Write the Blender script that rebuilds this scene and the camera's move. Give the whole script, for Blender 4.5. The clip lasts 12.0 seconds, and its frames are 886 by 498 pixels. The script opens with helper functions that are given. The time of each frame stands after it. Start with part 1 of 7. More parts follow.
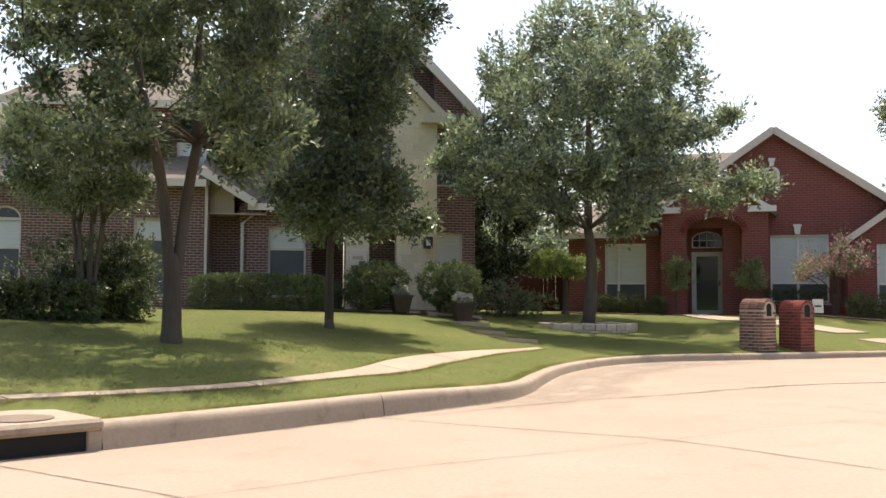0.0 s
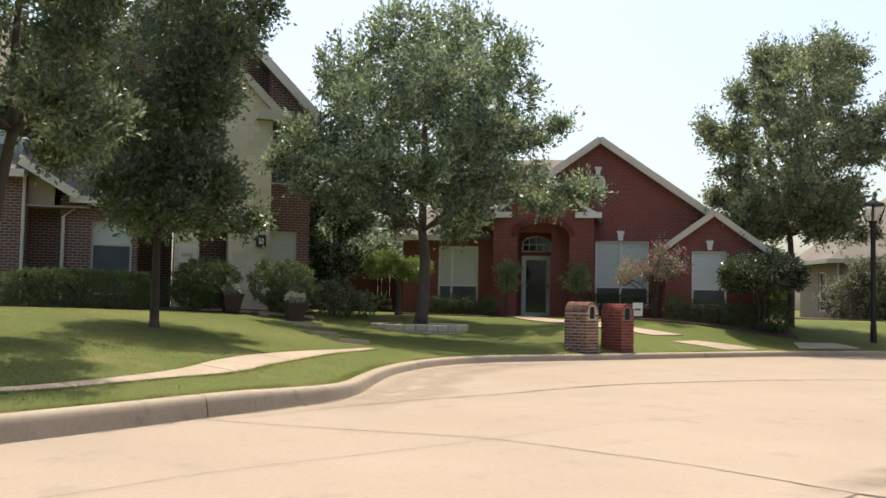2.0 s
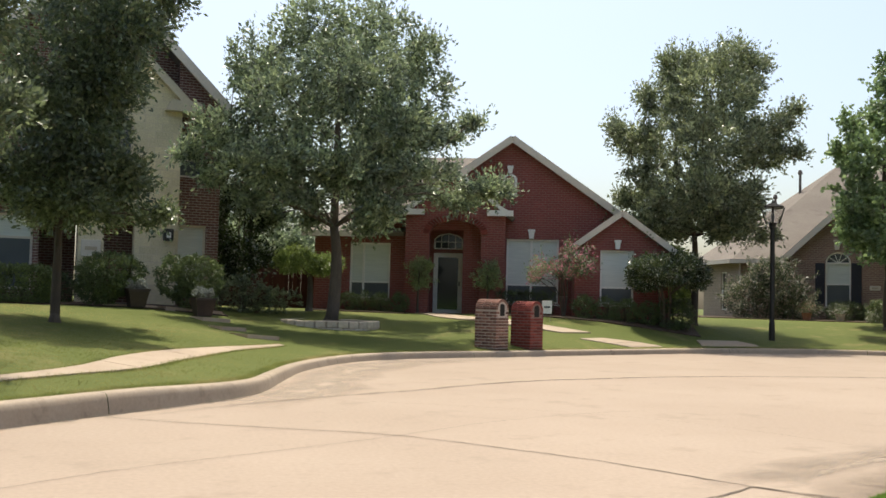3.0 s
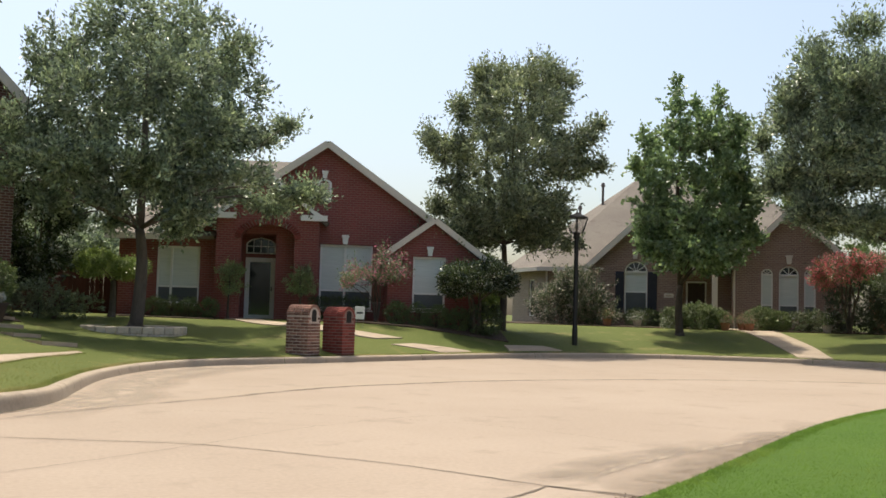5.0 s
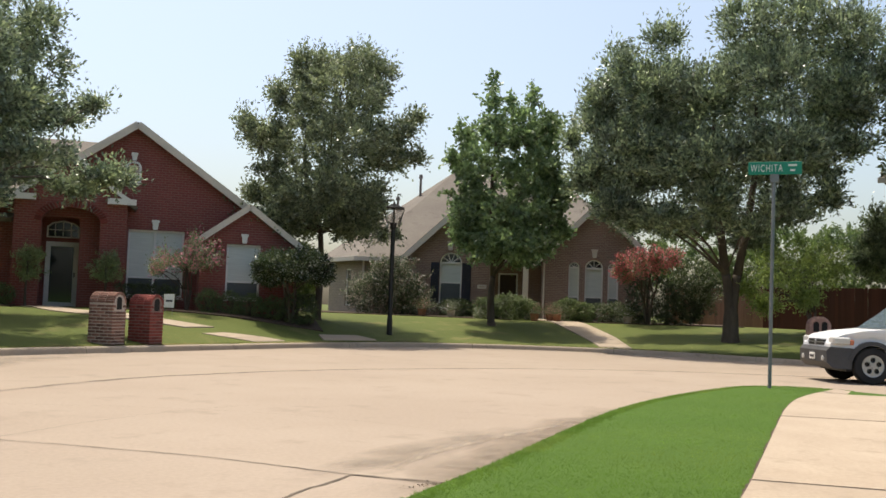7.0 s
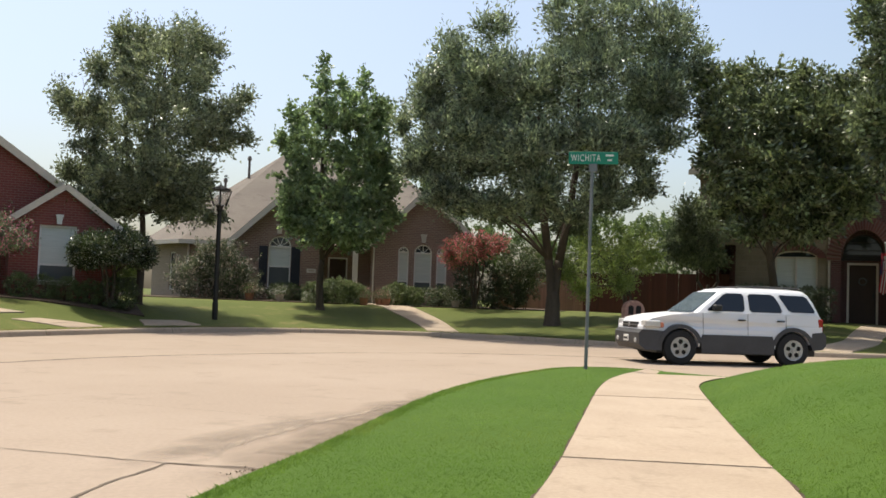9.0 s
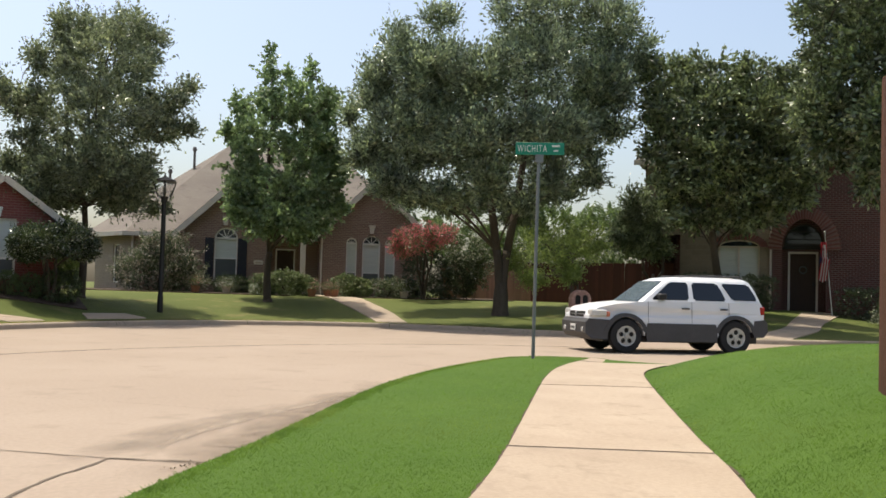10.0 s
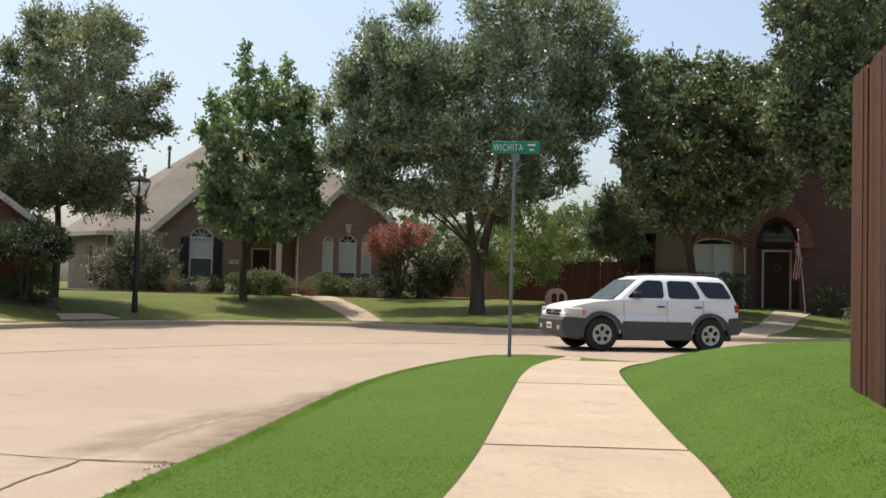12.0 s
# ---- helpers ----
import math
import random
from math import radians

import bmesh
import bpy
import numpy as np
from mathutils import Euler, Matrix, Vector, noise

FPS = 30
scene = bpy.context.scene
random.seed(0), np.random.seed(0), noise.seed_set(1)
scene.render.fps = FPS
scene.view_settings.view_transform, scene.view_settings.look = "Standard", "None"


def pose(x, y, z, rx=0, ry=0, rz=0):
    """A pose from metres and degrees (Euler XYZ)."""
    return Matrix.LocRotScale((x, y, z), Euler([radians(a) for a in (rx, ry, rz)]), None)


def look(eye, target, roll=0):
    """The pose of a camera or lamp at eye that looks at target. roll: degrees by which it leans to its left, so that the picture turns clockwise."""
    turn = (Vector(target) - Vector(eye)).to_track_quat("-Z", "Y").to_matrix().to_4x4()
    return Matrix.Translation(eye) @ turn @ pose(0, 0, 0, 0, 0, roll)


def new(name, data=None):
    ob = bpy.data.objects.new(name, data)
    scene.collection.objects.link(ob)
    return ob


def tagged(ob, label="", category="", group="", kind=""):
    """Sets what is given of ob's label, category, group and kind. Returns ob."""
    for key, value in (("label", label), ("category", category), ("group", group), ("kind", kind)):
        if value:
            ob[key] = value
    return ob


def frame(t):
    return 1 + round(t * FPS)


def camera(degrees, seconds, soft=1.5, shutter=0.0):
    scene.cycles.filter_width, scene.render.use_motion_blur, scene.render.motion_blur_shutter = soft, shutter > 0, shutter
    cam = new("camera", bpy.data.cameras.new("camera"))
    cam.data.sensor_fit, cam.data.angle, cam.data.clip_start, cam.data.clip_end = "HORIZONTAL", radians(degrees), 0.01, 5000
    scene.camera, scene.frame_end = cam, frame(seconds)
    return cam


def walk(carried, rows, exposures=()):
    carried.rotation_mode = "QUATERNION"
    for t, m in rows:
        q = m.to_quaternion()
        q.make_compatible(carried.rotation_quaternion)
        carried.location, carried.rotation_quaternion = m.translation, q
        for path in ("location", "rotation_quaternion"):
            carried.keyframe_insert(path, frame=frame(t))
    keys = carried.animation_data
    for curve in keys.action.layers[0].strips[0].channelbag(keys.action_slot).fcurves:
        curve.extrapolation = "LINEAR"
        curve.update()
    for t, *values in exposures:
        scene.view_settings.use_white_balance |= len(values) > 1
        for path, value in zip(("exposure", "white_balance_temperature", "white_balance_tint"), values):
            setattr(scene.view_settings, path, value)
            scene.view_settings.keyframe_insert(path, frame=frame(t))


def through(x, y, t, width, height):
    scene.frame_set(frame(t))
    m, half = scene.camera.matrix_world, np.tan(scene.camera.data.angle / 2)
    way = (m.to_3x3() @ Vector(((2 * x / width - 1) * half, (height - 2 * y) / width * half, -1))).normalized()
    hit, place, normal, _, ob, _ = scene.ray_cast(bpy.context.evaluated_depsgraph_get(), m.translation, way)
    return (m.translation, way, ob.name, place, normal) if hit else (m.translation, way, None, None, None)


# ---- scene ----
EYE = 1.25
cam = camera(48.36, 12.0, soft=1.6)
ROWS = [
    (0, 0.000, 0.403, 0.00, 3.00, 0.43),
    (0.5, 0.019, 0.403, -2.63, 3.27, 0.64),
    (1, 0.037, 0.402, -5.28, 2.86, 0.83),
    (1.5, 0.051, 0.400, -7.23, 3.06, 0.90),
    (2, 0.066, 0.398, -9.47, 3.15, 1.08),
    (2.5, 0.084, 0.394, -12.00, 3.04, 1.30),
    (4.5, 0.153, 0.373, -22.36, 3.61, 1.61),
    (5, 0.171, 0.365, -25.16, 3.69, 1.59),
    (5.5, 0.186, 0.358, -27.46, 3.91, 1.49),
    (6, 0.204, 0.348, -30.42, 3.83, 1.78),
    (6.5, 0.221, 0.337, -33.27, 3.59, 2.00),
    (7, 0.235, 0.328, -35.68, 3.42, 2.04),
    (9, 0.288, 0.283, -45.48, 2.86, 2.04),
    (9.5, 0.297, 0.273, -47.36, 2.93, 1.67),
    (10, 0.302, 0.267, -48.47, 2.42, 1.62),
    (10.5, 0.303, 0.266, -48.73, 2.47, 1.55),
    (11, 0.304, 0.265, -48.92, 2.37, 1.43),
    (11.5, 0.306, 0.263, -49.38, 2.30, 1.54),
    (12, 0.308, 0.260, -49.82, 2.39, 1.43),
]
EXPOSURES = [(0, 0.38, 7000, 13), (1, 0.24, 7000, 10), (2.5, 0.10, 6900, 7), (4.5, -0.02, 6850, 6.5), (12, -0.07, 6750, 8)]
walk(cam, [(t, pose(x, y, EYE, 90 + pitch, 0, yaw) @ pose(0, 0, 0, 0, 0, roll)) for t, x, y, yaw, pitch, roll in ROWS], EXPOSURES)

# ---- daylight: high sun beyond the houses, pale summer sky ----
SUN_BEARING, SUN_ELEV = 5.0, 70.0
world = bpy.data.worlds.new("sky")
scene.world = world
world.use_nodes = True
wn, wl = world.node_tree.nodes, world.node_tree.links
sky = wn.new("ShaderNodeTexSky")
sky.sky_type, sky.sun_disc = "NISHITA", False
sky.sun_elevation, sky.sun_rotation = radians(SUN_ELEV), radians(SUN_BEARING)
sky.air_density, sky.dust_density, sky.ozone_density = 1.0, 4.0, 1.0
wn["Background"].inputs["Strength"].default_value = 0.222
wl.new(sky.outputs["Color"], wn["Background"].inputs["Color"])
sun = new("sun", bpy.data.lights.new("sun", "SUN"))
sun.data.energy, sun.data.angle, sun.data.color = 5.0, radians(0.53), (1.0, 0.94, 0.85)
sb, se = radians(SUN_BEARING), radians(SUN_ELEV)
sun.matrix_world = look((40 * math.sin(sb) * math.cos(se), 40 * math.cos(sb) * math.cos(se), 40 * math.sin(se)), (0, 0, 0))
# ---- materials ----
def graph(name):
    m = bpy.data.materials.new(name)
    m.use_nodes = True
    return m, m.node_tree.nodes, m.node_tree.links, m.node_tree.nodes["Principled BSDF"]


def blend(n, l, fac, a, b, kind="MIX"):
    x = n.new("ShaderNodeMix")
    x.data_type, x.blend_type = "RGBA", kind
    for key, v in ((0, fac), (6, a), (7, b)):
        if isinstance(v, bpy.types.NodeSocket):
            l.new(v, x.inputs[key])
        else:
            x.inputs[key].default_value = (*v, 1) if isinstance(v, tuple) else v
    return x.outputs[2]


def ramp(n, l, fac, lo, hi):
    x = n.new("ShaderNodeMapRange")
    l.new(fac, x.inputs[0])
    x.inputs[1].default_value, x.inputs[2].default_value = lo, hi
    return x.outputs[0]


def grain(n, l, scale, detail=4.0, rough=0.6, stretch=(1, 1, 1), coord="Object"):
    tc, mp, t = n.new("ShaderNodeTexCoord"), n.new("ShaderNodeMapping"), n.new("ShaderNodeTexNoise")
    mp.inputs["Scale"].default_value = stretch
    l.new(tc.outputs[coord], mp.inputs[0])
    l.new(mp.outputs[0], t.inputs["Vector"])
    t.inputs["Scale"].default_value, t.inputs["Detail"].default_value, t.inputs["Roughness"].default_value = scale, detail, rough
    return t.outputs["Fac"]


def relief(n, l, bsdf, height, dist, strength=0.6):
    b = n.new("ShaderNodeBump")
    b.inputs["Strength"].default_value, b.inputs["Distance"].default_value = strength, dist
    l.new(height, b.inputs["Height"])
    l.new(b.outputs[0], bsdf.inputs["Normal"])


def surface(name, a, b, big=0.6, fine=40.0, rough=0.7, bump=0.004, metal=0.0, c=None, stretch=(1, 1, 1), island=0.0, obj=0.0, spec=0.4):
    """Two colours mixed by a large and a fine grain, a third in patches; island or obj: brightness varied piece by piece."""
    m, n, l, p = graph(name)
    g1, g2 = grain(n, l, big, 3, 0.6, stretch), grain(n, l, fine, 5, 0.65, stretch)
    col = blend(n, l, ramp(n, l, g1, 0.35, 0.65), a, b)
    col = blend(n, l, 0.28, col, blend(n, l, ramp(n, l, g2, 0.3, 0.7), tuple(v * 0.72 for v in a), tuple(min(v * 1.25, 0.95) for v in b)))
    if c:
        col = blend(n, l, ramp(n, l, grain(n, l, big * 3.3, 4, 0.7, stretch), 0.56, 0.7), col, c)
    if island or obj:
        src = n.new("ShaderNodeNewGeometry").outputs["Random Per Island"] if island else n.new("ShaderNodeObjectInfo").outputs["Random"]
        x = n.new("ShaderNodeMapRange")
        l.new(src, x.inputs[0])
        k = island or obj
        x.inputs[3].default_value, x.inputs[4].default_value = 1 - k, 1 + k
        hsv = n.new("ShaderNodeHueSaturation")
        l.new(x.outputs[0], hsv.inputs["Value"])
        l.new(col, hsv.inputs["Color"])
        col = hsv.outputs[0]
    l.new(col, p.inputs["Base Color"])
    p.inputs["Roughness"].default_value, p.inputs["Metallic"].default_value = rough, metal
    p.inputs["Specular IOR Level"].default_value = spec
    if bump:
        relief(n, l, p, g2, bump)
    return m


def brickwork(name, a, b, mortar, rough=0.85, stone=False):
    """Courses of brick, or of squared stone, on the faces of a house in the house's own axes."""
    m, n, l, p = graph(name)
    tc, sep, add, com = (n.new("ShaderNode" + k) for k in ("TexCoord", "SeparateXYZ", "Math", "CombineXYZ"))
    l.new(tc.outputs["Object"], sep.inputs[0])
    l.new(sep.outputs[0], add.inputs[0])
    l.new(sep.outputs[1], add.inputs[1])
    l.new(add.outputs[0], com.inputs[0])
    l.new(sep.outputs[2], com.inputs[1])
    t = n.new("ShaderNodeTexBrick")
    l.new(com.outputs[0], t.inputs["Vector"])
    t.inputs["Color1"].default_value, t.inputs["Color2"].default_value, t.inputs["Mortar"].default_value = (*a, 1), (*b, 1), (*mortar, 1)
    for key, v in (("Scale", 1.0), ("Mortar Size", 0.014 if stone else 0.009), ("Mortar Smooth", 0.3), ("Bias", 0.0), ("Brick Width", 0.46 if stone else 0.21), ("Row Height", 0.21 if stone else 0.076)):
        t.inputs[key].default_value = v
    if stone:
        t.offset, t.squash, t.squash_frequency = 0.37, 0.7, 3
    g = grain(n, l, 0.7, 3)
    g2 = grain(n, l, 30, 4)
    big = blend(n, l, ramp(n, l, g, 0.3, 0.7), (0.72, 0.72, 0.72), (1.18, 1.18, 1.18))
    col = blend(n, l, 1.0, t.outputs["Color"], big, "MULTIPLY")
    col = blend(n, l, 0.5, col, blend(n, l, ramp(n, l, g2, 0.25, 0.75), tuple(v * 0.55 for v in b), tuple(min(1, v * 1.4) for v in a)))
    col = blend(n, l, t.outputs["Fac"], col, mortar)
    l.new(col, p.inputs["Base Color"])
    p.inputs["Roughness"].default_value = rough
    inv = n.new("ShaderNodeMath")
    inv.operation = "SUBTRACT"
    inv.inputs[0].default_value = 1.0
    l.new(t.outputs["Fac"], inv.inputs[1])
    relief(n, l, p, inv.outputs[0], 0.008, 0.8)
    return m


def foliage(name, dark, light, tip=None, gloss=0.45, through=0.35, share=0.2):
    """Leaves: each its own green, duller or yellower bough by bough, a share of the light passing through."""
    m, n, l, p = graph(name)
    geo = n.new("ShaderNodeNewGeometry")
    leaf = geo.outputs["Random Per Island"]
    dull = blend(n, l, leaf, tuple(v * 0.62 for v in dark), tuple(v * 0.72 for v in light))
    fresh = blend(n, l, leaf, dark, (light[0] * 1.30, light[1] * 1.28, light[2] * 1.05))
    col = blend(n, l, ramp(n, l, grain(n, l, 0.9, 3), 0.40, 0.62), dull, fresh)
    if tip:
        t2 = n.new("ShaderNodeMath")
        t2.operation = "FRACT"
        t3 = n.new("ShaderNodeMath")
        t3.operation, t3.inputs[1].default_value = "MULTIPLY", 7.31
        l.new(geo.outputs["Random Per Island"], t3.inputs[0])
        l.new(t3.outputs[0], t2.inputs[0])
        col = blend(n, l, ramp(n, l, t2.outputs[0], 1 - share - 0.03, 1 - share), col, tip)
    l.new(col, p.inputs["Base Color"])
    p.inputs["Roughness"].default_value = gloss
    p.inputs["Specular IOR Level"].default_value = 0.8
    tr = n.new("ShaderNodeBsdfTranslucent")
    warm = blend(n, l, 0.06 if tip else 0.25, col, (0.27, 0.37, 0.13))
    l.new(warm, tr.inputs["Color"])
    mx = n.new("ShaderNodeMixShader")
    mx.inputs[0].default_value = through
    l.new(p.outputs[0], mx.inputs[1])
    l.new(tr.outputs[0], mx.inputs[2])
    l.new(mx.outputs[0], n["Material Output"].inputs["Surface"])
    return m


def turf(name, dark, light, dry):
    """Grass blades, lit together as one sward: close greens, yellower in broad patches."""
    m, n, l, p = graph(name)
    geo = n.new("ShaderNodeNewGeometry")
    col = blend(n, l, geo.outputs["Random Per Island"], dark, light)
    col = blend(n, l, ramp(n, l, grain(n, l, 0.3, 4, 0.65), 0.46, 0.64), col, dry)
    shade = blend(n, l, ramp(n, l, grain(n, l, 1.7, 4, 0.7), 0.36, 0.64), (0.78, 0.80, 0.74), (1.14, 1.10, 1.12))
    col = blend(n, l, 1.0, col, shade, "MULTIPLY")
    tuft = blend(n, l, ramp(n, l, grain(n, l, 14.0, 5, 0.75), 0.36, 0.64), (0.66, 0.70, 0.62), (1.26, 1.22, 1.30))
    col = blend(n, l, 1.0, col, tuft, "MULTIPLY")
    l.new(col, p.inputs["Base Color"])
    p.inputs["Roughness"].default_value, p.inputs["Specular IOR Level"].default_value = 0.8, 0.15
    up = n.new("ShaderNodeCombineXYZ")
    up.inputs[2].default_value = 1.0
    l.new(up.outputs[0], p.inputs["Normal"])
    tr = n.new("ShaderNodeBsdfTranslucent")
    l.new(col, tr.inputs["Color"])
    down = n.new("ShaderNodeCombineXYZ")
    down.inputs[2].default_value = -1.0
    l.new(down.outputs[0], tr.inputs["Normal"])
    mx = n.new("ShaderNodeMixShader")
    mx.inputs[0].default_value = 0.5
    l.new(p.outputs[0], mx.inputs[1])
    l.new(tr.outputs[0], mx.inputs[2])
    l.new(mx.outputs[0], n["Material Output"].inputs["Surface"])
    return m


def glazing(name, tint=(0.02, 0.025, 0.03), rough=0.06):
    m, n, l, p = graph(name)
    p.inputs["Base Color"].default_value = (*tint, 1)
    p.inputs["Roughness"].default_value = rough
    p.inputs["Specular IOR Level"].default_value = 0.6
    return m


M_CONC = surface("street_concrete", (0.286, 0.224, 0.170), (0.324, 0.258, 0.199), 0.35, 22, 0.85, 0.0015, c=(0.255, 0.201, 0.153), spec=0.25)
M_CURB = surface("curb_concrete", (0.300, 0.240, 0.178), (0.365, 0.298, 0.225), 0.8, 25, 0.88, 0.003, c=(0.235, 0.188, 0.140), spec=0.25)
M_WALK = surface("sidewalk_concrete", (0.334, 0.262, 0.193), (0.384, 0.308, 0.229), 0.9, 30, 0.88, 0.002, c=(0.287, 0.227, 0.167), obj=0.05, spec=0.25)
M_TAR = surface("joint_tar", (0.085, 0.064, 0.045), (0.150, 0.118, 0.086), 2, 40, 0.9, 0.002)
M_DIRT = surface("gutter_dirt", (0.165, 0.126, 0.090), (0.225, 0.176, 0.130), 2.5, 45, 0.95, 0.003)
M_SILT = surface("faint_silt", (0.238, 0.190, 0.144), (0.275, 0.222, 0.170), 1.2, 45, 0.95, 0.002)
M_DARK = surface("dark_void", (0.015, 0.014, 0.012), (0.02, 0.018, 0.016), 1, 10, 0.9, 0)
M_LAWN = surface("lawn_turf", (0.078, 0.099, 0.024), (0.108, 0.124, 0.034), 0.22, 60, 0.9, 0.008, c=(0.165, 0.150, 0.058), spec=0.15)
M_LAWN2 = surface("lush_turf", (0.048, 0.095, 0.012), (0.064, 0.116, 0.017), 0.5, 70, 0.9, 0.008, spec=0.15)
M_BLADE = turf("grass_blades", (0.084, 0.166, 0.022), (0.118, 0.206, 0.032), (0.155, 0.215, 0.045))
M_BLADE2 = turf("dry_grass_blades", (0.122, 0.152, 0.040), (0.172, 0.194, 0.058), (0.290, 0.255, 0.110))
M_BARK = surface("bark", (0.055, 0.042, 0.032), (0.105, 0.082, 0.062), 3, 30, 0.95, 0.02, stretch=(1, 1, 0.25))
M_BARK_PALE = surface("pale_bark", (0.20, 0.155, 0.115), (0.30, 0.24, 0.18), 4, 30, 0.85, 0.008, stretch=(1, 1, 0.3))
M_OAK = foliage("oak_leaves", (0.054, 0.076, 0.045), (0.260, 0.305, 0.195), None, 0.36, 0.44)
M_OAK2 = foliage("bluish_oak_leaves", (0.052, 0.076, 0.052), (0.440, 0.520, 0.365), None, 0.34, 0.40)
M_MAPLE = foliage("bright_leaves", (0.105, 0.170, 0.075), (0.280, 0.380, 0.200), None, 0.38, 0.48)
M_OAK3 = foliage("greyish_oak_leaves", (0.060, 0.078, 0.050), (0.370, 0.410, 0.280), None, 0.34, 0.46)
M_MAGNOLIA = foliage("glossy_magnolia_leaves", (0.026, 0.043, 0.020), (0.310, 0.375, 0.205), None, 0.32, 0.28)
M_HEDGE = foliage("hedge_leaves", (0.022, 0.036, 0.012), (0.100, 0.138, 0.042), None, 0.55, 0.16)
M_BOX = foliage("boxwood_leaves", (0.045, 0.072, 0.022), (0.160, 0.210, 0.070), None, 0.55, 0.25)
M_OAK_DARK = foliage("dark_oak_leaves", (0.038, 0.055, 0.031), (0.200, 0.240, 0.145), None, 0.36, 0.38)
# hedge leaves again, darkened in colour for plants that stand in shade
M_HEDGE_SHADE = foliage("shaded_hedge_leaves", (0.018, 0.030, 0.012), (0.045, 0.065, 0.024), None, 0.5, 0.2)
M_SHRUB = foliage("shrub_leaves", (0.060, 0.090, 0.036), (0.15, 0.19, 0.085), (0.42, 0.41, 0.30), 0.55, 0.32, 0.16)
M_LIME = foliage("yellow_green_leaves", (0.185, 0.250, 0.060), (0.330, 0.410, 0.115), None, 0.45, 0.42)
M_PINK = foliage("crape_myrtle_bloom", (0.12, 0.17, 0.085), (0.27, 0.33, 0.19), (0.60, 0.19, 0.27), 0.5, 0.40, 0.24)
M_RUST = foliage("rusty_bloom", (0.08, 0.11, 0.055), (0.17, 0.20, 0.10), (0.58, 0.14, 0.16), 0.5, 0.35, 0.5)
M_BRICK_RED = brickwork("red_brick", (0.255, 0.068, 0.056), (0.180, 0.048, 0.041), (0.255, 0.138, 0.116))
M_BRICK_BROWN = brickwork("brown_brick", (0.200, 0.092, 0.068), (0.096, 0.042, 0.034), (0.400, 0.344, 0.288))
M_BRICK_TAN = brickwork("taupe_brick", (0.30, 0.185, 0.14), (0.185, 0.105, 0.082), (0.40, 0.33, 0.27))
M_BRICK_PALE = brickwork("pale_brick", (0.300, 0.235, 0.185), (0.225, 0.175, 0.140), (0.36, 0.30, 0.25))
M_STONE = brickwork("limestone_blocks", (0.805, 0.667, 0.460), (0.575, 0.471, 0.316), (0.632, 0.540, 0.402), stone=True)
M_ROOF = surface("asphalt_shingles", (0.140, 0.118, 0.098), (0.180, 0.155, 0.128), 0.5, 18, 0.92, 0.01, c=(0.118, 0.098, 0.082), stretch=(1, 1, 2.5))
M_ROOF_DARK = surface("dark_shingles", (0.10, 0.07, 0.06), (0.14, 0.10, 0.085), 0.5, 18, 0.92, 0.01)
M_TRIM = surface("painted_trim", (0.60, 0.53, 0.45), (0.66, 0.59, 0.50), 0.7, 20, 0.6, 0.001)
M_TAN_TRIM = surface("tan_trim", (0.42, 0.34, 0.25), (0.48, 0.39, 0.29), 0.7, 20, 0.6, 0.001)
M_WHITE = surface("white_paint", (0.72, 0.70, 0.66), (0.78, 0.76, 0.72), 0.8, 25, 0.5, 0.0005)
M_BLIND = surface("white_blinds", (0.56, 0.59, 0.55), (0.65, 0.67, 0.63), 0.4, 30, 0.55, 0.002, stretch=(0.05, 0.05, 1))
M_SCREEN = surface("insect_screen", (0.085, 0.095, 0.095), (0.11, 0.12, 0.12), 1, 60, 0.7, 0)
M_GLASS = glazing("window_glass")
M_BLACK = surface("black_metal", (0.012, 0.012, 0.013), (0.022, 0.021, 0.02), 2, 30, 0.45, 0.001)
M_DOOR = surface("dark_door", (0.035, 0.018, 0.012), (0.055, 0.03, 0.02), 1.2, 20, 0.65, 0.001, stretch=(1, 1, 0.2))
M_BARK_GREY = surface("grey_bark", (0.085, 0.068, 0.056), (0.150, 0.122, 0.100), 3, 30, 0.95, 0.02, stretch=(1, 1, 0.25))
# its pale tip colour paints glints of light on some leaves
M_GLINT = foliage("glint_painted_dark_leaves", (0.028, 0.045, 0.018), (0.085, 0.115, 0.050), (0.30, 0.33, 0.25), 0.22, 0.28, 0.12)
M_LIGHTGREEN = foliage("light_green_leaves", (0.101, 0.155, 0.041), (0.189, 0.257, 0.088), None, 0.45, 0.40)

M_WHITE_CAR, _n, _l, _p = graph("white_car_paint")
_p.inputs["Base Color"].default_value, _p.inputs["Roughness"].default_value, _p.inputs["Coat Weight"].default_value = (0.70, 0.70, 0.71, 1), 0.4, 0.25
M_CLAD = surface("grey_cladding", (0.048, 0.047, 0.048), (0.062, 0.061, 0.062), 2, 40, 0.6, 0.001)
M_TYRE = surface("tyre_rubber", (0.012, 0.012, 0.012), (0.02, 0.02, 0.02), 3, 40, 0.8, 0.001)
M_RIM = surface("alloy_rim", (0.34, 0.34, 0.35), (0.42, 0.42, 0.43), 2, 30, 0.35, 0, metal=0.8)
M_CARGLASS = glazing("tinted_car_glass", (0.012, 0.014, 0.018), 0.04)
M_SHIELD = glazing("windscreen_glass", (0.10, 0.13, 0.15), 0.05)
M_LENS = surface("clear_lamp_lens", (0.55, 0.53, 0.50), (0.62, 0.60, 0.57), 3, 20, 0.1, 0, spec=0.7)
M_REDLENS = surface("red_lamp_lens", (0.30, 0.012, 0.012), (0.36, 0.02, 0.02), 3, 20, 0.15, 0, spec=0.7)
M_SIGN = surface("sign_green", (0.010, 0.21, 0.13), (0.014, 0.235, 0.15), 2, 30, 0.4, 0)
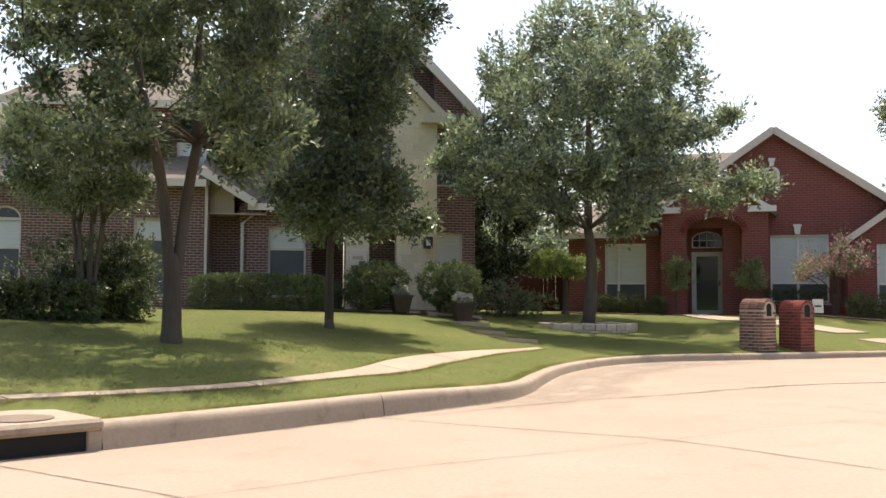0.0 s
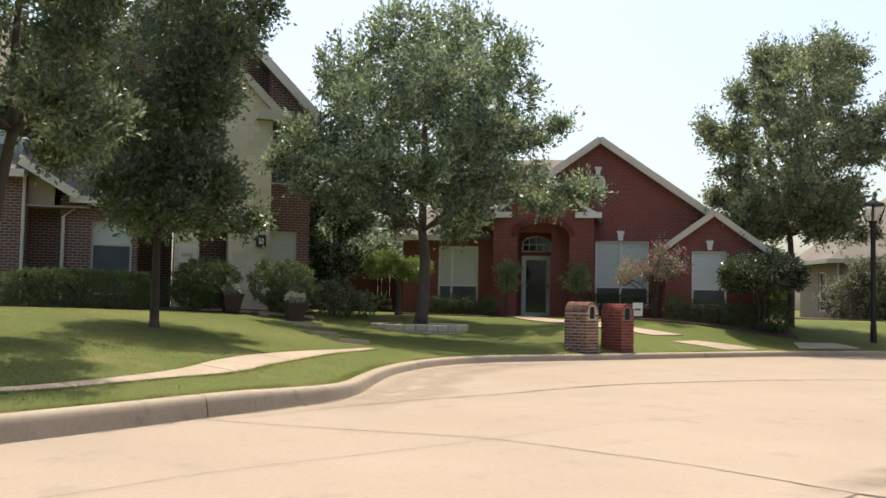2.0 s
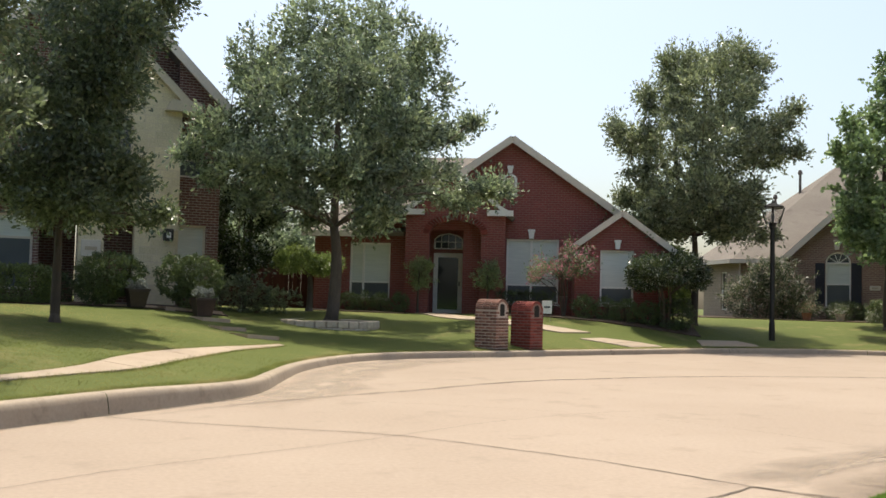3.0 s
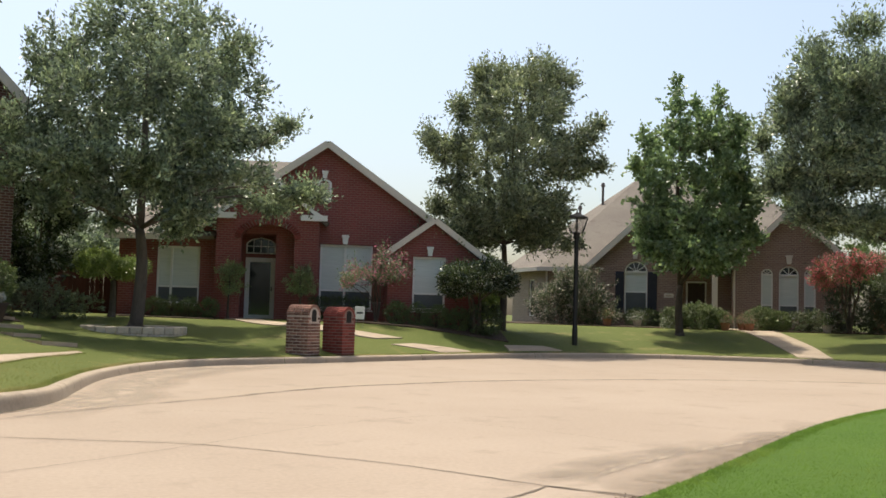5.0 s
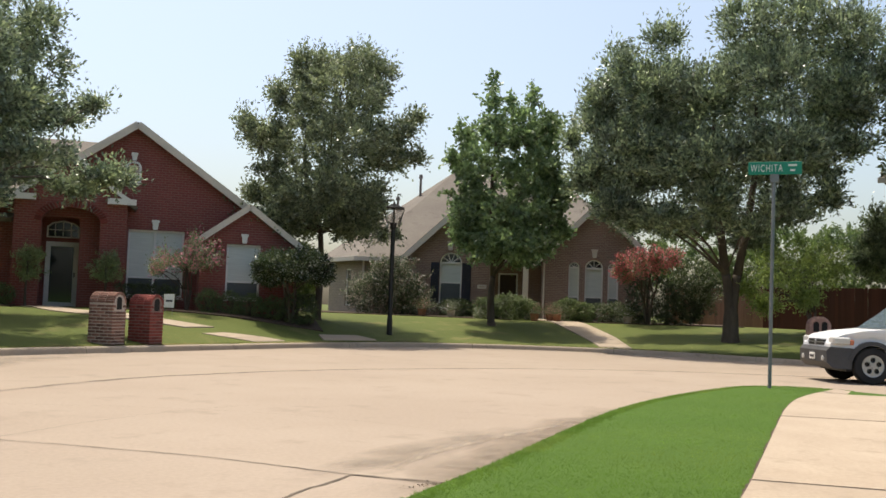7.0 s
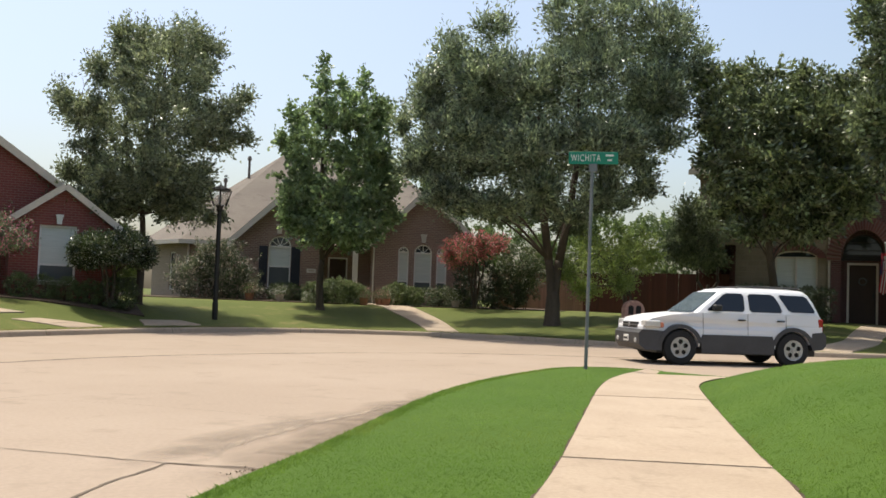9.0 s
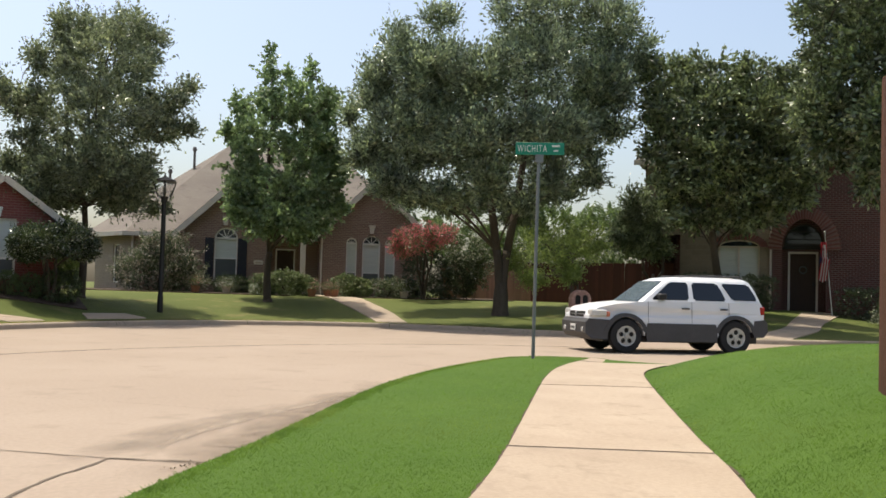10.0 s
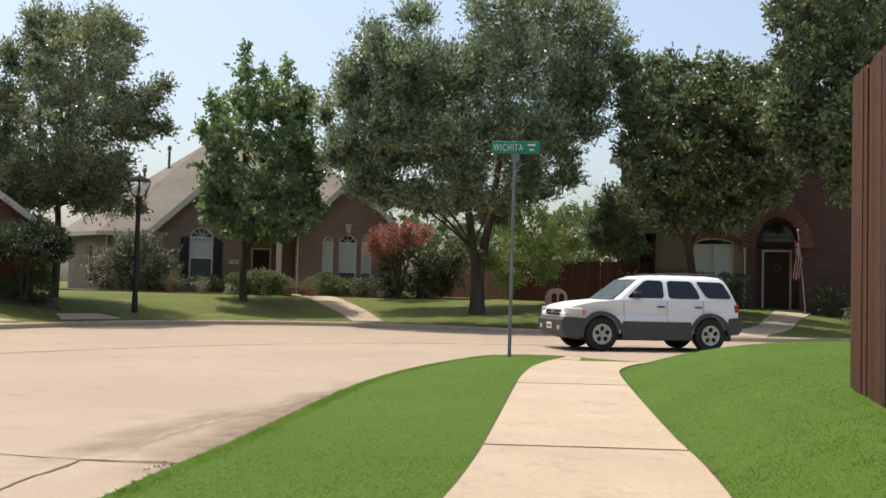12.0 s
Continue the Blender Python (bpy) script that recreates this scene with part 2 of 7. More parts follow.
M_POLE = surface("galvanised_steel", (0.16, 0.165, 0.17), (0.22, 0.225, 0.23), 3, 30, 0.5, 0.001, metal=0.3)
M_CEDAR = surface("weathered_cedar", (0.056, 0.018, 0.007), (0.092, 0.031, 0.012), 1.5, 30, 0.85, 0.006, c=(0.030, 0.010, 0.005), stretch=(9, 9, 0.4), obj=0.3)
M_CEDAR_DARK = surface("dark_stained_fence", (0.056, 0.016, 0.010), (0.079, 0.024, 0.014), 1.5, 25, 0.85, 0.003, stretch=(5, 5, 0.4), obj=0.2)
M_MULCH = surface("bark_mulch", (0.045, 0.028, 0.018), (0.085, 0.055, 0.038), 3, 30, 0.95, 0.02)
M_FLAGSTONE = surface("flagstone", (0.42, 0.30, 0.215), (0.52, 0.39, 0.285), 2, 25, 0.85, 0.006, obj=0.12)
M_PLANTER = surface("planter_stone", (0.468, 0.390, 0.312), (0.598, 0.507, 0.403), 2, 25, 0.9, 0.008, c=(0.364, 0.299, 0.234), obj=0.12)
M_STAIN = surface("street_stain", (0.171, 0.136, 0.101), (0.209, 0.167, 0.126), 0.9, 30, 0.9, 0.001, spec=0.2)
M_PALE_EDGE = surface("worn_gutter_edge", (0.335, 0.272, 0.208), (0.371, 0.303, 0.235), 1.5, 30, 0.9, 0.001, spec=0.2)


def patchy(m, scale, lo, hi):
    """Lets the ground show through a thin layer in ragged spots, more so towards its rim."""
    n, l = m.node_tree.nodes, m.node_tree.links
    mx, clear, rim, mul = n.new("ShaderNodeMixShader"), n.new("ShaderNodeBsdfTransparent"), n.new("ShaderNodeAttribute"), n.new("ShaderNodeMath")
    rim.attribute_name, mul.operation = "cover", "MULTIPLY"
    l.new(ramp(n, l, grain(n, l, scale, 7, 0.72), lo, hi), mul.inputs[0])
    l.new(rim.outputs["Fac"], mul.inputs[1])
    l.new(mul.outputs[0], mx.inputs[0])
    l.new(clear.outputs[0], mx.inputs[1])
    l.new(n["Principled BSDF"].outputs[0], mx.inputs[2])
    l.new(mx.outputs[0], n["Material Output"].inputs["Surface"])


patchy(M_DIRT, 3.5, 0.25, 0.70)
patchy(M_SILT, 1.6, 0.30, 0.72)
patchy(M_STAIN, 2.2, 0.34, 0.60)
patchy(M_PALE_EDGE, 2.0, 0.26, 0.62)
M_POT = surface("glazed_pot", (0.035, 0.022, 0.016), (0.055, 0.036, 0.026), 2, 20, 0.5, 0.001)
M_TERRA = surface("terracotta", (0.28, 0.12, 0.07), (0.36, 0.17, 0.10), 3, 25, 0.85, 0.002)
M_SILVER = foliage("silver_leaves", (0.34, 0.35, 0.32), (0.52, 0.53, 0.50), None, 0.7, 0.15)
M_WHITEFLOWER = foliage("white_flowers", (0.12, 0.17, 0.06), (0.20, 0.24, 0.10), (0.75, 0.74, 0.70), 0.6, 0.3)
M_CLOTH_RED = surface("flag_red", (0.50, 0.035, 0.045), (0.56, 0.05, 0.06), 4, 60, 0.85, 0.001)
M_CLOTH_WHITE = surface("flag_white", (0.76, 0.74, 0.72), (0.80, 0.78, 0.75), 4, 60, 0.85, 0.001)
M_CLOTH_BLUE = surface("flag_blue", (0.02, 0.025, 0.09), (0.03, 0.035, 0.11), 4, 60, 0.85, 0.001)
M_CAST = surface("cast_iron", (0.14, 0.105, 0.075), (0.21, 0.16, 0.115), 3, 40, 0.7, 0.003, metal=0.3)
M_TOPIARY = foliage("topiary_leaves", (0.175, 0.237, 0.097), (0.350, 0.437, 0.202), None, 0.42, 0.40)
M_SHRUBGREEN = foliage("rounded_shrub_leaves", (0.085, 0.130, 0.042), (0.19, 0.25, 0.095), (0.36, 0.38, 0.22), 0.55, 0.3)
M_OLEANDER = foliage("oleander_leaves", (0.060, 0.082, 0.042), (0.15, 0.18, 0.10), (0.50, 0.42, 0.36), 0.5, 0.32)
M_PINKPOT = foliage("potted_pink_flowers", (0.08, 0.12, 0.04), (0.14, 0.18, 0.07), (0.50, 0.24, 0.22), 0.6, 0.3)
M_CEDAR_PALE = surface("faded_fence", (0.20, 0.11, 0.07), (0.27, 0.16, 0.105), 1.5, 25, 0.88, 0.003, stretch=(5, 5, 0.4), obj=0.2)
M_AMBER = surface("amber_lens", (0.50, 0.16, 0.10), (0.55, 0.2, 0.12), 3, 20, 0.15, 0, spec=0.7)
M_LAMPGLASS, _n, _l, _p = graph("lantern_glass")
_p.inputs["Transmission Weight"].default_value, _p.inputs["Roughness"].default_value, _p.inputs["IOR"].default_value = 1.0, 0.08, 1.1

# pale stone of the arch house, darkened in colour for the trees' shade
M_STONE_SHADE = brickwork("shaded_stone_blocks", (0.27, 0.215, 0.145), (0.21, 0.168, 0.11), (0.24, 0.2, 0.14), stone=True)
# ---- building helpers ----
UP = Vector((0, 0, 1))


def polar(bearing, dist, z=0.0):
    """A place by its compass bearing from the eye (0 is +y, clockwise) and distance."""
    return Vector((dist * math.sin(radians(bearing)), dist * math.cos(radians(bearing)), z))


def link_mesh(name, me, material, parent=None, label=""):
    ob = new(name, me)
    if material is not None and not me.materials:
        me.materials.append(material)
    if parent is not None:
        ob.parent = parent
    if label:
        ob["label"] = label
    return ob


def part(name, bm, material, parent=None, label="", smooth=False):
    """One bmesh as one mesh object, under a thing or a part of it."""
    bmesh.ops.recalc_face_normals(bm, faces=bm.faces)
    me = bpy.data.meshes.new(name)
    bm.to_mesh(me)
    bm.free()
    if smooth:
        me.polygons.foreach_set("use_smooth", [True] * len(me.polygons))
    return link_mesh(name, me, material, parent, label)


def empty(name, m, label, category, group="", kind=""):
    ob = new(name)
    ob.matrix_world = m
    ob.empty_display_size = 0.1
    return tagged(ob, label, category, group, kind)


def add_box(bm, x0, x1, y0, y1, z0, z1, bevel=0.0, m=None):
    ret = bmesh.ops.create_cube(bm, size=1)["verts"]
    for v in ret:
        v.co = Vector(((x0 + x1) / 2 + v.co.x * (x1 - x0), (y0 + y1) / 2 + v.co.y * (y1 - y0), (z0 + z1) / 2 + v.co.z * (z1 - z0)))
    if bevel:
        edges = list({e for v in ret for e in v.link_edges})
        ret = bmesh.ops.bevel(bm, geom=edges, offset=bevel, segments=1, affect="EDGES")["verts"]
    if m is not None:
        for v in ret:
            v.co = m @ v.co
    return bm


def box(*a, **k):
    return add_box(bmesh.new(), *a, **k)


def add_tube(bm, path, radii, sides=8, caps=True):
    """A tapered tube along a path of points."""
    rings = []
    for i, p in enumerate(path):
        a, b = path[max(i - 1, 0)], path[min(i + 1, len(path) - 1)]
        d = (Vector(b) - Vector(a)).normalized()
        side = d.cross(UP if abs(d.z) < 0.95 else Vector((1, 0, 0))).normalized()
        up = side.cross(d)
        rings.append([bm.verts.new(Vector(p) + radii[i] * (math.cos(q) * side + math.sin(q) * up)) for q in (2 * math.pi * k / sides for k in range(sides))])
    for r0, r1 in zip(rings, rings[1:]):
        for k in range(sides):
            bm.faces.new((r0[k], r0[(k + 1) % sides], r1[(k + 1) % sides], r1[k]))
    if caps:
        bm.faces.new(rings[0][::-1])
        bm.faces.new(rings[-1])
    return bm


def tube(path, radii, sides=8):
    return add_tube(bmesh.new(), path, radii, sides)


def smooth_line(points, step=0.5):
    """A smooth line through points, sampled at about even steps."""
    pts = [np.array(p, float) for p in points]
    pts = [2 * pts[0] - pts[1]] + pts + [2 * pts[-1] - pts[-2]]
    out = []
    for a, b, c, d in zip(pts, pts[1:], pts[2:], pts[3:]):
        k = max(2, int(np.linalg.norm(c - b) / step))
        for t in np.arange(k) / k:
            out.append(0.5 * (2 * b + (c - a) * t + (2 * a - 5 * b + 4 * c - d) * t * t + (3 * b - a - 3 * c + d) * t**3))
    out.append(pts[-2])
    return np.array(out)


def normals2(line):
    t = np.gradient(line, axis=0)
    t /= np.hypot(*t.T)[:, None] + 1e-9
    return np.stack([-t[:, 1], t[:, 0]], -1)


def line_dist(P, line):
    """Distance of points P (n, 2) to a line of points; for many points by way of a 0.2 m lattice."""
    P = np.asarray(P, float)
    if len(P) > 60000:
        lo = P.min(0) - 0.3
        nx, ny = (np.ceil((P.max(0) + 0.3 - lo) / 0.2).astype(int) + 1).tolist()
        gx, gy = np.meshgrid(lo[0] + 0.2 * np.arange(nx), lo[1] + 0.2 * np.arange(ny), indexing="ij")
        G = np.concatenate([line_dist(c, line) for c in np.array_split(np.stack([gx, gy], -1).reshape(-1, 2), nx * ny // 50000 + 1)]).reshape(nx, ny)
        q = (P - lo) / 0.2
        i = q.astype(int)
        f = q - i
        a, b = i.T
        u, v = f.T
        return G[a, b] * (1 - u) * (1 - v) + G[a + 1, b] * u * (1 - v) + G[a, b + 1] * (1 - u) * v + G[a + 1, b + 1] * u * v
    A = np.asarray(line)[:-1]
    D = np.diff(np.asarray(line), axis=0)
    if len(P) < 40:
        t = np.clip(((P[:, None] - A) * D).sum(-1) / ((D * D).sum(-1) + 1e-12), 0, 1)
        return np.hypot(*np.moveaxis(P[:, None] - A - t[..., None] * D, -1, 0)).min(1)
    best = np.full(len(P), 1e9)
    for a, d in zip(A, D):
        t = np.clip(((P - a) @ d) / (d @ d + 1e-12), 0, 1)
        best = np.minimum(best, np.hypot(*(P - a - t[:, None] * d).T))
    return best


def inside(P, poly):
    order = np.argsort(P[:, 1])
    x, y = P[order, 0], P[order, 1]
    hit = np.zeros(len(P), bool)
    for a, b in zip(poly, np.roll(poly, -1, 0)):
        if a[1] == b[1]:
            continue
        i, j = np.searchsorted(y, min(a[1], b[1])), np.searchsorted(y, max(a[1], b[1]))
        if j > i:
            hit[i:j] ^= x[i:j] < (b[0] - a[0]) * (y[i:j] - a[1]) / (b[1] - a[1]) + a[0]
    out = np.zeros(len(P), bool)
    out[order] = hit
    return out


# ---- plan: street edges and heights ----
CURB_FAR = smooth_line([(-60, -40), (-30, -13.5), (-12, 0.2), (-6, 5.4), (-3.4, 7.95), (-1.8, 9.7), (-0.7, 11.05), (0.47, 12.45), (1.1, 13.55), (1.55, 15.4), (2.15, 17.6), (3.2, 19.75), (4.5, 21.15), (6.2, 21.95), (7.8, 22.6), (10.4, 23.75),
                        (13.8, 25.1), (17.6, 25.75), (20.4, 25.0), (22.7, 23.3), (24.1, 20.8), (24.7, 18.0), (25.4, 15.2), (26.6, 12.7), (28.6, 10.6), (33, 8.2), (42, 5.2), (70, -2), (130, -12)], 0.45)
CURB_NEAR = smooth_line([(-52, -48), (-22, -20), (-9, -5.6), (-3, 0.5), (0.2, 2.9), (3.25, 5.0), (4.75, 5.95), (6.6, 7.2), (8.6, 8.5), (10.6, 9.55), (12.6, 10.35), (13.9, 10.7), (14.75, 10.45), (15.1, 9.7), (15.1, 8.7), (15.6, 7.8),
                         (17.5, 6.9), (24, 4.4), (36, 0.5), (66, -8), (126, -20)], 0.45)
LAND_FAR = np.vstack([CURB_FAR, [(400, -30), (400, 400), (-400, 400), (-400, -150)]])
LAND_NEAR = np.vstack([CURB_NEAR, [(400, -60), (400, -300), (-300, -300)]])
WALK_NEAR_L = smooth_line([(-12, -7.6), (0, 0.95), (4.6, 3.72), (5.8, 4.47), (9.1, 6.62), (10.5, 7.52), (12.0, 8.4), (13.2, 8.95), (14.1, 9.3), (15.0, 9.75)], 0.3)
WALK_NEAR_R = smooth_line([(-12, -9.2), (0, -0.75), (5.64, 2.62), (6.95, 3.53), (9.12, 5.02), (12.15, 7.05), (13.2, 7.65), (14.2, 8.0), (14.9, 8.1), (15.5, 8.05)], 0.3)


def curb_top(x):
    """The curb stands higher beside the drain than round the bend."""
    return 0.143 + 0.09 * np.clip((2.0 - x) / 2.2, 0, 1)


def height_far(P):
    d = line_dist(P, CURB_FAR)
    z = curb_top(P[:, 0]) - 0.008 + 0.098 * np.clip(d - 0.27, 0, 7.0) + 0.10 * (1 - np.exp(-np.maximum(d - 7.0, 0) / 3.0))
    knoll = np.clip((P[:, 0] - 6.0) / 3.0, 0, 1) * np.clip((17.6 - P[:, 0]) / 2.5, 0, 1)
    z = z + 0.38 * knoll * np.clip((d - 0.27) / 2.6, 0, 1) * np.clip((8.0 - d) / 4.0, 0, 1)
    # the lawn is cut back round the storm drain
    q = (P - np.array([-2.79, 8.61])) @ np.array([[-0.7084, -0.7058], [-0.7058, 0.7084]])
    pit = (q[:, 0] > -0.05) & (q[:, 0] < 3.8) & (np.abs(q[:, 1]) < 1.15)
    return np.where(pit, np.minimum(z, 0.18), z) - 0.32 * (d < 0.18)


def height_near(P):
    d = line_dist(P, WALK_NEAR_R)
    right = inside(P, np.vstack([WALK_NEAR_R, [(15.5, 8.05), (400, -60), (400, -300), (-300, -300)]]))
    end = np.clip((15.6 - P[:, 0]) / 5.0, 0, 1)
    edge = np.clip(line_dist(P, CURB_NEAR) / 2.2, 0, 1)
    rise = np.where(right, 0.80 * (1 - np.exp(-np.maximum(d - 0.05, 0) / 1.6)), 0.0) * edge * edge * (3 - 2 * edge)
    return 0.135 + rise * (0.75 + 0.25 * end) + np.where(right, 0, 0.07 * np.clip(d / 1.5, 0, 1) * edge)


def ground_z(x, y):
    P = np.array([[x, y]], float)
    if inside(P, LAND_FAR)[0]:
        return float(height_far(P)[0])
    if inside(P, LAND_NEAR)[0]:
        return float(height_near(P)[0])
    return 0.0


def land(name, outline, height, material, label, spots):
    """A sheet of ground inside an outline, finer near the street."""
    from mathutils.geometry import delaunay_2d_cdt
    P = np.array(spots)
    P = P[inside(P, outline)]
    P = P[line_dist(P, outline) > 0.2]
    V = np.vstack([outline, P])
    n = len(outline)
    co, _, faces, *_ = delaunay_2d_cdt([Vector(v) for v in V.tolist()], [(i, (i + 1) % n) for i in range(n)], [], 0, 1e-5)
    XY = np.array([(v.x, v.y) for v in co])
    F = np.array(faces)
    F = F[inside(XY[F].mean(1), outline)]
    Z = height(XY)
    me = bpy.data.meshes.new(name)
    me.from_pydata(np.column_stack([XY, Z]).tolist(), [], F.tolist())
    me.polygons.foreach_set("use_smooth", [True] * len(me.polygons))
    me.update()
    ob = link_mesh(name, me, material)
    return tagged(ob, label, "lawn", kind="structure")


def spread(x0, x1, y0, y1, step):
    g = np.stack(np.meshgrid(np.arange(x0, x1, step), np.arange(y0, y1, step)), -1).reshape(-1, 2)
    return g + np.random.uniform(-0.3, 0.3, g.shape) * step


far_spots = np.vstack([CURB_FAR[2:-2] + normals2(CURB_FAR)[2:-2] * 0.202, CURB_FAR[2:-2] + normals2(CURB_FAR)[2:-2] * 0.27, CURB_FAR[2:-2] + normals2(CURB_FAR)[2:-2] * 0.6, spread(-25, 55, -5, 60, 0.9), spread(-390, 390, -100, 390, 26)])
edge_rows = np.vstack([WALK_NEAR_L + normals2(WALK_NEAR_L) * o for o in (0.0, 0.12)] + [WALK_NEAR_R - normals2(WALK_NEAR_R) * o for o in (-0.03, 0.06, 0.2, 0.5, 0.9, 1.4)])
loose_spots = spread(-6, 24, -8, 12, 0.45)
loose_spots = loose_spots[(line_dist(loose_spots, WALK_NEAR_R) > 0.3) & (line_dist(loose_spots, WALK_NEAR_L) > 0.3)]
near_spots = np.vstack([edge_rows, loose_spots, spread(-200, 350, -250, 0, 24)])
ground = land("ground", LAND_FAR, height_far, M_LAWN, "mown summer lawn with dry patches rising from the curb", far_spots)
lawn_near = land("ground_near", LAND_NEAR, height_near, M_LAWN2, "lush green lawn along the near sidewalk", near_spots)

me = bpy.data.meshes.new("road")
me.from_pydata([(-300, -300, 0), (400, -300, 0), (400, 120, 0), (-300, 120, 0)], [], [(0, 1, 2, 3)])
road = tagged(link_mesh("road", me, M_CONC), "sun-bleached concrete street paving of a wide residential bend", "street", kind="structure")


def ribbon(name, left, right, zl, zr, thick, material, parent=None, label=""):
    """A slab between two lines of equal count, with its own thickness."""
    bm = bmesh.new()
    rows = []
    for (a, b, p, q) in zip(left, right, zl, zr):
        rows.append([bm.verts.new((a[0], a[1], p)), bm.verts.new((b[0], b[1], q)), bm.verts.new((b[0], b[1], q - thick)), bm.verts.new((a[0], a[1], p - thick))])
    for r, s in zip(rows, rows[1:]):
        for k in range(4):
            bm.faces.new((r[k], r[(k + 1) % 4], s[(k + 1) % 4], s[k]))
    bm.faces.new(rows[0])
    bm.faces.new(rows[-1][::-1])
    return part(name, bm, material, parent, label)


def sweep(line, side, profile, high=None):
    """Profile points (out, z) swept along a plan line; side +1 puts out on the left of the line."""
    bm = bmesh.new()
    nv = normals2(line) * side
    rows = [[bm.verts.new((p[0] + o * q[0], p[1] + o * q[1], z if high is None or z < 0 else z * k)) for o, z in profile] for p, q, k in zip(line, nv, np.ones(len(line)) if high is None else high)]
    for r, s in zip(rows, rows[1:]):
        for k in range(len(profile) - 1):
            bm.faces.new((r[k], r[k + 1], s[k + 1], s[k]))
    return bm


CURB = [(-0.02, -0.05), (-0.004, 0.0), (0.010, 0.05), (0.022, 0.095), (0.032, 0.118), (0.048, 0.133), (0.070, 0.141), (0.10, 0.1445), (0.185, 0.146), (0.197, 0.143), (0.205, 0.135), (0.21, -0.05)]
near_view = (CURB_FAR[:, 0] > -40) & (CURB_FAR[:, 0] < 80)
cl = CURB_FAR[near_view]
seg = np.cumsum(np.r_[0, np.hypot(*np.diff(cl, axis=0).T)])
curb_run = tagged(new("curb"), "weathered concrete curb along the lawns", "curb", kind="structure")
inlet_at = float(np.interp(-2.79, cl[:, 0], seg))
cuts = np.r_[np.arange(inlet_at - 3.7, 0, -4.57)[::-1], inlet_at, np.arange(inlet_at + 3.35, seg[-1], 4.57)]
for a, b in zip(cuts, cuts[1:]):
    if a < inlet_at - 0.5 < b:
        continue
    s = np.linspace(a + 0.006, b - 0.006, 14)
    ln = np.stack([np.interp(s, seg, cl[:, 0]), np.interp(s, seg, cl[:, 1])], -1)
    part("curb_section", sweep(ln, 1, CURB, curb_top(ln[:, 0]) / 0.146), M_CURB, curb_run, smooth=True)
CURB_LOW = [(-0.02, -0.05), (-0.005, 0.005), (0.02, 0.085), (0.045, 0.118), (0.075, 0.128), (0.09, 0.11), (0.09, -0.05)]
near_curb = tagged(part("curb_near", sweep(CURB_NEAR[(CURB_NEAR[:, 0] > -20) & (CURB_NEAR[:, 0] < 60)], -1, CURB_LOW), M_CURB), "low concrete curb half hidden by overhanging grass", "curb", kind="structure")
# ---- leaves, trees and shrubs ----
def leaf_mesh(name, centres, along, size, aspect=0.45, flat=0.5, rng=None):
    """Leaves as bent four-sided blades at the given centres, turned about their given directions."""
    n = len(centres)
    d = along + rng.normal(0, 0.42, (n, 3))
    d /= np.linalg.norm(d, axis=1)[:, None] + 1e-9
    r = rng.normal(0, 1, (n, 3)) * np.array([1, 1, flat])
    s = np.cross(d, r)
    s /= np.linalg.norm(s, axis=1)[:, None] + 1e-9
    k = size * rng.uniform(0.65, 1.3, n)[:, None]
    nrm = np.cross(d, s)
    a, b = centres - d * k / 2, centres + d * k / 2 - nrm * k * 0.12
    c1, c2 = centres + s * k * aspect / 2 + nrm * k * 0.06, centres - s * k * aspect / 2 + nrm * k * 0.06
    V = np.stack([a, c1, b, c2], 1).reshape(-1, 3)
    me = bpy.data.meshes.new(name)
    me.vertices.add(4 * n)
    me.vertices.foreach_set("co", V.ravel())
    me.loops.add(4 * n)
    me.loops.foreach_set("vertex_index", np.arange(4 * n))
    me.polygons.add(n)
    me.polygons.foreach_set("loop_start", np.arange(0, 4 * n, 4))
    me.update()
    me.validate()
    return me


def lobe_points(lobes, count, rng, shell=0.55, clump=0.14, power=0):
    """Twig places gathered in clumps about a set of ellipsoids (x, y, z, rx, ry, rz), with the way out of each.
    power: over 2 for a clipped, boxy shape."""
    L0 = np.array(lobes, float)
    vol = (L0[:, 3] * L0[:, 4] * L0[:, 5]) ** 0.75
    m = max(10, count // 12) if clump > 0.1 else count
    pick = rng.choice(len(lobes), m, p=vol / vol.sum())
    L = L0[pick]
    if power:
        area = np.array([L0[0, 4] * L0[0, 5], L0[0, 3] * L0[0, 5], L0[0, 3] * L0[0, 4]])
        ax = rng.choice(3, m, p=area / area.sum())
        u = rng.uniform(-1, 1, (m, 3))
        u[np.arange(m), ax] = np.sign(u[np.arange(m), ax])
        u /= (np.abs(u) ** power).sum(1)[:, None] ** (1 / power)
    else:
        u = rng.normal(0, 1, (m, 3))
        u /= np.linalg.norm(u, axis=1)[:, None]
    r = rng.uniform(shell**3, 1.0, m) ** (1 / 3)
    if clump > 0.1:
        r *= 0.86 + 0.14 * np.sin(u[:, 0] * 5 + pick) * np.cos(u[:, 2] * 6 + 2 * pick)
    inner = rng.random(m) < 0.12
    r[inner] *= rng.random(inner.sum()) ** 0.5
    c = L[:, :3] + u * r[:, None] * L[:, 3:6]
    size = clump * (L[:, 3] * L[:, 4] * L[:, 5]) ** (1 / 3) * rng.uniform(0.7, 1.35, m) + (0.05 if clump > 0.1 else 0.0)
    i = rng.integers(0, m, count)
    off = rng.normal(0, 1, (count, 3)) * size[i][:, None] * np.array([1, 1, 0.6])
    out = u[i] + 0.5 * off / (size[i][:, None] + 1e-6)
    return c[i] + off, out / (np.linalg.norm(out, axis=1)[:, None] + 1e-9)


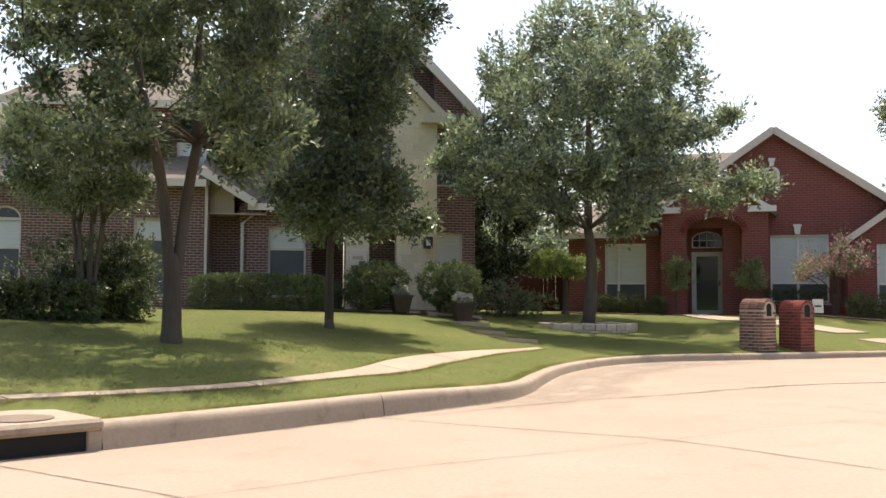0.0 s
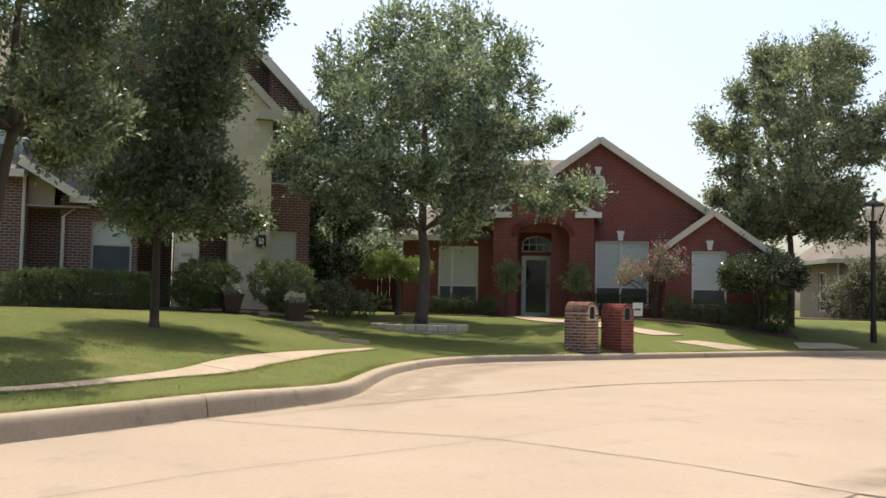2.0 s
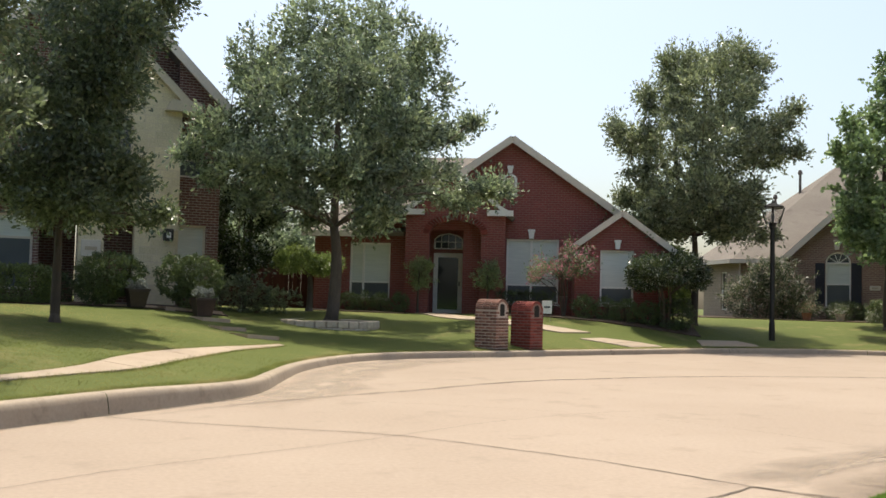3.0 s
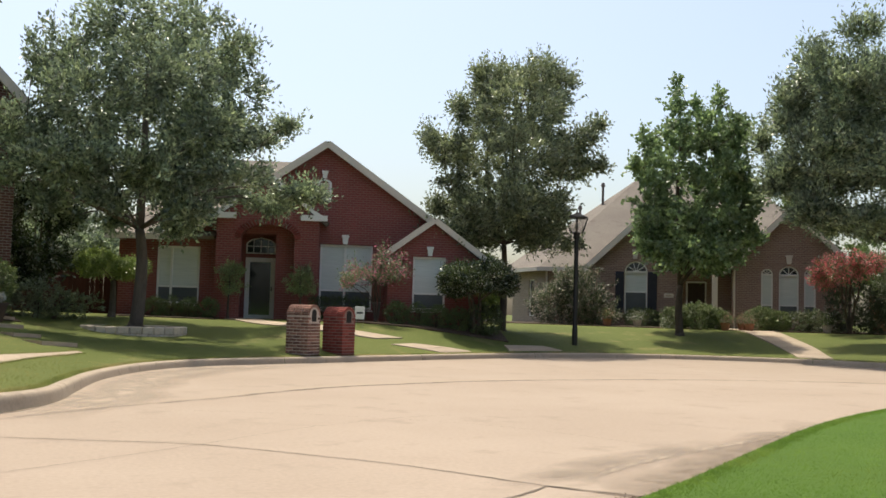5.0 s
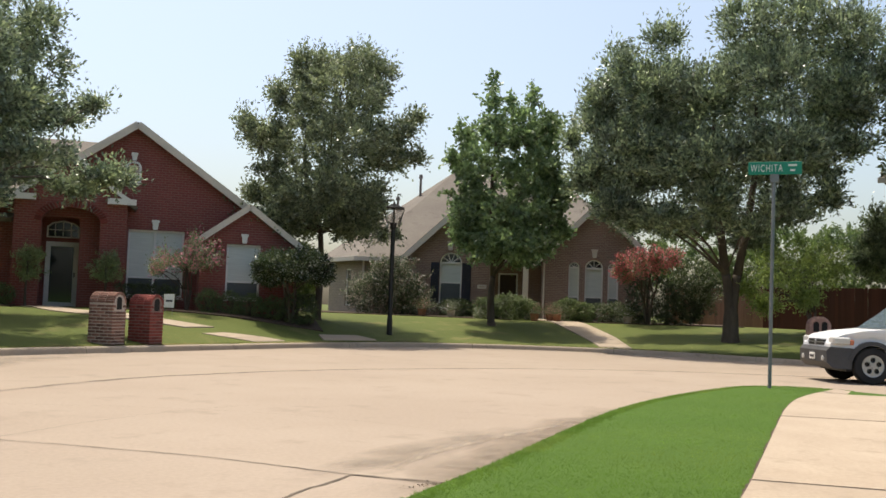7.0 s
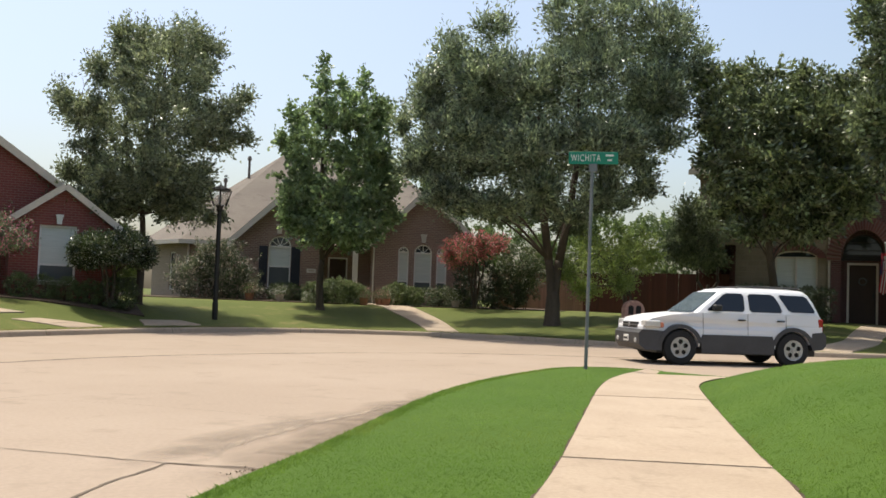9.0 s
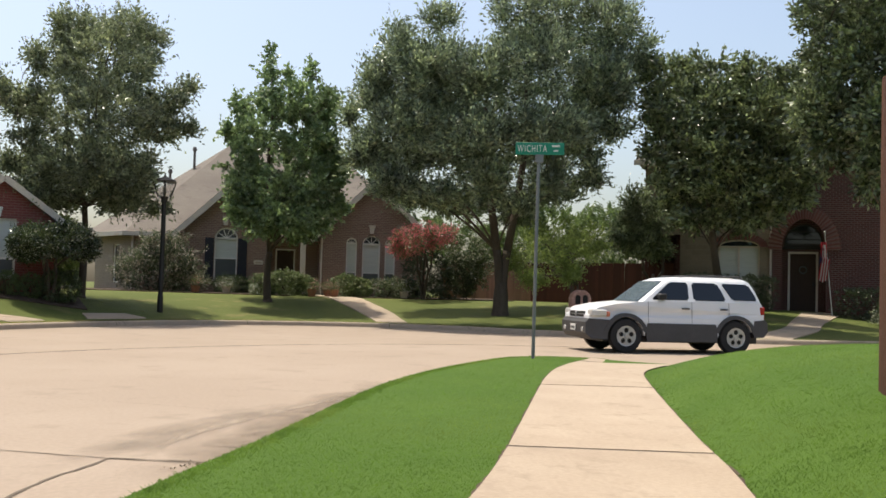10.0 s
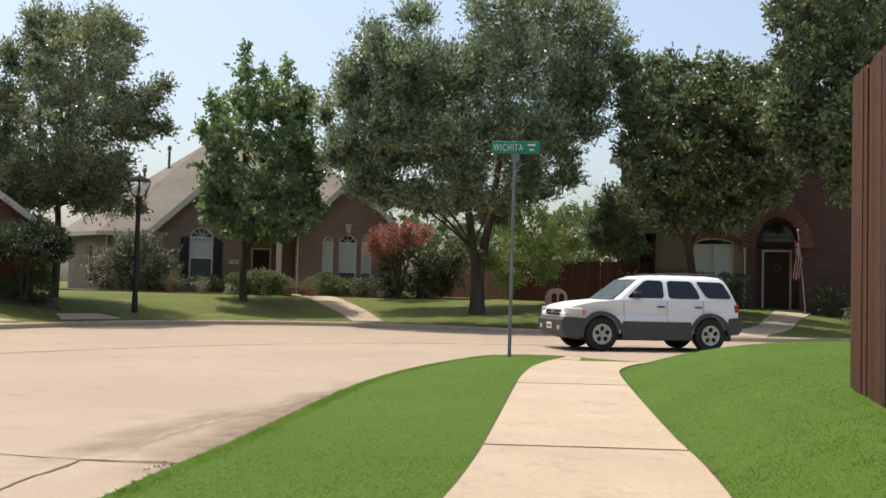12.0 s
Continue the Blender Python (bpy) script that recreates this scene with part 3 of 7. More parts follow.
def crown_mesh(name, lobes, twigs, leaves, size, rng, twig=0.45, up=0.35, aspect=0.45, loose=0.13, shell=0.55, clump=0.14, power=0):
    c, u = lobe_points(lobes, twigs, rng, shell, clump, power)
    d = u + np.array([0, 0, up]) + rng.normal(0, 0.4, u.shape)
    d /= np.linalg.norm(d, axis=1)[:, None]
    n = twigs * leaves
    t = rng.random((twigs, leaves, 1)) ** 0.8
    ln = twig * rng.uniform(0.6, 1.5, (twigs, 1, 1))
    shoot = (rng.random((twigs, 1, 1)) < 0.14) & (u[:, 2] > 0.1)[:, None, None] & (clump > 0.1)
    ln = np.where(shoot, ln * 1.7, ln)
    d = np.where(shoot[:, :, 0], d * 0.35 + np.array([0, 0, 1.0]), d)
    d /= np.linalg.norm(d, axis=1)[:, None]
    p = c[:, None] + d[:, None] * t * ln + rng.normal(0, loose, (twigs, leaves, 3)) * (1.15 - 0.6 * t) * np.where(shoot, 0.75, 1.0)
    out = np.repeat(d[:, None], leaves, 1).reshape(n, 3)
    return leaf_mesh(name, p.reshape(n, 3), out, size, aspect, rng=rng)


def limb(bm, a, b, ra, rb, rng, sag=0.12, steps=6, sides=7):
    a, b = Vector(a), Vector(b)
    d = b - a
    side = Vector((rng.normal(), rng.normal(), 0.3 * rng.normal()))
    path = [a + d * t + side * d.length * sag * math.sin(math.pi * t) + UP * d.length * 0.10 * math.sin(math.pi * t) for t in (k / steps for k in range(steps + 1))]
    add_tube(bm, path, [ra + (rb - ra) * k / steps for k in range(steps + 1)], sides)
    return path


def spray_crown(name, lobes, sprays, leaves, size, rng, reach=0.5, up=0.4, aspect=0.42, tight=0.42, shoots=0.11, inner=0.2, thin=0.4):
    """Leaves set along twigs, eight twigs to a spray, the sprays over the skins of overlapping ellipsoids and a few within."""
    L = np.array(lobes, float)
    area = (L[:, 3] * L[:, 4] + L[:, 3] * L[:, 5] + L[:, 4] * L[:, 5])
    area = area**0.8 * rng.uniform(0.5, 1.4, len(L))
    n = sprays * 2
    pick = rng.choice(len(L), n, p=area / area.sum())
    u = rng.normal(0, 1, (n, 3))
    u /= np.linalg.norm(u, axis=1)[:, None]
    low, high = (L[:, 2] - L[:, 5]).min(), (L[:, 2] + L[:, 5]).max()
    rise = (L[pick, 2] - low) / (high - low)
    r = np.where(rng.random(n) < inner * (1.7 - 1.4 * rise), rng.uniform(0.2, 0.8, n), rng.uniform(0.78, 1.0, n))
    c = L[pick, :3] + u * r[:, None] * L[pick, 3:6]
    deep = np.full(n, 9.0)
    for k, l in enumerate(L):
        q = np.linalg.norm((c - l[:3]) / l[3:6], axis=1)
        deep = np.where(pick == k, deep, np.minimum(deep, q))
    keep = np.argsort((deep < 0.72) * rng.random(n), kind="stable")[:sprays]
    c, u = c[keep], u[keep]
    d = u + np.array([0, 0, up]) + rng.normal(0, 0.3, u.shape)
    d /= np.linalg.norm(d, axis=1)[:, None]
    tw = 8
    td = d[:, None] + rng.normal(0, tight, (sprays, tw, 3))
    ln = reach * rng.uniform(0.55, 1.35, (sprays, tw, 1))
    shoot = (rng.random((sprays, tw, 1)) < shoots) & (u[:, None, 2:] > -0.1)
    td = np.where(shoot, td * 0.5 + np.array([0, 0, 0.9]), td)
    ln = np.where(shoot, ln * 1.9, ln)
    td /= np.linalg.norm(td, axis=2)[:, :, None]
    t = (np.arange(leaves) + rng.random((sprays, tw, leaves))) / leaves
    base = c[:, None] - d[:, None] * reach * 0.45 + rng.normal(0, 0.10 * reach, (sprays, tw, 3))
    p = base[:, :, None] + td[:, :, None] * (t * ln)[..., None] + rng.normal(0, 0.05, (sprays, tw, leaves, 3))
    p[..., 2] -= 0.25 * (t * ln) ** 2
    m = sprays * tw * leaves
    out = np.broadcast_to(td[:, :, None], (sprays, tw, leaves, 3)).reshape(m, 3)
    p = p.reshape(m, 3)
    full = rng.random(m) < 1.0 - thin * np.clip((p[:, 2] - low) / (high - low), 0, 1) ** 1.5
    return leaf_mesh(name, p[full], out[full], size, aspect, rng=rng)


def rounded(front, reach, depth=0.8):
    """Lobes (right, height, rx, rz) of a crown's face, less the reach of the twigs, carried round to a full crown:
    each stands before and behind the middle."""
    out = []
    for k, (x, h, rx, rz) in enumerate(front):
        rx, rz = max(rx - 0.5 * reach, 0.45 * rx), max(rz - 0.5 * reach, 0.4 * rz)
        half = max(abs(q[0]) + q[2] for q in front if abs(q[1] - h) < q[3] + rz + 0.3)
        away = depth * math.sqrt(max(half * half - x * x, 0.0)) * 0.62
        ry = max(rx, rz, 0.5) * 1.05
        if away > 0.7 * ry:
            out += [(x, -away, h, rx, ry, rz), (x * 0.9, away, h, rx, ry, rz)]
        else:
            out.append((x, (0.3, -0.3)[k % 2] * ry, h, rx, ry, rz))
    return out


def tree(name, x, y, lobes, trunk_r, fork, label, leaf_mat, bark_mat, twigs, leaves, size, seed, stems=1, lean=(0, 0), twig=0.5, up=0.35, aspect=0.45, loose=0.13, sink=0.05, turn=None, shell=0.55, splay=0.5, clump=0.14, face=None, inner=0.2, tight=0.42, shoots=0.11, thin=0.4):
    """A tree at a plan place: trunk or stems, a leader with boughs that grow out to each lobe of the crown, and leaves on twigs.
    lobes: (right, away, height, rx, ry, rz) from its base, turned to face the street's middle; or face: (right, height, rx, rz),
    of which twigs then counts the sprays."""
    rng = np.random.default_rng(seed)
    z = ground_z(x, y) - sink
    turn = math.atan2(x, y) if turn is None else turn
    lobes = rounded(face, twig) if face else lobes
    thing = empty(name, Matrix.Translation((x, y, z)) @ Matrix.Rotation(-turn, 4, "Z"), label, "tree" if "bush" not in name else "bush")
    bm = bmesh.new()
    nodes = []
    high = max(l[2] for l in lobes)
    for k in range(stems):
        q = 2 * math.pi * k / max(stems, 1) + 0.4
        off = Vector((math.cos(q), 0.6 * math.sin(q), 0)) * (0.0 if stems == 1 else trunk_r * 0.8)
        tip = Vector((lean[0], lean[1], fork)) + off * (0 if stems == 1 else splay / max(trunk_r, 0.02))
        path = limb(bm, off * 0.6 - UP * 0.1 if stems != 2 else off * 0.3 + UP * 0.7, tip, trunk_r * (1.25 if stems == 1 else 0.9), trunk_r * 0.8, rng, 0.02, 7, 10)
        base = trunk_r * (1.25 if stems == 1 else 0.9)
        if stems == 2:
            if k == 0:
                add_tube(bm, [-UP * 0.1, UP * 0.06, UP * 0.25, UP * 0.6, UP * 0.85, UP * 1.15, UP * 1.3], [trunk_r * 1.9, trunk_r * 1.65, trunk_r * 1.45, trunk_r * 1.36, trunk_r * 1.3, trunk_r * 1.1, trunk_r * 0.6], 12)
        else:
            q0 = off * 0.6
            add_tube(bm, [q0 - UP * 0.1, q0 + UP * 0.05, q0 + UP * 0.12, q0 + UP * 0.22], [base * 1.5, base * 1.25, base * 1.08, base * 0.85], 10)
        nodes.append((path[-1], trunk_r * 0.8))
        # the leader goes on up towards the crown's top on this stem's side
        goal = Vector((0.35 * tip.x + off.x * 4, 0.35 * tip.y, fork + 0.8 * (high - fork)))
        if goal.z > path[-1].z + 0.4:
            up_path = limb(bm, path[-1], goal, trunk_r * 0.8, trunk_r * 0.22, rng, 0.05, 8, 8)
            nodes += [(p, trunk_r * (0.8 - 0.58 * i / 8)) for i, p in enumerate(up_path)][1:]
    part("trunk", bm, bark_mat, thing, smooth=True)
    order = sorted(lobes, key=lambda l: (l[0] - lean[0]) ** 2 + l[1] ** 2 + 0.3 * (l[2] - fork) ** 2)
    for l in order:
        goal = Vector((l[0], l[1], l[2] - 0.1 * l[5]))
        fit = [(p, r) for p, r in nodes if p.z < goal.z - 0.5 * (goal - p).to_2d().length] or nodes[:1]
        p, r = min(fit, key=lambda q: (q[0] - goal).length)
        ra = max(min(r * 0.62, 0.014 + 0.009 * (goal - p).length), 0.012)
        bm = bmesh.new()
        path = limb(bm, p, goal, ra, 0.012, rng, 0.07, 6, 6)
        nodes += [(q, ra * (1 - i / 6.5)) for i, q in enumerate(path)][2:6]
        for j in range(5):
            q = path[2 + j % 5]
            way = Vector((rng.uniform(-1, 1) * l[3], rng.uniform(-1, 1) * l[4], rng.uniform(-0.1, 0.9) * l[5]))
            limb(bm, q, q + way * 0.75, ra * 0.4, 0.005, rng, 0.08, 4, 5)
        part("branch", bm, bark_mat, thing, smooth=True)
    if face:
        me = spray_crown("crown", lobes, twigs, leaves, size, rng, twig, up, aspect, tight, shoots, inner, thin)
    else:
        me = crown_mesh("crown", lobes, twigs, leaves, size, rng, twig, up, aspect, loose, shell, clump)
    link_mesh("crown", me, leaf_mat, thing)
    return thing


def shrub(name, x, y, lobes, label, leaf_mat, twigs, leaves, size, seed, twig=0.14, up=0.2, loose=0.04, turn=None, z=None, shell=0.75, aspect=0.5, core=True, stems=6, group="", clump=0.06, power=0):
    """A bush on the ground: a few stems, a dark inner mass of twigs, leaves outside."""
    rng = np.random.default_rng(seed)
    z = ground_z(x, y) if z is None else z
    turn = math.atan2(x, y) if turn is None else turn
    thing = empty(name, Matrix.Translation((x, y, z)) @ Matrix.Rotation(-turn, 4, "Z"), label, "bush", group)
    for k in range(stems):
        bm = bmesh.new()
        l = lobes[k % len(lobes)]
        limb(bm, (l[0] * 0.5 + rng.normal() * 0.05, l[1] * 0.5, -0.06), (l[0] + rng.normal() * l[3] * 0.4, l[1] + rng.normal() * l[4] * 0.4, l[2] + l[5] * 0.4), 0.022, 0.008, rng, 0.05, 4, 5)
        part("stem", bm, M_BARK, thing)
    link_mesh("leaves", crown_mesh("leaves", lobes, twigs, leaves, size, rng, twig, up, aspect, loose, shell, clump, power), leaf_mat, thing)
    return thing
# ---- house building ----
def plate(outline, holes, y0, y1, bm=None):
    """An upright plate in x and z with holes, from y0 to y1."""
    from mathutils.geometry import tessellate_polygon
    bm = bm or bmesh.new()
    loops = [[Vector((x, z, 0)) for x, z in lp] for lp in (outline, *holes)]
    flat = [v for lp in loops for v in lp]
    tris = tessellate_polygon(loops)
    A = [bm.verts.new((v.x, y0, v.y)) for v in flat]
    B = [bm.verts.new((v.x, y1, v.y)) for v in flat]
    for t in tris:
        try:
            bm.faces.new([A[i] for i in t])
            bm.faces.new([B[i] for i in reversed(t)])
        except ValueError:
            pass
    k = 0
    for lp in loops:
        n = len(lp)
        for i in range(n):
            bm.faces.new((A[k + i], A[k + (i + 1) % n], B[k + (i + 1) % n], B[k + i]))
        k += n
    return bm


def rect(x0, x1, z0, z1):
    return [(x0, z0), (x1, z0), (x1, z1), (x0, z1)]


def arched(x0, x1, z0, spring, top, n=10):
    """An opening with an arched head."""
    c, r = (x0 + x1) / 2, (x1 - x0) / 2
    return [(x0, z0), (x1, z0)] + [(c + r * math.cos(a), spring + (top - spring) * math.sin(a)) for a in (math.pi * k / n for k in range(n + 1))]


def slab(bm, pts, thick):
    """A plane piece of roof with its thickness below it."""
    p = [Vector(q) for q in pts]
    nrm = (p[1] - p[0]).cross(p[2] - p[0]).normalized()
    if nrm.z < 0:
        nrm = -nrm
    A = [bm.verts.new(q) for q in p]
    B = [bm.verts.new(q - nrm * thick) for q in p]
    bm.faces.new(A)
    bm.faces.new(B[::-1])
    for i in range(len(p)):
        j = (i + 1) % len(p)
        bm.faces.new((A[i], A[j], B[j], B[i]))


def roof_part(house, pieces, material, thick=0.14):
    for p in pieces:
        bm = bmesh.new()
        slab(bm, p, thick)
        part("roof_slope", bm, material, house)


def bar(a, b, w, h, bm=None):
    """A board between two points: w across in y, h in the upright plane."""
    bm = bm or bmesh.new()
    a, b = Vector(a), Vector(b)
    d = (b - a).normalized()
    n = Vector((-d.z, 0, d.x)) if abs(d.y) < 0.9 else Vector((0, 0, 1))
    s = d.cross(n).normalized()
    c = [(p + n * h * i + s * w * j) for p in (a, b) for i, j in ((-0.5, -0.5), (0.5, -0.5), (0.5, 0.5), (-0.5, 0.5))]
    V = [bm.verts.new(q) for q in c]
    for f in ((0, 1, 2, 3), (7, 6, 5, 4), (0, 4, 5, 1), (1, 5, 6, 2), (2, 6, 7, 3), (3, 7, 4, 0)):
        bm.faces.new([V[i] for i in f])
    return bm


def glazed(house, x0, x1, z0, z1, y, mullions=(), screen=0.0, arch=0.0, frame_mat=None, blind=True, fan=0, depth=0.10, grid=0):
    """A window set in a wall opening: frame, panes, blinds behind the upper pane, a dark screen over the lower one."""
    fm = frame_mat or M_TRIM
    f = 0.06
    spring = z1 - arch
    outer = arched(x0, x1, z0, spring, z1) if arch else rect(x0, x1, z0, z1)
    inner = arched(x0 + f, x1 - f, z0 + f, spring, z1 - f) if arch else rect(x0 + f, x1 - f, z0 + f, z1 - f)
    w = part("window", plate(outer, [inner], y + 0.02, y + 0.10), fm, house)
    top = spring if arch else z1 - f
    for m in mullions:
        part("mullion", box(m - 0.035, m + 0.035, y + 0.015, y + 0.09, z0 + f, top), fm, w)
    if arch:
        part("rail", box(x0 + f, x1 - f, y + 0.015, y + 0.09, spring - 0.04, spring + 0.03), fm, w)
        c, r = (x0 + x1) / 2, (x1 - x0) / 2 - f
        part("fan_pane", plate([(c + r * math.cos(a), spring + 0.03 + max(z1 - f - spring - 0.03, 0.05) * math.sin(a)) for a in (math.pi * k / 10 for k in range(11))], [], y + 0.06, y + 0.07), M_GLASS, w, "dark arched pane")
        for k in range(fan):
            a = math.pi * (k + 1) / (fan + 1)
            part("fan_bar", bar((c, y + 0.045, spring), (c + r * math.cos(a), y + 0.045, spring + (z1 - f - spring) * math.sin(a)), 0.03, 0.03), fm, w)
    cols = [x0 + f, *mullions, x1 - f]
    for a, b in zip(cols, cols[1:]):
        a2, b2 = a + (0.035 if a in mullions else 0), b - (0.035 if b in mullions else 0)
        if screen:
            part("rail", box(a2, b2, y + 0.03, y + 0.085, screen - 0.03, screen + 0.03), fm, w)
            part("screen", box(a2, b2, y + 0.045, y + 0.06, z0 + f, screen - 0.03), M_SCREEN, w, "dark insect screen")
        lo = screen + 0.03 if screen else z0 + f
        if blind:
            part("blind", box(a2, b2, y + 0.085, y + 0.10, lo, top), M_BLIND, w, "white blinds drawn behind the glass")
        else:
            part("pane", box(a2, b2, y + 0.06, y + 0.07, lo, top), M_GLASS, w)
    for k in range(grid):
        zz = z0 + (z1 - z0) * (k + 1) / (grid + 1)
        part("bar", box(x0 + f, x1 - f, y + 0.03, y + 0.08, zz - 0.015, zz + 0.015), fm, w)
    part("sill", box(x0 - 0.06, x1 + 0.06, y - 0.05, y + 0.12, z0 - 0.09, z0 - 0.004, 0.01), fm, w)
    return w


def keystone(house, x, z, w, h, y, mat=None):
    bm = bmesh.new()
    plate([(x - w * 0.36, z), (x + w * 0.36, z), (x + w * 0.5, z + h), (x - w * 0.5, z + h)], [], y - 0.05, y + 0.05, bm)
    plate(rect(x - w * 0.6, x + w * 0.6, z + h, z + h + 0.07), [], y - 0.07, y + 0.05, bm)
    return part("keystone", bm, mat or M_TRIM, house, "pale cast-stone keystone")


def rakes(house, left, apex, right, y, board=0.2, depth=0.09, mat=None):
    """Sloping fascia boards of a gable."""
    for a, b in ((left, apex), (apex, right)):
        part("fascia", bar((a[0], y, a[1]), (b[0], y, b[1]), depth, board), mat or M_TRIM, house)


def gable_roof(house, left, apex, right, y0, y1, material, thick=0.13):
    """Two slopes from the eaves to a ridge that runs back."""
    for e in (left, right):
        bm = bmesh.new()
        slab(bm, [(e[0], y0, e[1]), (apex[0], y0, apex[1]), (apex[0], y1, apex[1]), (e[0], y1, e[1])], thick)
        part("roof_slope", bm, material, house)


def downspout(house, x, y, z0, z1, elbow=0.0):
    path = [(x, y, z0 + 0.15), (x, y, z1 - 0.25), (x + elbow, y - 0.02, z1)]
    bm = tube([(x + 0.12, y - 0.1, z0 + 0.05)] + path, [0.045] * 4, 6)
    return part("downspout", bm, M_TRIM, house, "painted metal downspout")


def voussoirs(house, x0, x1, spring, top, y, mat, width=0.3, n=17, bed=None):
    """A proud ring of bricks round an arch, each its own piece."""
    c, r, h = (x0 + x1) / 2, (x1 - x0) / 2, top - spring
    me = None
    ring = part("arch_ring", plate([(c + (r + s) * math.cos(a), spring + (h + s) * math.sin(a)) for s, order in ((0.004, 1), (width - 0.02, -1)) for a in (math.pi * k / 24 for k in range(25)[::order])], [], y - 0.015, y + 0.02), bed or M_MORTAR, house)
    for k in range(n):
        a = math.pi * (k + 0.5) / n
        if me is None:
            bm = box(-0.034, 0.034, -0.05, 0.05, 0.0, width, 0.006)
            ob = part("brick", bm, mat, ring)
            me = ob.data
        else:
            ob = link_mesh("brick", me, None, ring)
        ob.matrix_local = Matrix.Translation((c + (r + 0.005) * math.cos(a), y - 0.01, spring + (h + 0.005) * math.sin(a))) @ Matrix.Rotation(math.pi / 2 - a, 4, "Y")
    return ring


def house_at(bearing, dist, z0, label):
    p = polar(bearing, dist)
    return empty("house", Matrix.Translation((p.x, p.y, z0)) @ Matrix.Rotation(-radians(bearing), 4, "Z"), label, "house")


M_MORTAR = surface("mortar", (0.44, 0.37, 0.305), (0.52, 0.44, 0.37), 2, 30, 0.95, 0.003)
M_BED = surface("red_mortar", (0.20, 0.13, 0.11), (0.25, 0.165, 0.14), 2, 30, 0.95, 0.003)
M_BR1 = surface("brick_piece_brown", (0.140, 0.068, 0.050), (0.225, 0.118, 0.088), 4, 40, 0.9, 0.003, obj=0.45)
M_BR2 = surface("brick_piece_red", (0.165, 0.036, 0.028), (0.210, 0.050, 0.038), 4, 40, 0.9, 0.003, obj=0.3)
M_BRD = surface("brick_piece_dark", (0.15, 0.055, 0.045), (0.19, 0.08, 0.065), 4, 40, 0.9, 0.003, obj=0.25)
M_BR3 = surface("brick_piece_pink", (0.34, 0.19, 0.15), (0.40, 0.25, 0.20), 4, 40, 0.9, 0.003, obj=0.25)

# ---- the red brick house ----
def red_house():
    h = house_at(18.5, 33.0, 0.86, "one-storey red brick house with a steep gable and arched entry")
    winA, winB, left = rect(-0.2, 1.52, 0.42, 2.53), rect(2.74, 3.78, 0.45, 2.14), rect(-5.4, -4.05, 0.45, 2.31)
    part("wall", plate([(-6.6, -0.6), (4.3, -0.6), (4.3, 2.7), (-0.07, 5.75), (-4.4, 2.7), (-6.6, 2.7)], [winA, left, rect(-2.75, -1.64, -0.02, 2.78)], 0.0, 0.22), M_BRICK_RED, h)
    part("wall", plate([(-0.07, -0.6), (4.3, -0.6), (4.3, 2.7), (-0.07, 2.7)], [], 11, 11.2), M_BRICK_RED, h)
    for x in (-6.6, 4.1):
        part("wall", box(x, x + 0.2, 0.22, 11, -0.6, 2.7), M_BRICK_RED, h)
    # entry porch: two piers and an arch, with its own small gable
    part("porch_wall", plate([(-3.5, -0.6), (-0.25, -0.6), (-0.25, 3.25), (-1.87, 4.5), (-3.5, 3.25)], [[(-2.72, -0.55), (-1.03, -0.55)] + [(-1.875 + 0.845 * math.cos(a), 2.62 + 0.44 * math.sin(a)) for a in (math.pi * k / 12 for k in range(13))]], -0.55, -0.25), M_BRICK_RED, h)
    for x in (-3.5, -0.47):
        part("porch_wall", box(x, x + 0.22, -0.25, 0.0, -0.6, 3.2), M_BRICK_RED, h)
    part("porch_ceiling", box(-3.3, -0.45, -0.25, 0.0, 3.1, 3.2), M_TRIM, h)
    voussoirs(h, -2.72, -1.03, 2.62, 3.06, -0.56, M_BR2, 0.2, 25, M_BED)
    part("return_trim", plate([(-0.85, 3.22), (0.0, 3.22), (0.0, 3.40), (-0.16, 3.40), (-0.55, 3.62), (-0.62, 3.58), (-0.42, 3.40), (-0.85, 3.40)], [], -0.72, -0.5), M_WHITE, h, "white boxed gable return")
    part("return_trim", plate(rect(-3.75, -2.9, 3.22, 3.40), [], -0.72, -0.5), M_WHITE, h, "white boxed gable return")
    gable_roof(h, (-3.8, 3.18), (-1.87, 4.68), (0.05, 3.18), -0.62, 2.5, M_ROOF)
    rakes(h, (-3.75, 3.18), (-1.87, 4.62), (-0.5, 3.56), -0.64, 0.16, 0.08, M_WHITE)
    # front door with a white storm frame, and the fanlight above it, set back
    part("entry_wall", plate(rect(-3.3, -0.45, -0.3, 3.1), [rect(-2.69, -1.70, 0.0, 2.07), [(-2.69, 2.2), (-1.70, 2.2), (-1.70, 2.55), (-1.85, 2.68), (-2.2, 2.76), (-2.54, 2.68), (-2.69, 2.55)]], 1.2, 1.35), M_BRICK_RED, h)
    for x in (-3.3, -0.65):
        part("entry_wall", box(x, x + 0.2, 0.22, 1.2, -0.3, 3.1), M_BRICK_RED, h)
    d = part("door", plate(rect(-2.69, -1.70, 0.02, 2.07), [rect(-2.54, -1.85, 0.14, 1.92)], 1.14, 1.2), M_WHITE, h, "white storm-door frame")
    part("pane", box(-2.54, -1.85, 1.17, 1.18, 0.14, 1.92), M_GLASS, d, "dark full-length glass")
    part("door_leaf", box(-2.54, -1.85, 1.26, 1.31, 0.05, 2.0), M_DOOR, d)
    part("door_handle", box(-1.82, -1.78, 1.09, 1.14, 0.95, 1.1, 0.01), M_BLACK, d)
    fl = [(-2.69, 2.2), (-1.70, 2.2), (-1.70, 2.55), (-1.85, 2.68), (-2.2, 2.76), (-2.54, 2.68), (-2.69, 2.55)]
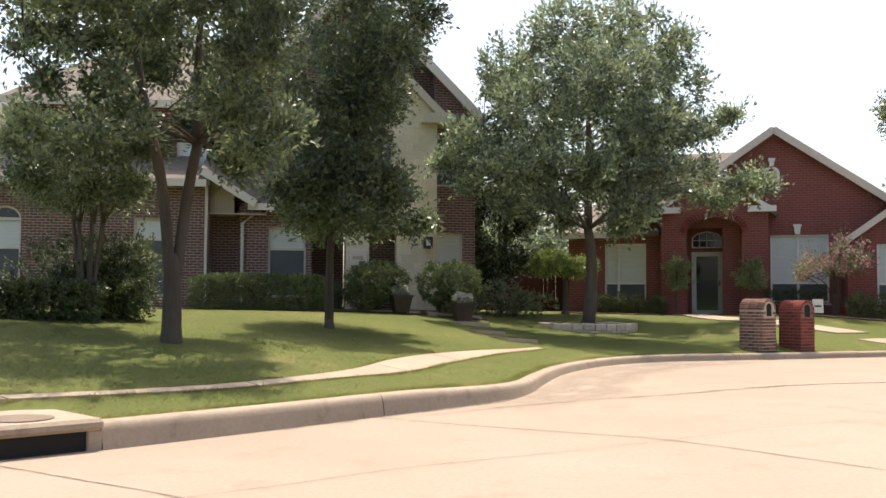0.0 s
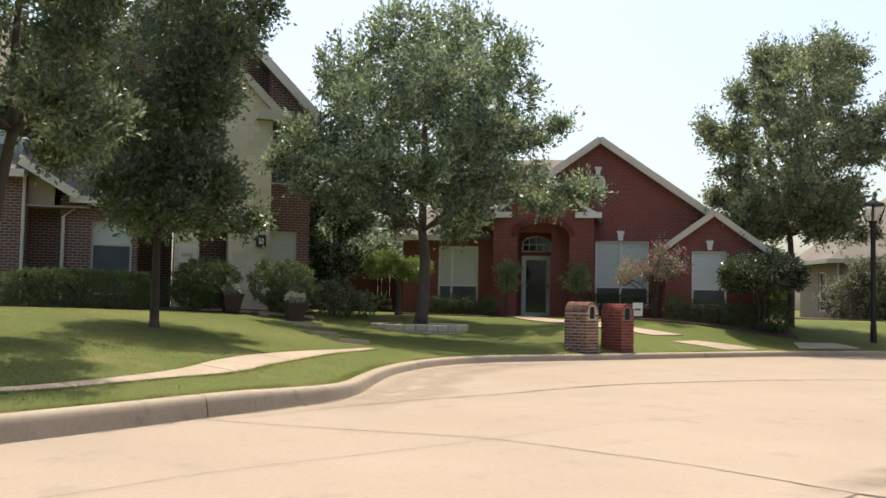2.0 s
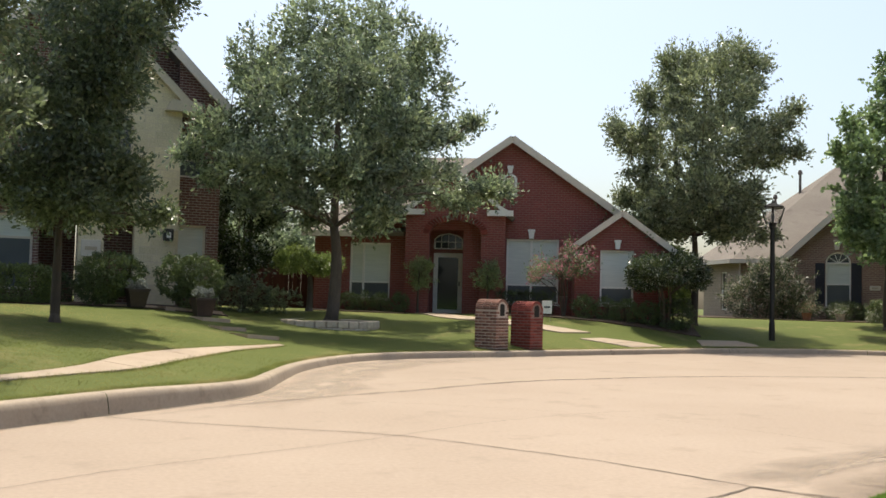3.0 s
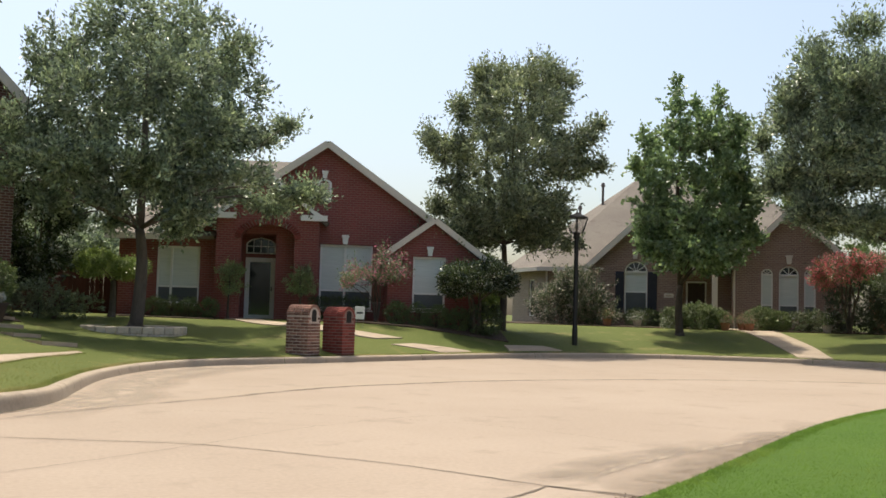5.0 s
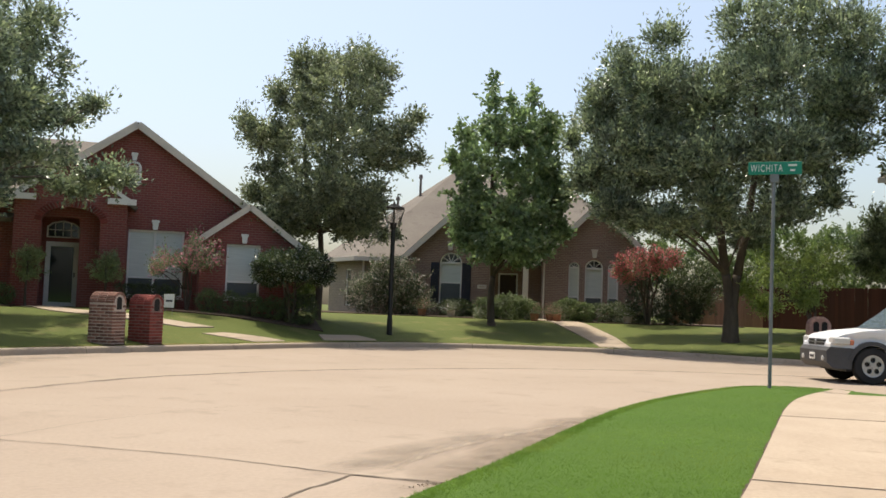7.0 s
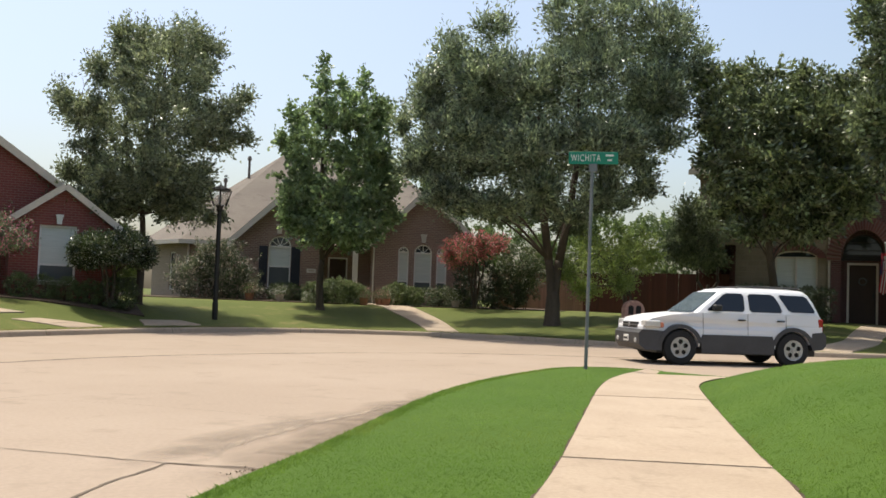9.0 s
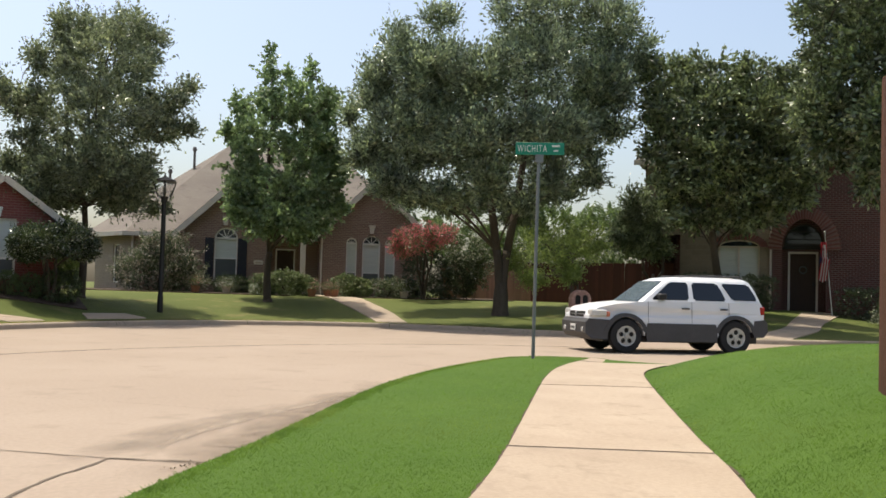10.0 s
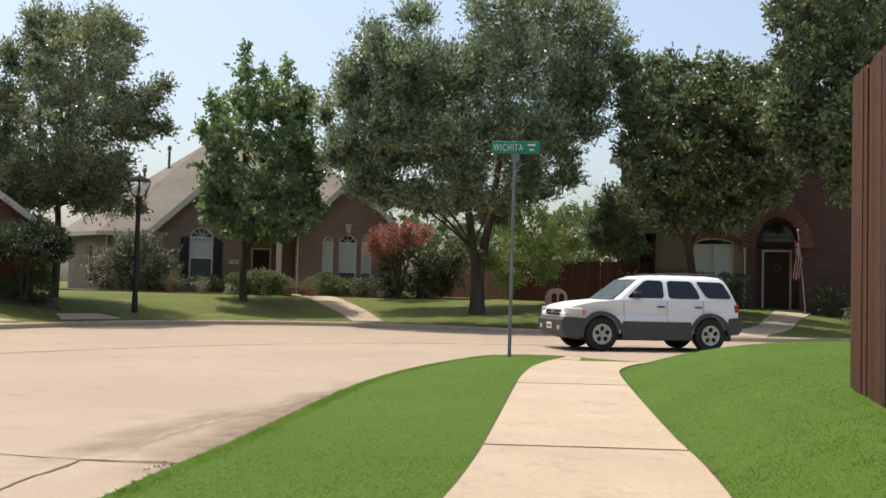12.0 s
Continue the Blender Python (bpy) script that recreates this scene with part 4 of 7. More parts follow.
    inner = [(-2.2 + (x + 2.2) * 0.9, 2.46 + (z - 2.46) * 0.85) for x, z in fl]
    w = part("fanlight", plate(fl, [inner], 1.16, 1.24), M_WHITE, h, "white fanlight over the door")
    part("pane", plate(inner, [], 1.21, 1.22), M_GLASS, w)
    for x in (-2.44, -2.2, -1.96):
        part("bar", box(x - 0.012, x + 0.012, 1.17, 1.2, 2.24, 2.7), M_WHITE, w)
    part("bar", box(-2.65, -1.75, 1.17, 1.2, 2.44, 2.465), M_WHITE, w)
    part("porch_step", box(-3.3, -0.45, -0.9, 1.2, -0.3, 0.0, 0.02), M_WALK, h)
    # windows
    glazed(h, -0.2, 1.52, 0.42, 2.53, 0.05, (0.62,), 1.02, frame_mat=M_WHITE)
    keystone(h, 0.61, 2.54, 0.2, 0.24, -0.01, M_WHITE)
    glazed(h, -5.4, -4.05, 0.45, 2.31, 0.05, (-4.95,), 1.0, frame_mat=M_WHITE)
    # gable vent
    v = part("gable_vent", plate(arched(-0.37, 0.10, 4.0, 4.5, 4.68, 8), [arched(-0.30, 0.03, 4.06, 4.5, 4.62, 8)], -0.05, 0.03), M_WHITE, h, "white arched louvre vent")
    for k in range(7):
        part("louvre", box(-0.30, 0.03, -0.02, 0.0, 4.08 + 0.07 * k, 4.125 + 0.07 * k), M_TRIM, v)
    keystone(h, -0.13, 4.70, 0.17, 0.18, -0.03, M_WHITE)
    # right wing, nearer the street
    part("wing_wall", plate([(1.95, -0.7), (4.85, -0.7), (4.85, 2.2), (3.38, 3.24), (1.95, 2.24)], [winB], -1.5, -1.28), M_BRICK_RED, h)
    for x in (1.95, 4.63):
        part("wing_wall", box(x, x + 0.22, -1.28, 0.0, -0.7, 2.2), M_BRICK_RED, h)
    glazed(h, 2.74, 3.78, 0.45, 2.14, -1.45, (), 0.97, frame_mat=M_WHITE)
    keystone(h, 3.27, 2.17, 0.18, 0.22, -1.52, M_WHITE)
    gable_roof(h, (1.72, 2.12), (3.38, 3.36), (5.05, 2.12), -1.7, 3.0, M_ROOF)
    rakes(h, (1.74, 2.10), (3.38, 3.30), (5.03, 2.10), -1.72, 0.18, 0.08)
    # main gable and the hip behind it
    gable_roof(h, (-4.75, 2.62), (-0.07, 5.90), (4.65, 2.62), -0.28, 9.0, M_ROOF)
    rakes(h, (-4.72, 2.56), (-0.07, 5.82), (4.62, 2.56), -0.30, 0.22, 0.09)
    roof_part(h, [[(-7.0, -0.3, 2.65), (-3.6, -0.3, 2.65), (-1.2, 5.5, 6.0), (-4.0, 5.5, 6.0)], [(-7.0, -0.3, 2.65), (-4.0, 5.5, 6.0), (-7.0, 11.4, 2.65)], [(-4.0, 5.5, 6.0), (-1.2, 5.5, 6.0), (2.0, 11.4, 2.65), (-7.0, 11.4, 2.65)]], M_ROOF)
    part("eave_fascia", box(-7.0, -4.6, -0.36, -0.28, 2.48, 2.66), M_TRIM, h)
    return h


red_house()

# ---- the taupe brick house with arched windows ----
def taupe_house():
    h = house_at(39.5, 44.0, 0.86, "one-storey taupe brick house with arched windows and a large hip roof")
    aw, w2, w3, w4 = arched(-3.05, -2.07, 0.62, 2.42, 2.86), arched(2.63, 3.10, 0.62, 2.40, 2.62), arched(3.34, 4.13, 0.62, 2.38, 2.74), arched(4.34, 4.80, 0.62, 2.40, 2.62)
    part("wall", plate([(-4.45, -0.7), (-0.65, -0.7), (-0.65, 2.6), (-2.55, 4.4), (-4.45, 2.6)], [aw], 0, 0.22), M_BRICK_TAN, h)
    part("wall", plate([(1.45, -0.7), (6.2, -0.7), (6.2, 2.6), (3.8, 4.95), (1.45, 2.65)], [w2, w3, w4], 0, 0.22), M_BRICK_TAN, h)
    part("wall", plate(rect(-0.65, 1.45, -0.6, 2.75), [rect(-0.45, 0.42, 0, 2.06)], 1.0, 1.2), M_BRICK_TAN, h)
    for x, y0, y1 in ((-0.87, 0.22, 1.2), (1.45, 0.22, 1.2), (6.0, 0.22, 10)):
        part("wall", box(x, x + 0.2, y0, y1, -0.7, 2.6), M_BRICK_TAN, h)
    part("wall", plate(rect(-6.5, -4.4, -0.7, 2.55), [], 0.5, 0.7), M_BRICK_TAN, h)
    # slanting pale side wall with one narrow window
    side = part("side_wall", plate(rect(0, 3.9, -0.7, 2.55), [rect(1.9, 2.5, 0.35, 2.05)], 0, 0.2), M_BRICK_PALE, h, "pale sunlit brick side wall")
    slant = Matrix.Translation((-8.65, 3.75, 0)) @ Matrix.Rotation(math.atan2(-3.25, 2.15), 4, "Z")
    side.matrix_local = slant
    w = part("window", plate(rect(1.9, 2.5, 0.35, 2.05), [rect(1.95, 2.45, 0.4, 2.0)], 0.05, 0.12), M_WHITE, h, "narrow side window")
    w.matrix_local = slant
    part("pane", box(1.95, 2.45, 0.09, 0.10, 0.4, 2.0), M_GLASS, w)
    part("rail", box(1.95, 2.45, 0.06, 0.11, 1.18, 1.24), M_WHITE, w)
    downspout(h, -6.52, 0.38, -0.6, 2.5)
    downspout(h, 1.55, -0.05, -0.5, 2.6)
    glazed(h, -3.05, -2.07, 0.62, 2.86, 0.05, (), 1.52, 0.46, M_WHITE, fan=4)
    for x0, x1 in ((-3.44, -3.07), (-2.05, -1.66)):
        s = part("shutter", box(x0, x1, -0.04, -0.003, 0.62, 2.40, 0.008), M_NAVY, h, "dark navy louvred shutter")
        for k in range(14):
            part("slat", box(x0 + 0.05, x1 - 0.05, -0.055, -0.041, 0.72 + 0.115 * k, 0.80 + 0.115 * k), M_NAVY, s)
    keystone(h, -2.6, 2.95, 0.24, 0.34, -0.01)
    for x0, x1, top, sp in ((2.63, 3.10, 2.62, 0.24), (3.34, 4.13, 2.74, 0.38), (4.34, 4.80, 2.62, 0.24)):
        glazed(h, x0, x1, 0.62, top, 0.05, (), 1.08, sp, M_WHITE, fan=3)
    keystone(h, 3.74, 2.82, 0.24, 0.30, -0.01)
    part("house_plaque", box(-1.36, -0.96, -0.03, -0.002, 1.30, 1.48, 0.008), M_TRIM, h, "pale stone number plaque, blank bars")
    part("plaque_bar", box(-1.28, -1.04, -0.04, -0.031, 1.36, 1.42), M_TAN_TRIM, h)
    d = part("door", box(-0.42, 0.39, 1.03, 1.09, 0.0, 2.03, 0.01), M_DOOR, h, "dark panelled front door")
    part("door_frame", plate(rect(-0.45, 0.42, 0, 2.06), [rect(-0.38, 0.35, -0.0001 + 0.001, 1.99)], 0.96, 1.02), M_WHITE, d)
    part("door_handle", box(0.26, 0.31, 0.98, 1.03, 0.95, 1.12, 0.01), M_BLACK, d)
    for x in (0.75,):
        part("porch_post", box(x - 0.12, x + 0.12, -0.1, 0.14, -0.5, 2.6, 0.02), M_TRIM, h)
    part("porch_floor", box(-0.7, 1.5, -0.4, 1.0, -0.5, 0.0, 0.02), M_WALK, h)
    # roof: hip body with two front gables
    gable_roof(h, (-4.85, 2.42), (-2.55, 4.62), (-0.3, 2.42), -0.3, 5.0, M_ROOF)
    rakes(h, (-4.82, 2.40), (-2.55, 4.54), (-0.32, 2.40), -0.32, 0.24)
    gable_roof(h, (1.05, 2.45), (3.8, 5.18), (6.6, 2.45), -0.3, 6.0, M_ROOF)
    rakes(h, (1.08, 2.42), (3.8, 5.10), (6.57, 2.42), -0.32, 0.24)
    a, b, c, d2, e = (-9.2, 3.7, 2.55), (-6.85, 0.1, 2.55), (6.6, 0.1, 2.55), (6.6, 14, 2.55), (-9.2, 14, 2.55)
    r1, r2 = (-2.9, 7.0, 7.45), (2.2, 7.0, 7.45)
    roof_part(h, [[b, c, r2, r1], [c, d2, r2], [d2, e, r1, r2], [e, a, r1], [a, b, r1]], M_ROOF)
    part("eave_fascia", box(-6.9, -4.6, 0.02, 0.12, 2.38, 2.56), M_TRIM, h)
    f = part("eave_fascia", box(0, 4.3, -0.06, 0.04, 2.38, 2.56), M_TRIM, h)
    f.matrix_local = Matrix.Translation((-9.2, 3.7, 0)) @ Matrix.Rotation(math.atan2(-3.6, 2.35), 4, "Z")
    part("soffit", box(-6.8, -4.6, 0.1, 0.5, 2.40, 2.43), M_TRIM, h)
    for x, y, z, k in ((-4.55, 5.6, 5.9, 0.95), (-5.6, 5.0, 5.1, 0.55), (-6.3, 4.8, 4.6, 0.5)):
        v = part("roof_vent", tube([(x, y, z - 0.2), (x, y, z + k)], [0.065, 0.06], 10), M_VENT, h, "weathered metal roof vent pipe")
        part("cap", tube([(x, y, z + k), (x, y, z + k + 0.06), (x, y, z + k + 0.2)], [0.10, 0.11, 0.07], 10), M_VENT, v)
    part("ridge_vent", box(-3.0, -2.2, 6.8, 7.2, 7.36, 7.53, 0.05), M_ROOF_DARK, h)
    return h


M_NAVY = surface("navy_paint", (0.014, 0.016, 0.03), (0.02, 0.022, 0.038), 1, 20, 0.5, 0.001)
M_VENT = surface("vent_metal", (0.12, 0.10, 0.085), (0.17, 0.14, 0.12), 2, 25, 0.6, 0.001, metal=0.4)
taupe_house()

# ---- the shaded house with a brick arch at the door ----
def arch_house():
    h = house_at(68.0, 40.0, 0.82, "two-storey pale stone and dark red brick house, arched entry")
    win = arched(-2.85, -1.32, 0.8, 2.45, 2.72)
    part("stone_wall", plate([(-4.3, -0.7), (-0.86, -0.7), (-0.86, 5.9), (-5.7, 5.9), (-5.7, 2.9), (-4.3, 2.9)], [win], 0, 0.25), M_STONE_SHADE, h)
    part("wall", plate(rect(-5.7, -4.3, -0.7, 2.9), [], 2.6, 2.8), M_BRICK_DARK, h)
    part("side_wall", box(-4.5, -4.3, 0.25, 2.6, -0.7, 2.9), M_BRICK_DARK, h)
    part("soffit", box(-5.7, -4.3, 0.25, 2.6, 2.9, 3.0), M_TAN_TRIM, h)
    part("wall", plate([(-0.86, -0.7), (7.5, -0.7), (7.5, 5.9), (-0.86, 5.9)], [arched(-0.52, 1.06, -0.69, 2.35, 3.51, 14), rect(3.0, 4.6, 0.6, 2.4)], -0.12, 0.18), M_BRICK_DARK, h)
    voussoirs(h, -0.52, 1.06, 2.35, 3.51, -0.13, M_BRD, 0.5, 31, M_BED)
    voussoirs(h, -2.85, -1.32, 2.45, 2.72, -0.02, M_BRD, 0.28, 21, M_BED)
    part("entry_wall", plate(rect(-0.8, 1.35, -0.4, 3.8), [rect(-0.3, 0.8, 0, 2.32), arched(-0.45, 0.98, 2.5, 2.6, 3.4, 12)], 0.9, 1.05), M_BRICK_DARK, h)
    d = part("door", box(-0.24, 0.74, 0.95, 1.0, 0, 2.27, 0.01), M_DOOR, h, "dark front door with a wreath")
    part("door_frame", plate([(-0.3, 0.0), (0.8, 0.0), (0.8, 2.32), (-0.3, 2.32)], [rect(-0.22, 0.72, 0.002, 2.24)], 0.86, 0.93), M_TRIM, d)
    bm = bmesh.new()
    ring = [(0.25 + 0.13 * math.cos(a), 0.90, 1.62 + 0.13 * math.sin(a)) for a in (2 * math.pi * k / 16 for k in range(17))]
    add_tube(bm, ring, [0.03] * 17, 6)
    part("wreath", bm, M_SCREEN, d, "dim round wreath")
    part("door_handle", box(0.60, 0.66, 0.90, 0.95, 1.0, 1.18, 0.01), M_BLACK, d)
    glazed(h, -0.45, 0.98, 2.5, 3.4, 0.88, (0.02, 0.5), 0, 0.8, M_BLACK, blind=False, fan=0, grid=2)
    glazed(h, -2.85, -1.32, 0.8, 2.72, 0.06, (-2.09,), 0, 0.27, M_TRIM)
    glazed(h, 3.0, 4.6, 0.6, 2.4, -0.06, (3.8,), 1.2, frame_mat=M_TRIM)
    downspout(h, -0.92, -0.06, -0.5, 5.7)
    part("porch_floor", box(-0.8, 1.35, -0.5, 0.95, -0.45, 0.0, 0.02), M_WALK, h)
    for x in (-5.7, 7.3):
        part("side_wall", box(x, x + 0.2, 0.25, 11, -0.7, 5.9), M_BRICK_DARK, h)
    a, b, c, d2 = (-6.1, -0.4, 5.8), (7.9, -0.4, 5.8), (7.9, 11.4, 5.8), (-6.1, 11.4, 5.8)
    r1, r2 = (-2.6, 5.5, 9.4), (3.6, 5.5, 9.4)
    roof_part(h, [[a, b, r2, r1], [b, c, r2], [c, d2, r1, r2], [d2, a, r1]], M_ROOF)
    part("eave_fascia", box(-6.1, 7.9, -0.46, -0.38, 5.62, 5.82), M_TRIM, h)
    return h


M_BRICK_DARK = brickwork("dark_red_brick", (0.120, 0.038, 0.031), (0.056, 0.020, 0.017), (0.17, 0.13, 0.11))
arch_house()

# ---- the large brick and limestone house ----
def stone_house():
    h = house_at(-8.0, 28.0, 0.86, "two-storey brown brick house with a limestone entry gable")
    LL, L2, MID = arched(-8.3, -7.45, 0.1, 2.5, 2.85), rect(-4.55, -3.65, 0.45, 2.58), rect(-0.95, 0.1, 0.45, 2.42)
    part("wall", plate(rect(-13.5, -2.55, -0.8, 3.7), [LL, L2, arched(-11.5, -10.3, 0.1, 2.5, 2.85)], 0, 0.25), M_BRICK_BROWN, h)
    part("wall", plate([(-2.55, -0.8), (-1.62, -0.8), (-1.62, 3.5), (-2.55, 3.5)], [], 0.9, 1.1), M_BRICK_BROWN, h)
    part("wall", box(-2.77, -2.55, 0.25, 1.1, -0.8, 3.7), M_BRICK_BROWN, h)
    part("wall", plate(rect(-1.75, 0.25, -0.8, 3.05), [MID], 0.35, 0.6), M_BRICK_BROWN, h)
    part("wall", plate(rect(0.25, 1.2, -0.8, 3.05), [], 1.9, 2.1), M_BRICK_BROWN, h)
    part("wall", box(0.05, 0.25, 0.6, 1.9, -0.8, 3.05), M_BRICK_BROWN, h)
    part("wall", plate([(-8.0, 3.0), (4.95, 3.0), (4.95, 5.9), (1.3, 9.4), (-2.2, 5.9), (-8.0, 5.9)], [rect(-3.6, -2.4, 4.0, 5.3)], 1.2, 1.45), M_BRICK_BROWN, h)
    upw, dnw = arched(3.78, 4.48, 3.7, 4.85, 5.05), rect(3.80, 4.6, 0.45, 2.36)
    part("wall", plate([(3.72, -0.8), (4.95, -0.8), (4.95, 5.9), (3.72, 7.1)], [upw, dnw], 0.62, 0.85), M_BRICK_BROWN, h)
    part("side_wall", box(4.75, 4.95, 0.85, 12, -0.8, 5.9), M_BRICK_BROWN, h)
    part("side_wall", box(-13.5, -13.3, 0.25, 12, -0.8, 3.7), M_BRICK_BROWN, h)
    # limestone front with entry opening
    part("stone_wall", plate([(1.2, -0.8), (3.75, -0.8), (3.75, 5.75), (2.45, 6.95), (1.2, 5.75)], [[(1.85, -0.75), (2.62, -0.75), (2.62, 2.5), (2.5, 2.75), (2.24, 2.86), (1.97, 2.75), (1.85, 2.5)], arched(2.0, 2.5, 4.0, 5.0, 5.2, 8)], 0, 0.6), M_STONE, h, "pale limestone block front")
    glazed(h, 2.0, 2.5, 4.0, 5.2, 0.1, (), 0, 0.2, M_TRIM, blind=False)
    part("entry_wall", box(1.2, 3.7, 1.0, 1.2, -0.5, 3.0), M_BRICK_BROWN, h)
    part("name_stone", box(1.28, 1.78, -0.04, -0.003, 1.35, 1.8, 0.015), M_TRIM, h, "pale stone plaque, blank bars")
    part("plaque_bar", box(1.38, 1.68, -0.05, -0.041, 1.52, 1.62), M_TAN_TRIM, h)
    part("corbel", plate([(3.28, 5.40), (4.25, 5.40), (4.25, 5.62), (4.1, 5.70), (3.42, 5.70)], [], -0.25, 0.62), M_STONE_TRIM, h, "stone gable return")
    part("corbel", plate([(0.7, 5.40), (1.6, 5.40), (1.6, 5.62), (1.4, 5.70), (0.85, 5.70)], [], -0.25, 0.3), M_STONE_TRIM, h, "stone gable return")
    rakes(h, (1.0, 5.62), (2.45, 7.05), (3.9, 5.62), -0.1, 0.2, 0.25, M_STONE_TRIM)
    gable_roof(h, (0.9, 5.6), (2.45, 7.2), (4.0, 5.6), -0.05, 1.4, M_ROOF)
    glazed(h, 3.78, 4.48, 3.7, 5.05, 0.68, (), 4.2, 0.2, M_TRIM)
    glazed(h, 3.80, 4.6, 0.45, 2.36, 0.68, (), 0, frame_mat=M_TRIM)
    voussoirs(h, 3.78, 4.48, 4.85, 5.05, 0.60, M_BR1, 0.24, 13)
    w = part("wall_lantern", box(3.36, 3.62, -0.22, -0.02, 1.85, 2.18, 0.02), M_BLACK, h, "black box wall lantern")
    part("lamp_glass", box(3.43, 3.55, -0.225, -0.2, 1.93, 2.08), M_LENS, w, "frosted lantern glass")
    # windows of the brick wing
    glazed(h, -8.3, -7.45, 0.1, 2.85, 0.06, (), 1.72, 0.35, M_TRIM)
    glazed(h, -11.5, -10.3, 0.1, 2.85, 0.06, (), 1.2, 0.35, M_TRIM)
    glazed(h, -4.55, -3.65, 0.45, 2.58, 0.06, (), 2.0, frame_mat=M_TRIM)
    glazed(h, -0.95, 0.1, 0.45, 2.42, 0.42, (), 1.8, frame_mat=M_TRIM)
    glazed(h, -3.6, -2.4, 4.0, 5.3, 1.26, (-3.0,), 0, frame_mat=M_TRIM)
    downspout(h, -2.62, -0.06, -0.6, 3.75)
    downspout(h, -1.66, 0.28, -0.6, 2.75, 0.3)
    # small gable over the recess, low roof over the middle windows
    part("gable_end", plate([(-2.6, 2.75), (-1.9, 2.75), (-1.9, 3.35), (-2.6, 3.8)], [], 0.3, 0.4), M_TAN_TRIM, h, "tan boarded gable end")
    roof_part(h, [[(-2.75, -0.3, 3.95), (-1.25, -0.3, 3.08), (-0.9, 1.3, 3.6), (-2.75, 1.3, 4.5)], [(-1.6, -0.15, 3.02), (1.3, -0.15, 3.02), (1.3, 1.3, 4.0), (-1.6, 1.3, 4.0)], [(-13.9, -0.4, 3.6), (-2.5, -0.4, 3.6), (-5.0, 5.5, 6.6), (-10, 5.5, 6.6)], [(-13.9, -0.4, 3.6), (-10, 5.5, 6.6), (-13.9, 12, 3.6)], [(-10, 5.5, 6.6), (-5, 5.5, 6.6), (-5, 12, 3.6), (-13.9, 12, 3.6)]], M_ROOF)
    part("fascia", bar((-2.72, -0.32, 3.86), (-1.28, -0.32, 3.0), 0.08, 0.22), M_TRIM, h)
    part("eave_fascia", box(-1.5, 1.2, -0.22, -0.14, 2.84, 3.03), M_TRIM, h)
    part("eave_fascia", box(-13.9, -2.6, -0.46, -0.39, 3.42, 3.62), M_TRIM, h)
    part("soffit", box(-2.6, -1.0, 0.0, 0.9, 2.72, 2.76), M_TAN_TRIM, h)
    gable_roof(h, (-2.45, 5.7), (1.3, 9.55), (5.25, 5.6), 0.35, 12, M_ROOF)
    rakes(h, (-2.42, 5.66), (1.3, 9.46), (5.2, 5.56), 0.33, 0.24)
    roof_part(h, [[(-8.4, 0.8, 5.95), (-1.5, 0.8, 5.95), (-1.5, 5.5, 9.0), (-5.2, 5.5, 9.0)], [(-8.4, 0.8, 5.95), (-5.2, 5.5, 9.0), (-8.4, 12, 5.95)]], M_ROOF)
    part("eave_fascia", box(-8.4, -2.3, 0.72, 0.8, 5.76, 5.97), M_TRIM, h)
    part("side_wall", box(-8.0, -7.8, 1.45, 12, 3.0, 5.9), M_BRICK_BROWN, h)
    return h


M_STONE_TRIM = surface("cut_stone", (0.50, 0.43, 0.32), (0.56, 0.48, 0.36), 1.5, 25, 0.85, 0.004)
stone_house()
# ---- paving, joints and stains ----
def lift(line, dz=0.016):
    return [ground_z(float(x), float(y)) + dz for x, y in line]


def path_slabs(name, left, right, cuts, material, label, dz=0.016, thick=0.1, kind="structure", gap=0.012, filler=None, cuts_right=None):
    """A walk between two edge lines, cut into slabs at the given shares of its length."""
    top = tagged(new(name), label, "walkway", kind=kind)
    L, R = smooth_line(left, 0.15), smooth_line(right, 0.15)

    def at(line, t):
        s = np.cumsum(np.r_[0, np.hypot(*np.diff(line, axis=0).T)])
        return np.stack([np.interp(t * s[-1], s, line[:, 0]), np.interp(t * s[-1], s, line[:, 1])], -1)

    length = np.hypot(*np.diff(L, axis=0).T).sum()
    cr = cuts_right or cuts
    for a, b, c, d in zip(cuts, cuts[1:], cr, cr[1:]):
        k = max(3, int((b - a) * length / 0.4))
        l, r = at(L, np.linspace(a + gap / length, b - gap / length, k)), at(R, np.linspace(c + gap / length, d - gap / length, k))
        ribbon("slab", l, r, lift(l, dz), lift(r, dz), thick, material, top)
        if filler and b < 1:
            e = np.array([-1.2, 1.2]) * gap / length
            l, r = at(L, b + e), at(R, d + e)
            ribbon("joint", l, r, lift(l, dz - 0.005), lift(r, dz - 0.005), 0.05, filler, top)
    return top


# near sidewalk: joints about 4.7 m apart
path_slabs("sidewalk_near", WALK_NEAR_L[::3].tolist() + [WALK_NEAR_L[-1].tolist()], WALK_NEAR_R[::3].tolist() + [WALK_NEAR_R[-1].tolist()], [0, 0.078, 0.225, 0.372, 0.518, 0.665, 0.812, 0.959, 1.0], M_WALK, "pale concrete sidewalk with dark joints between grass", 0.018, gap=0.030, filler=M_TAR, cuts_right=[0, 0.087, 0.239, 0.39, 0.542, 0.693, 0.845, 0.996, 1.0])
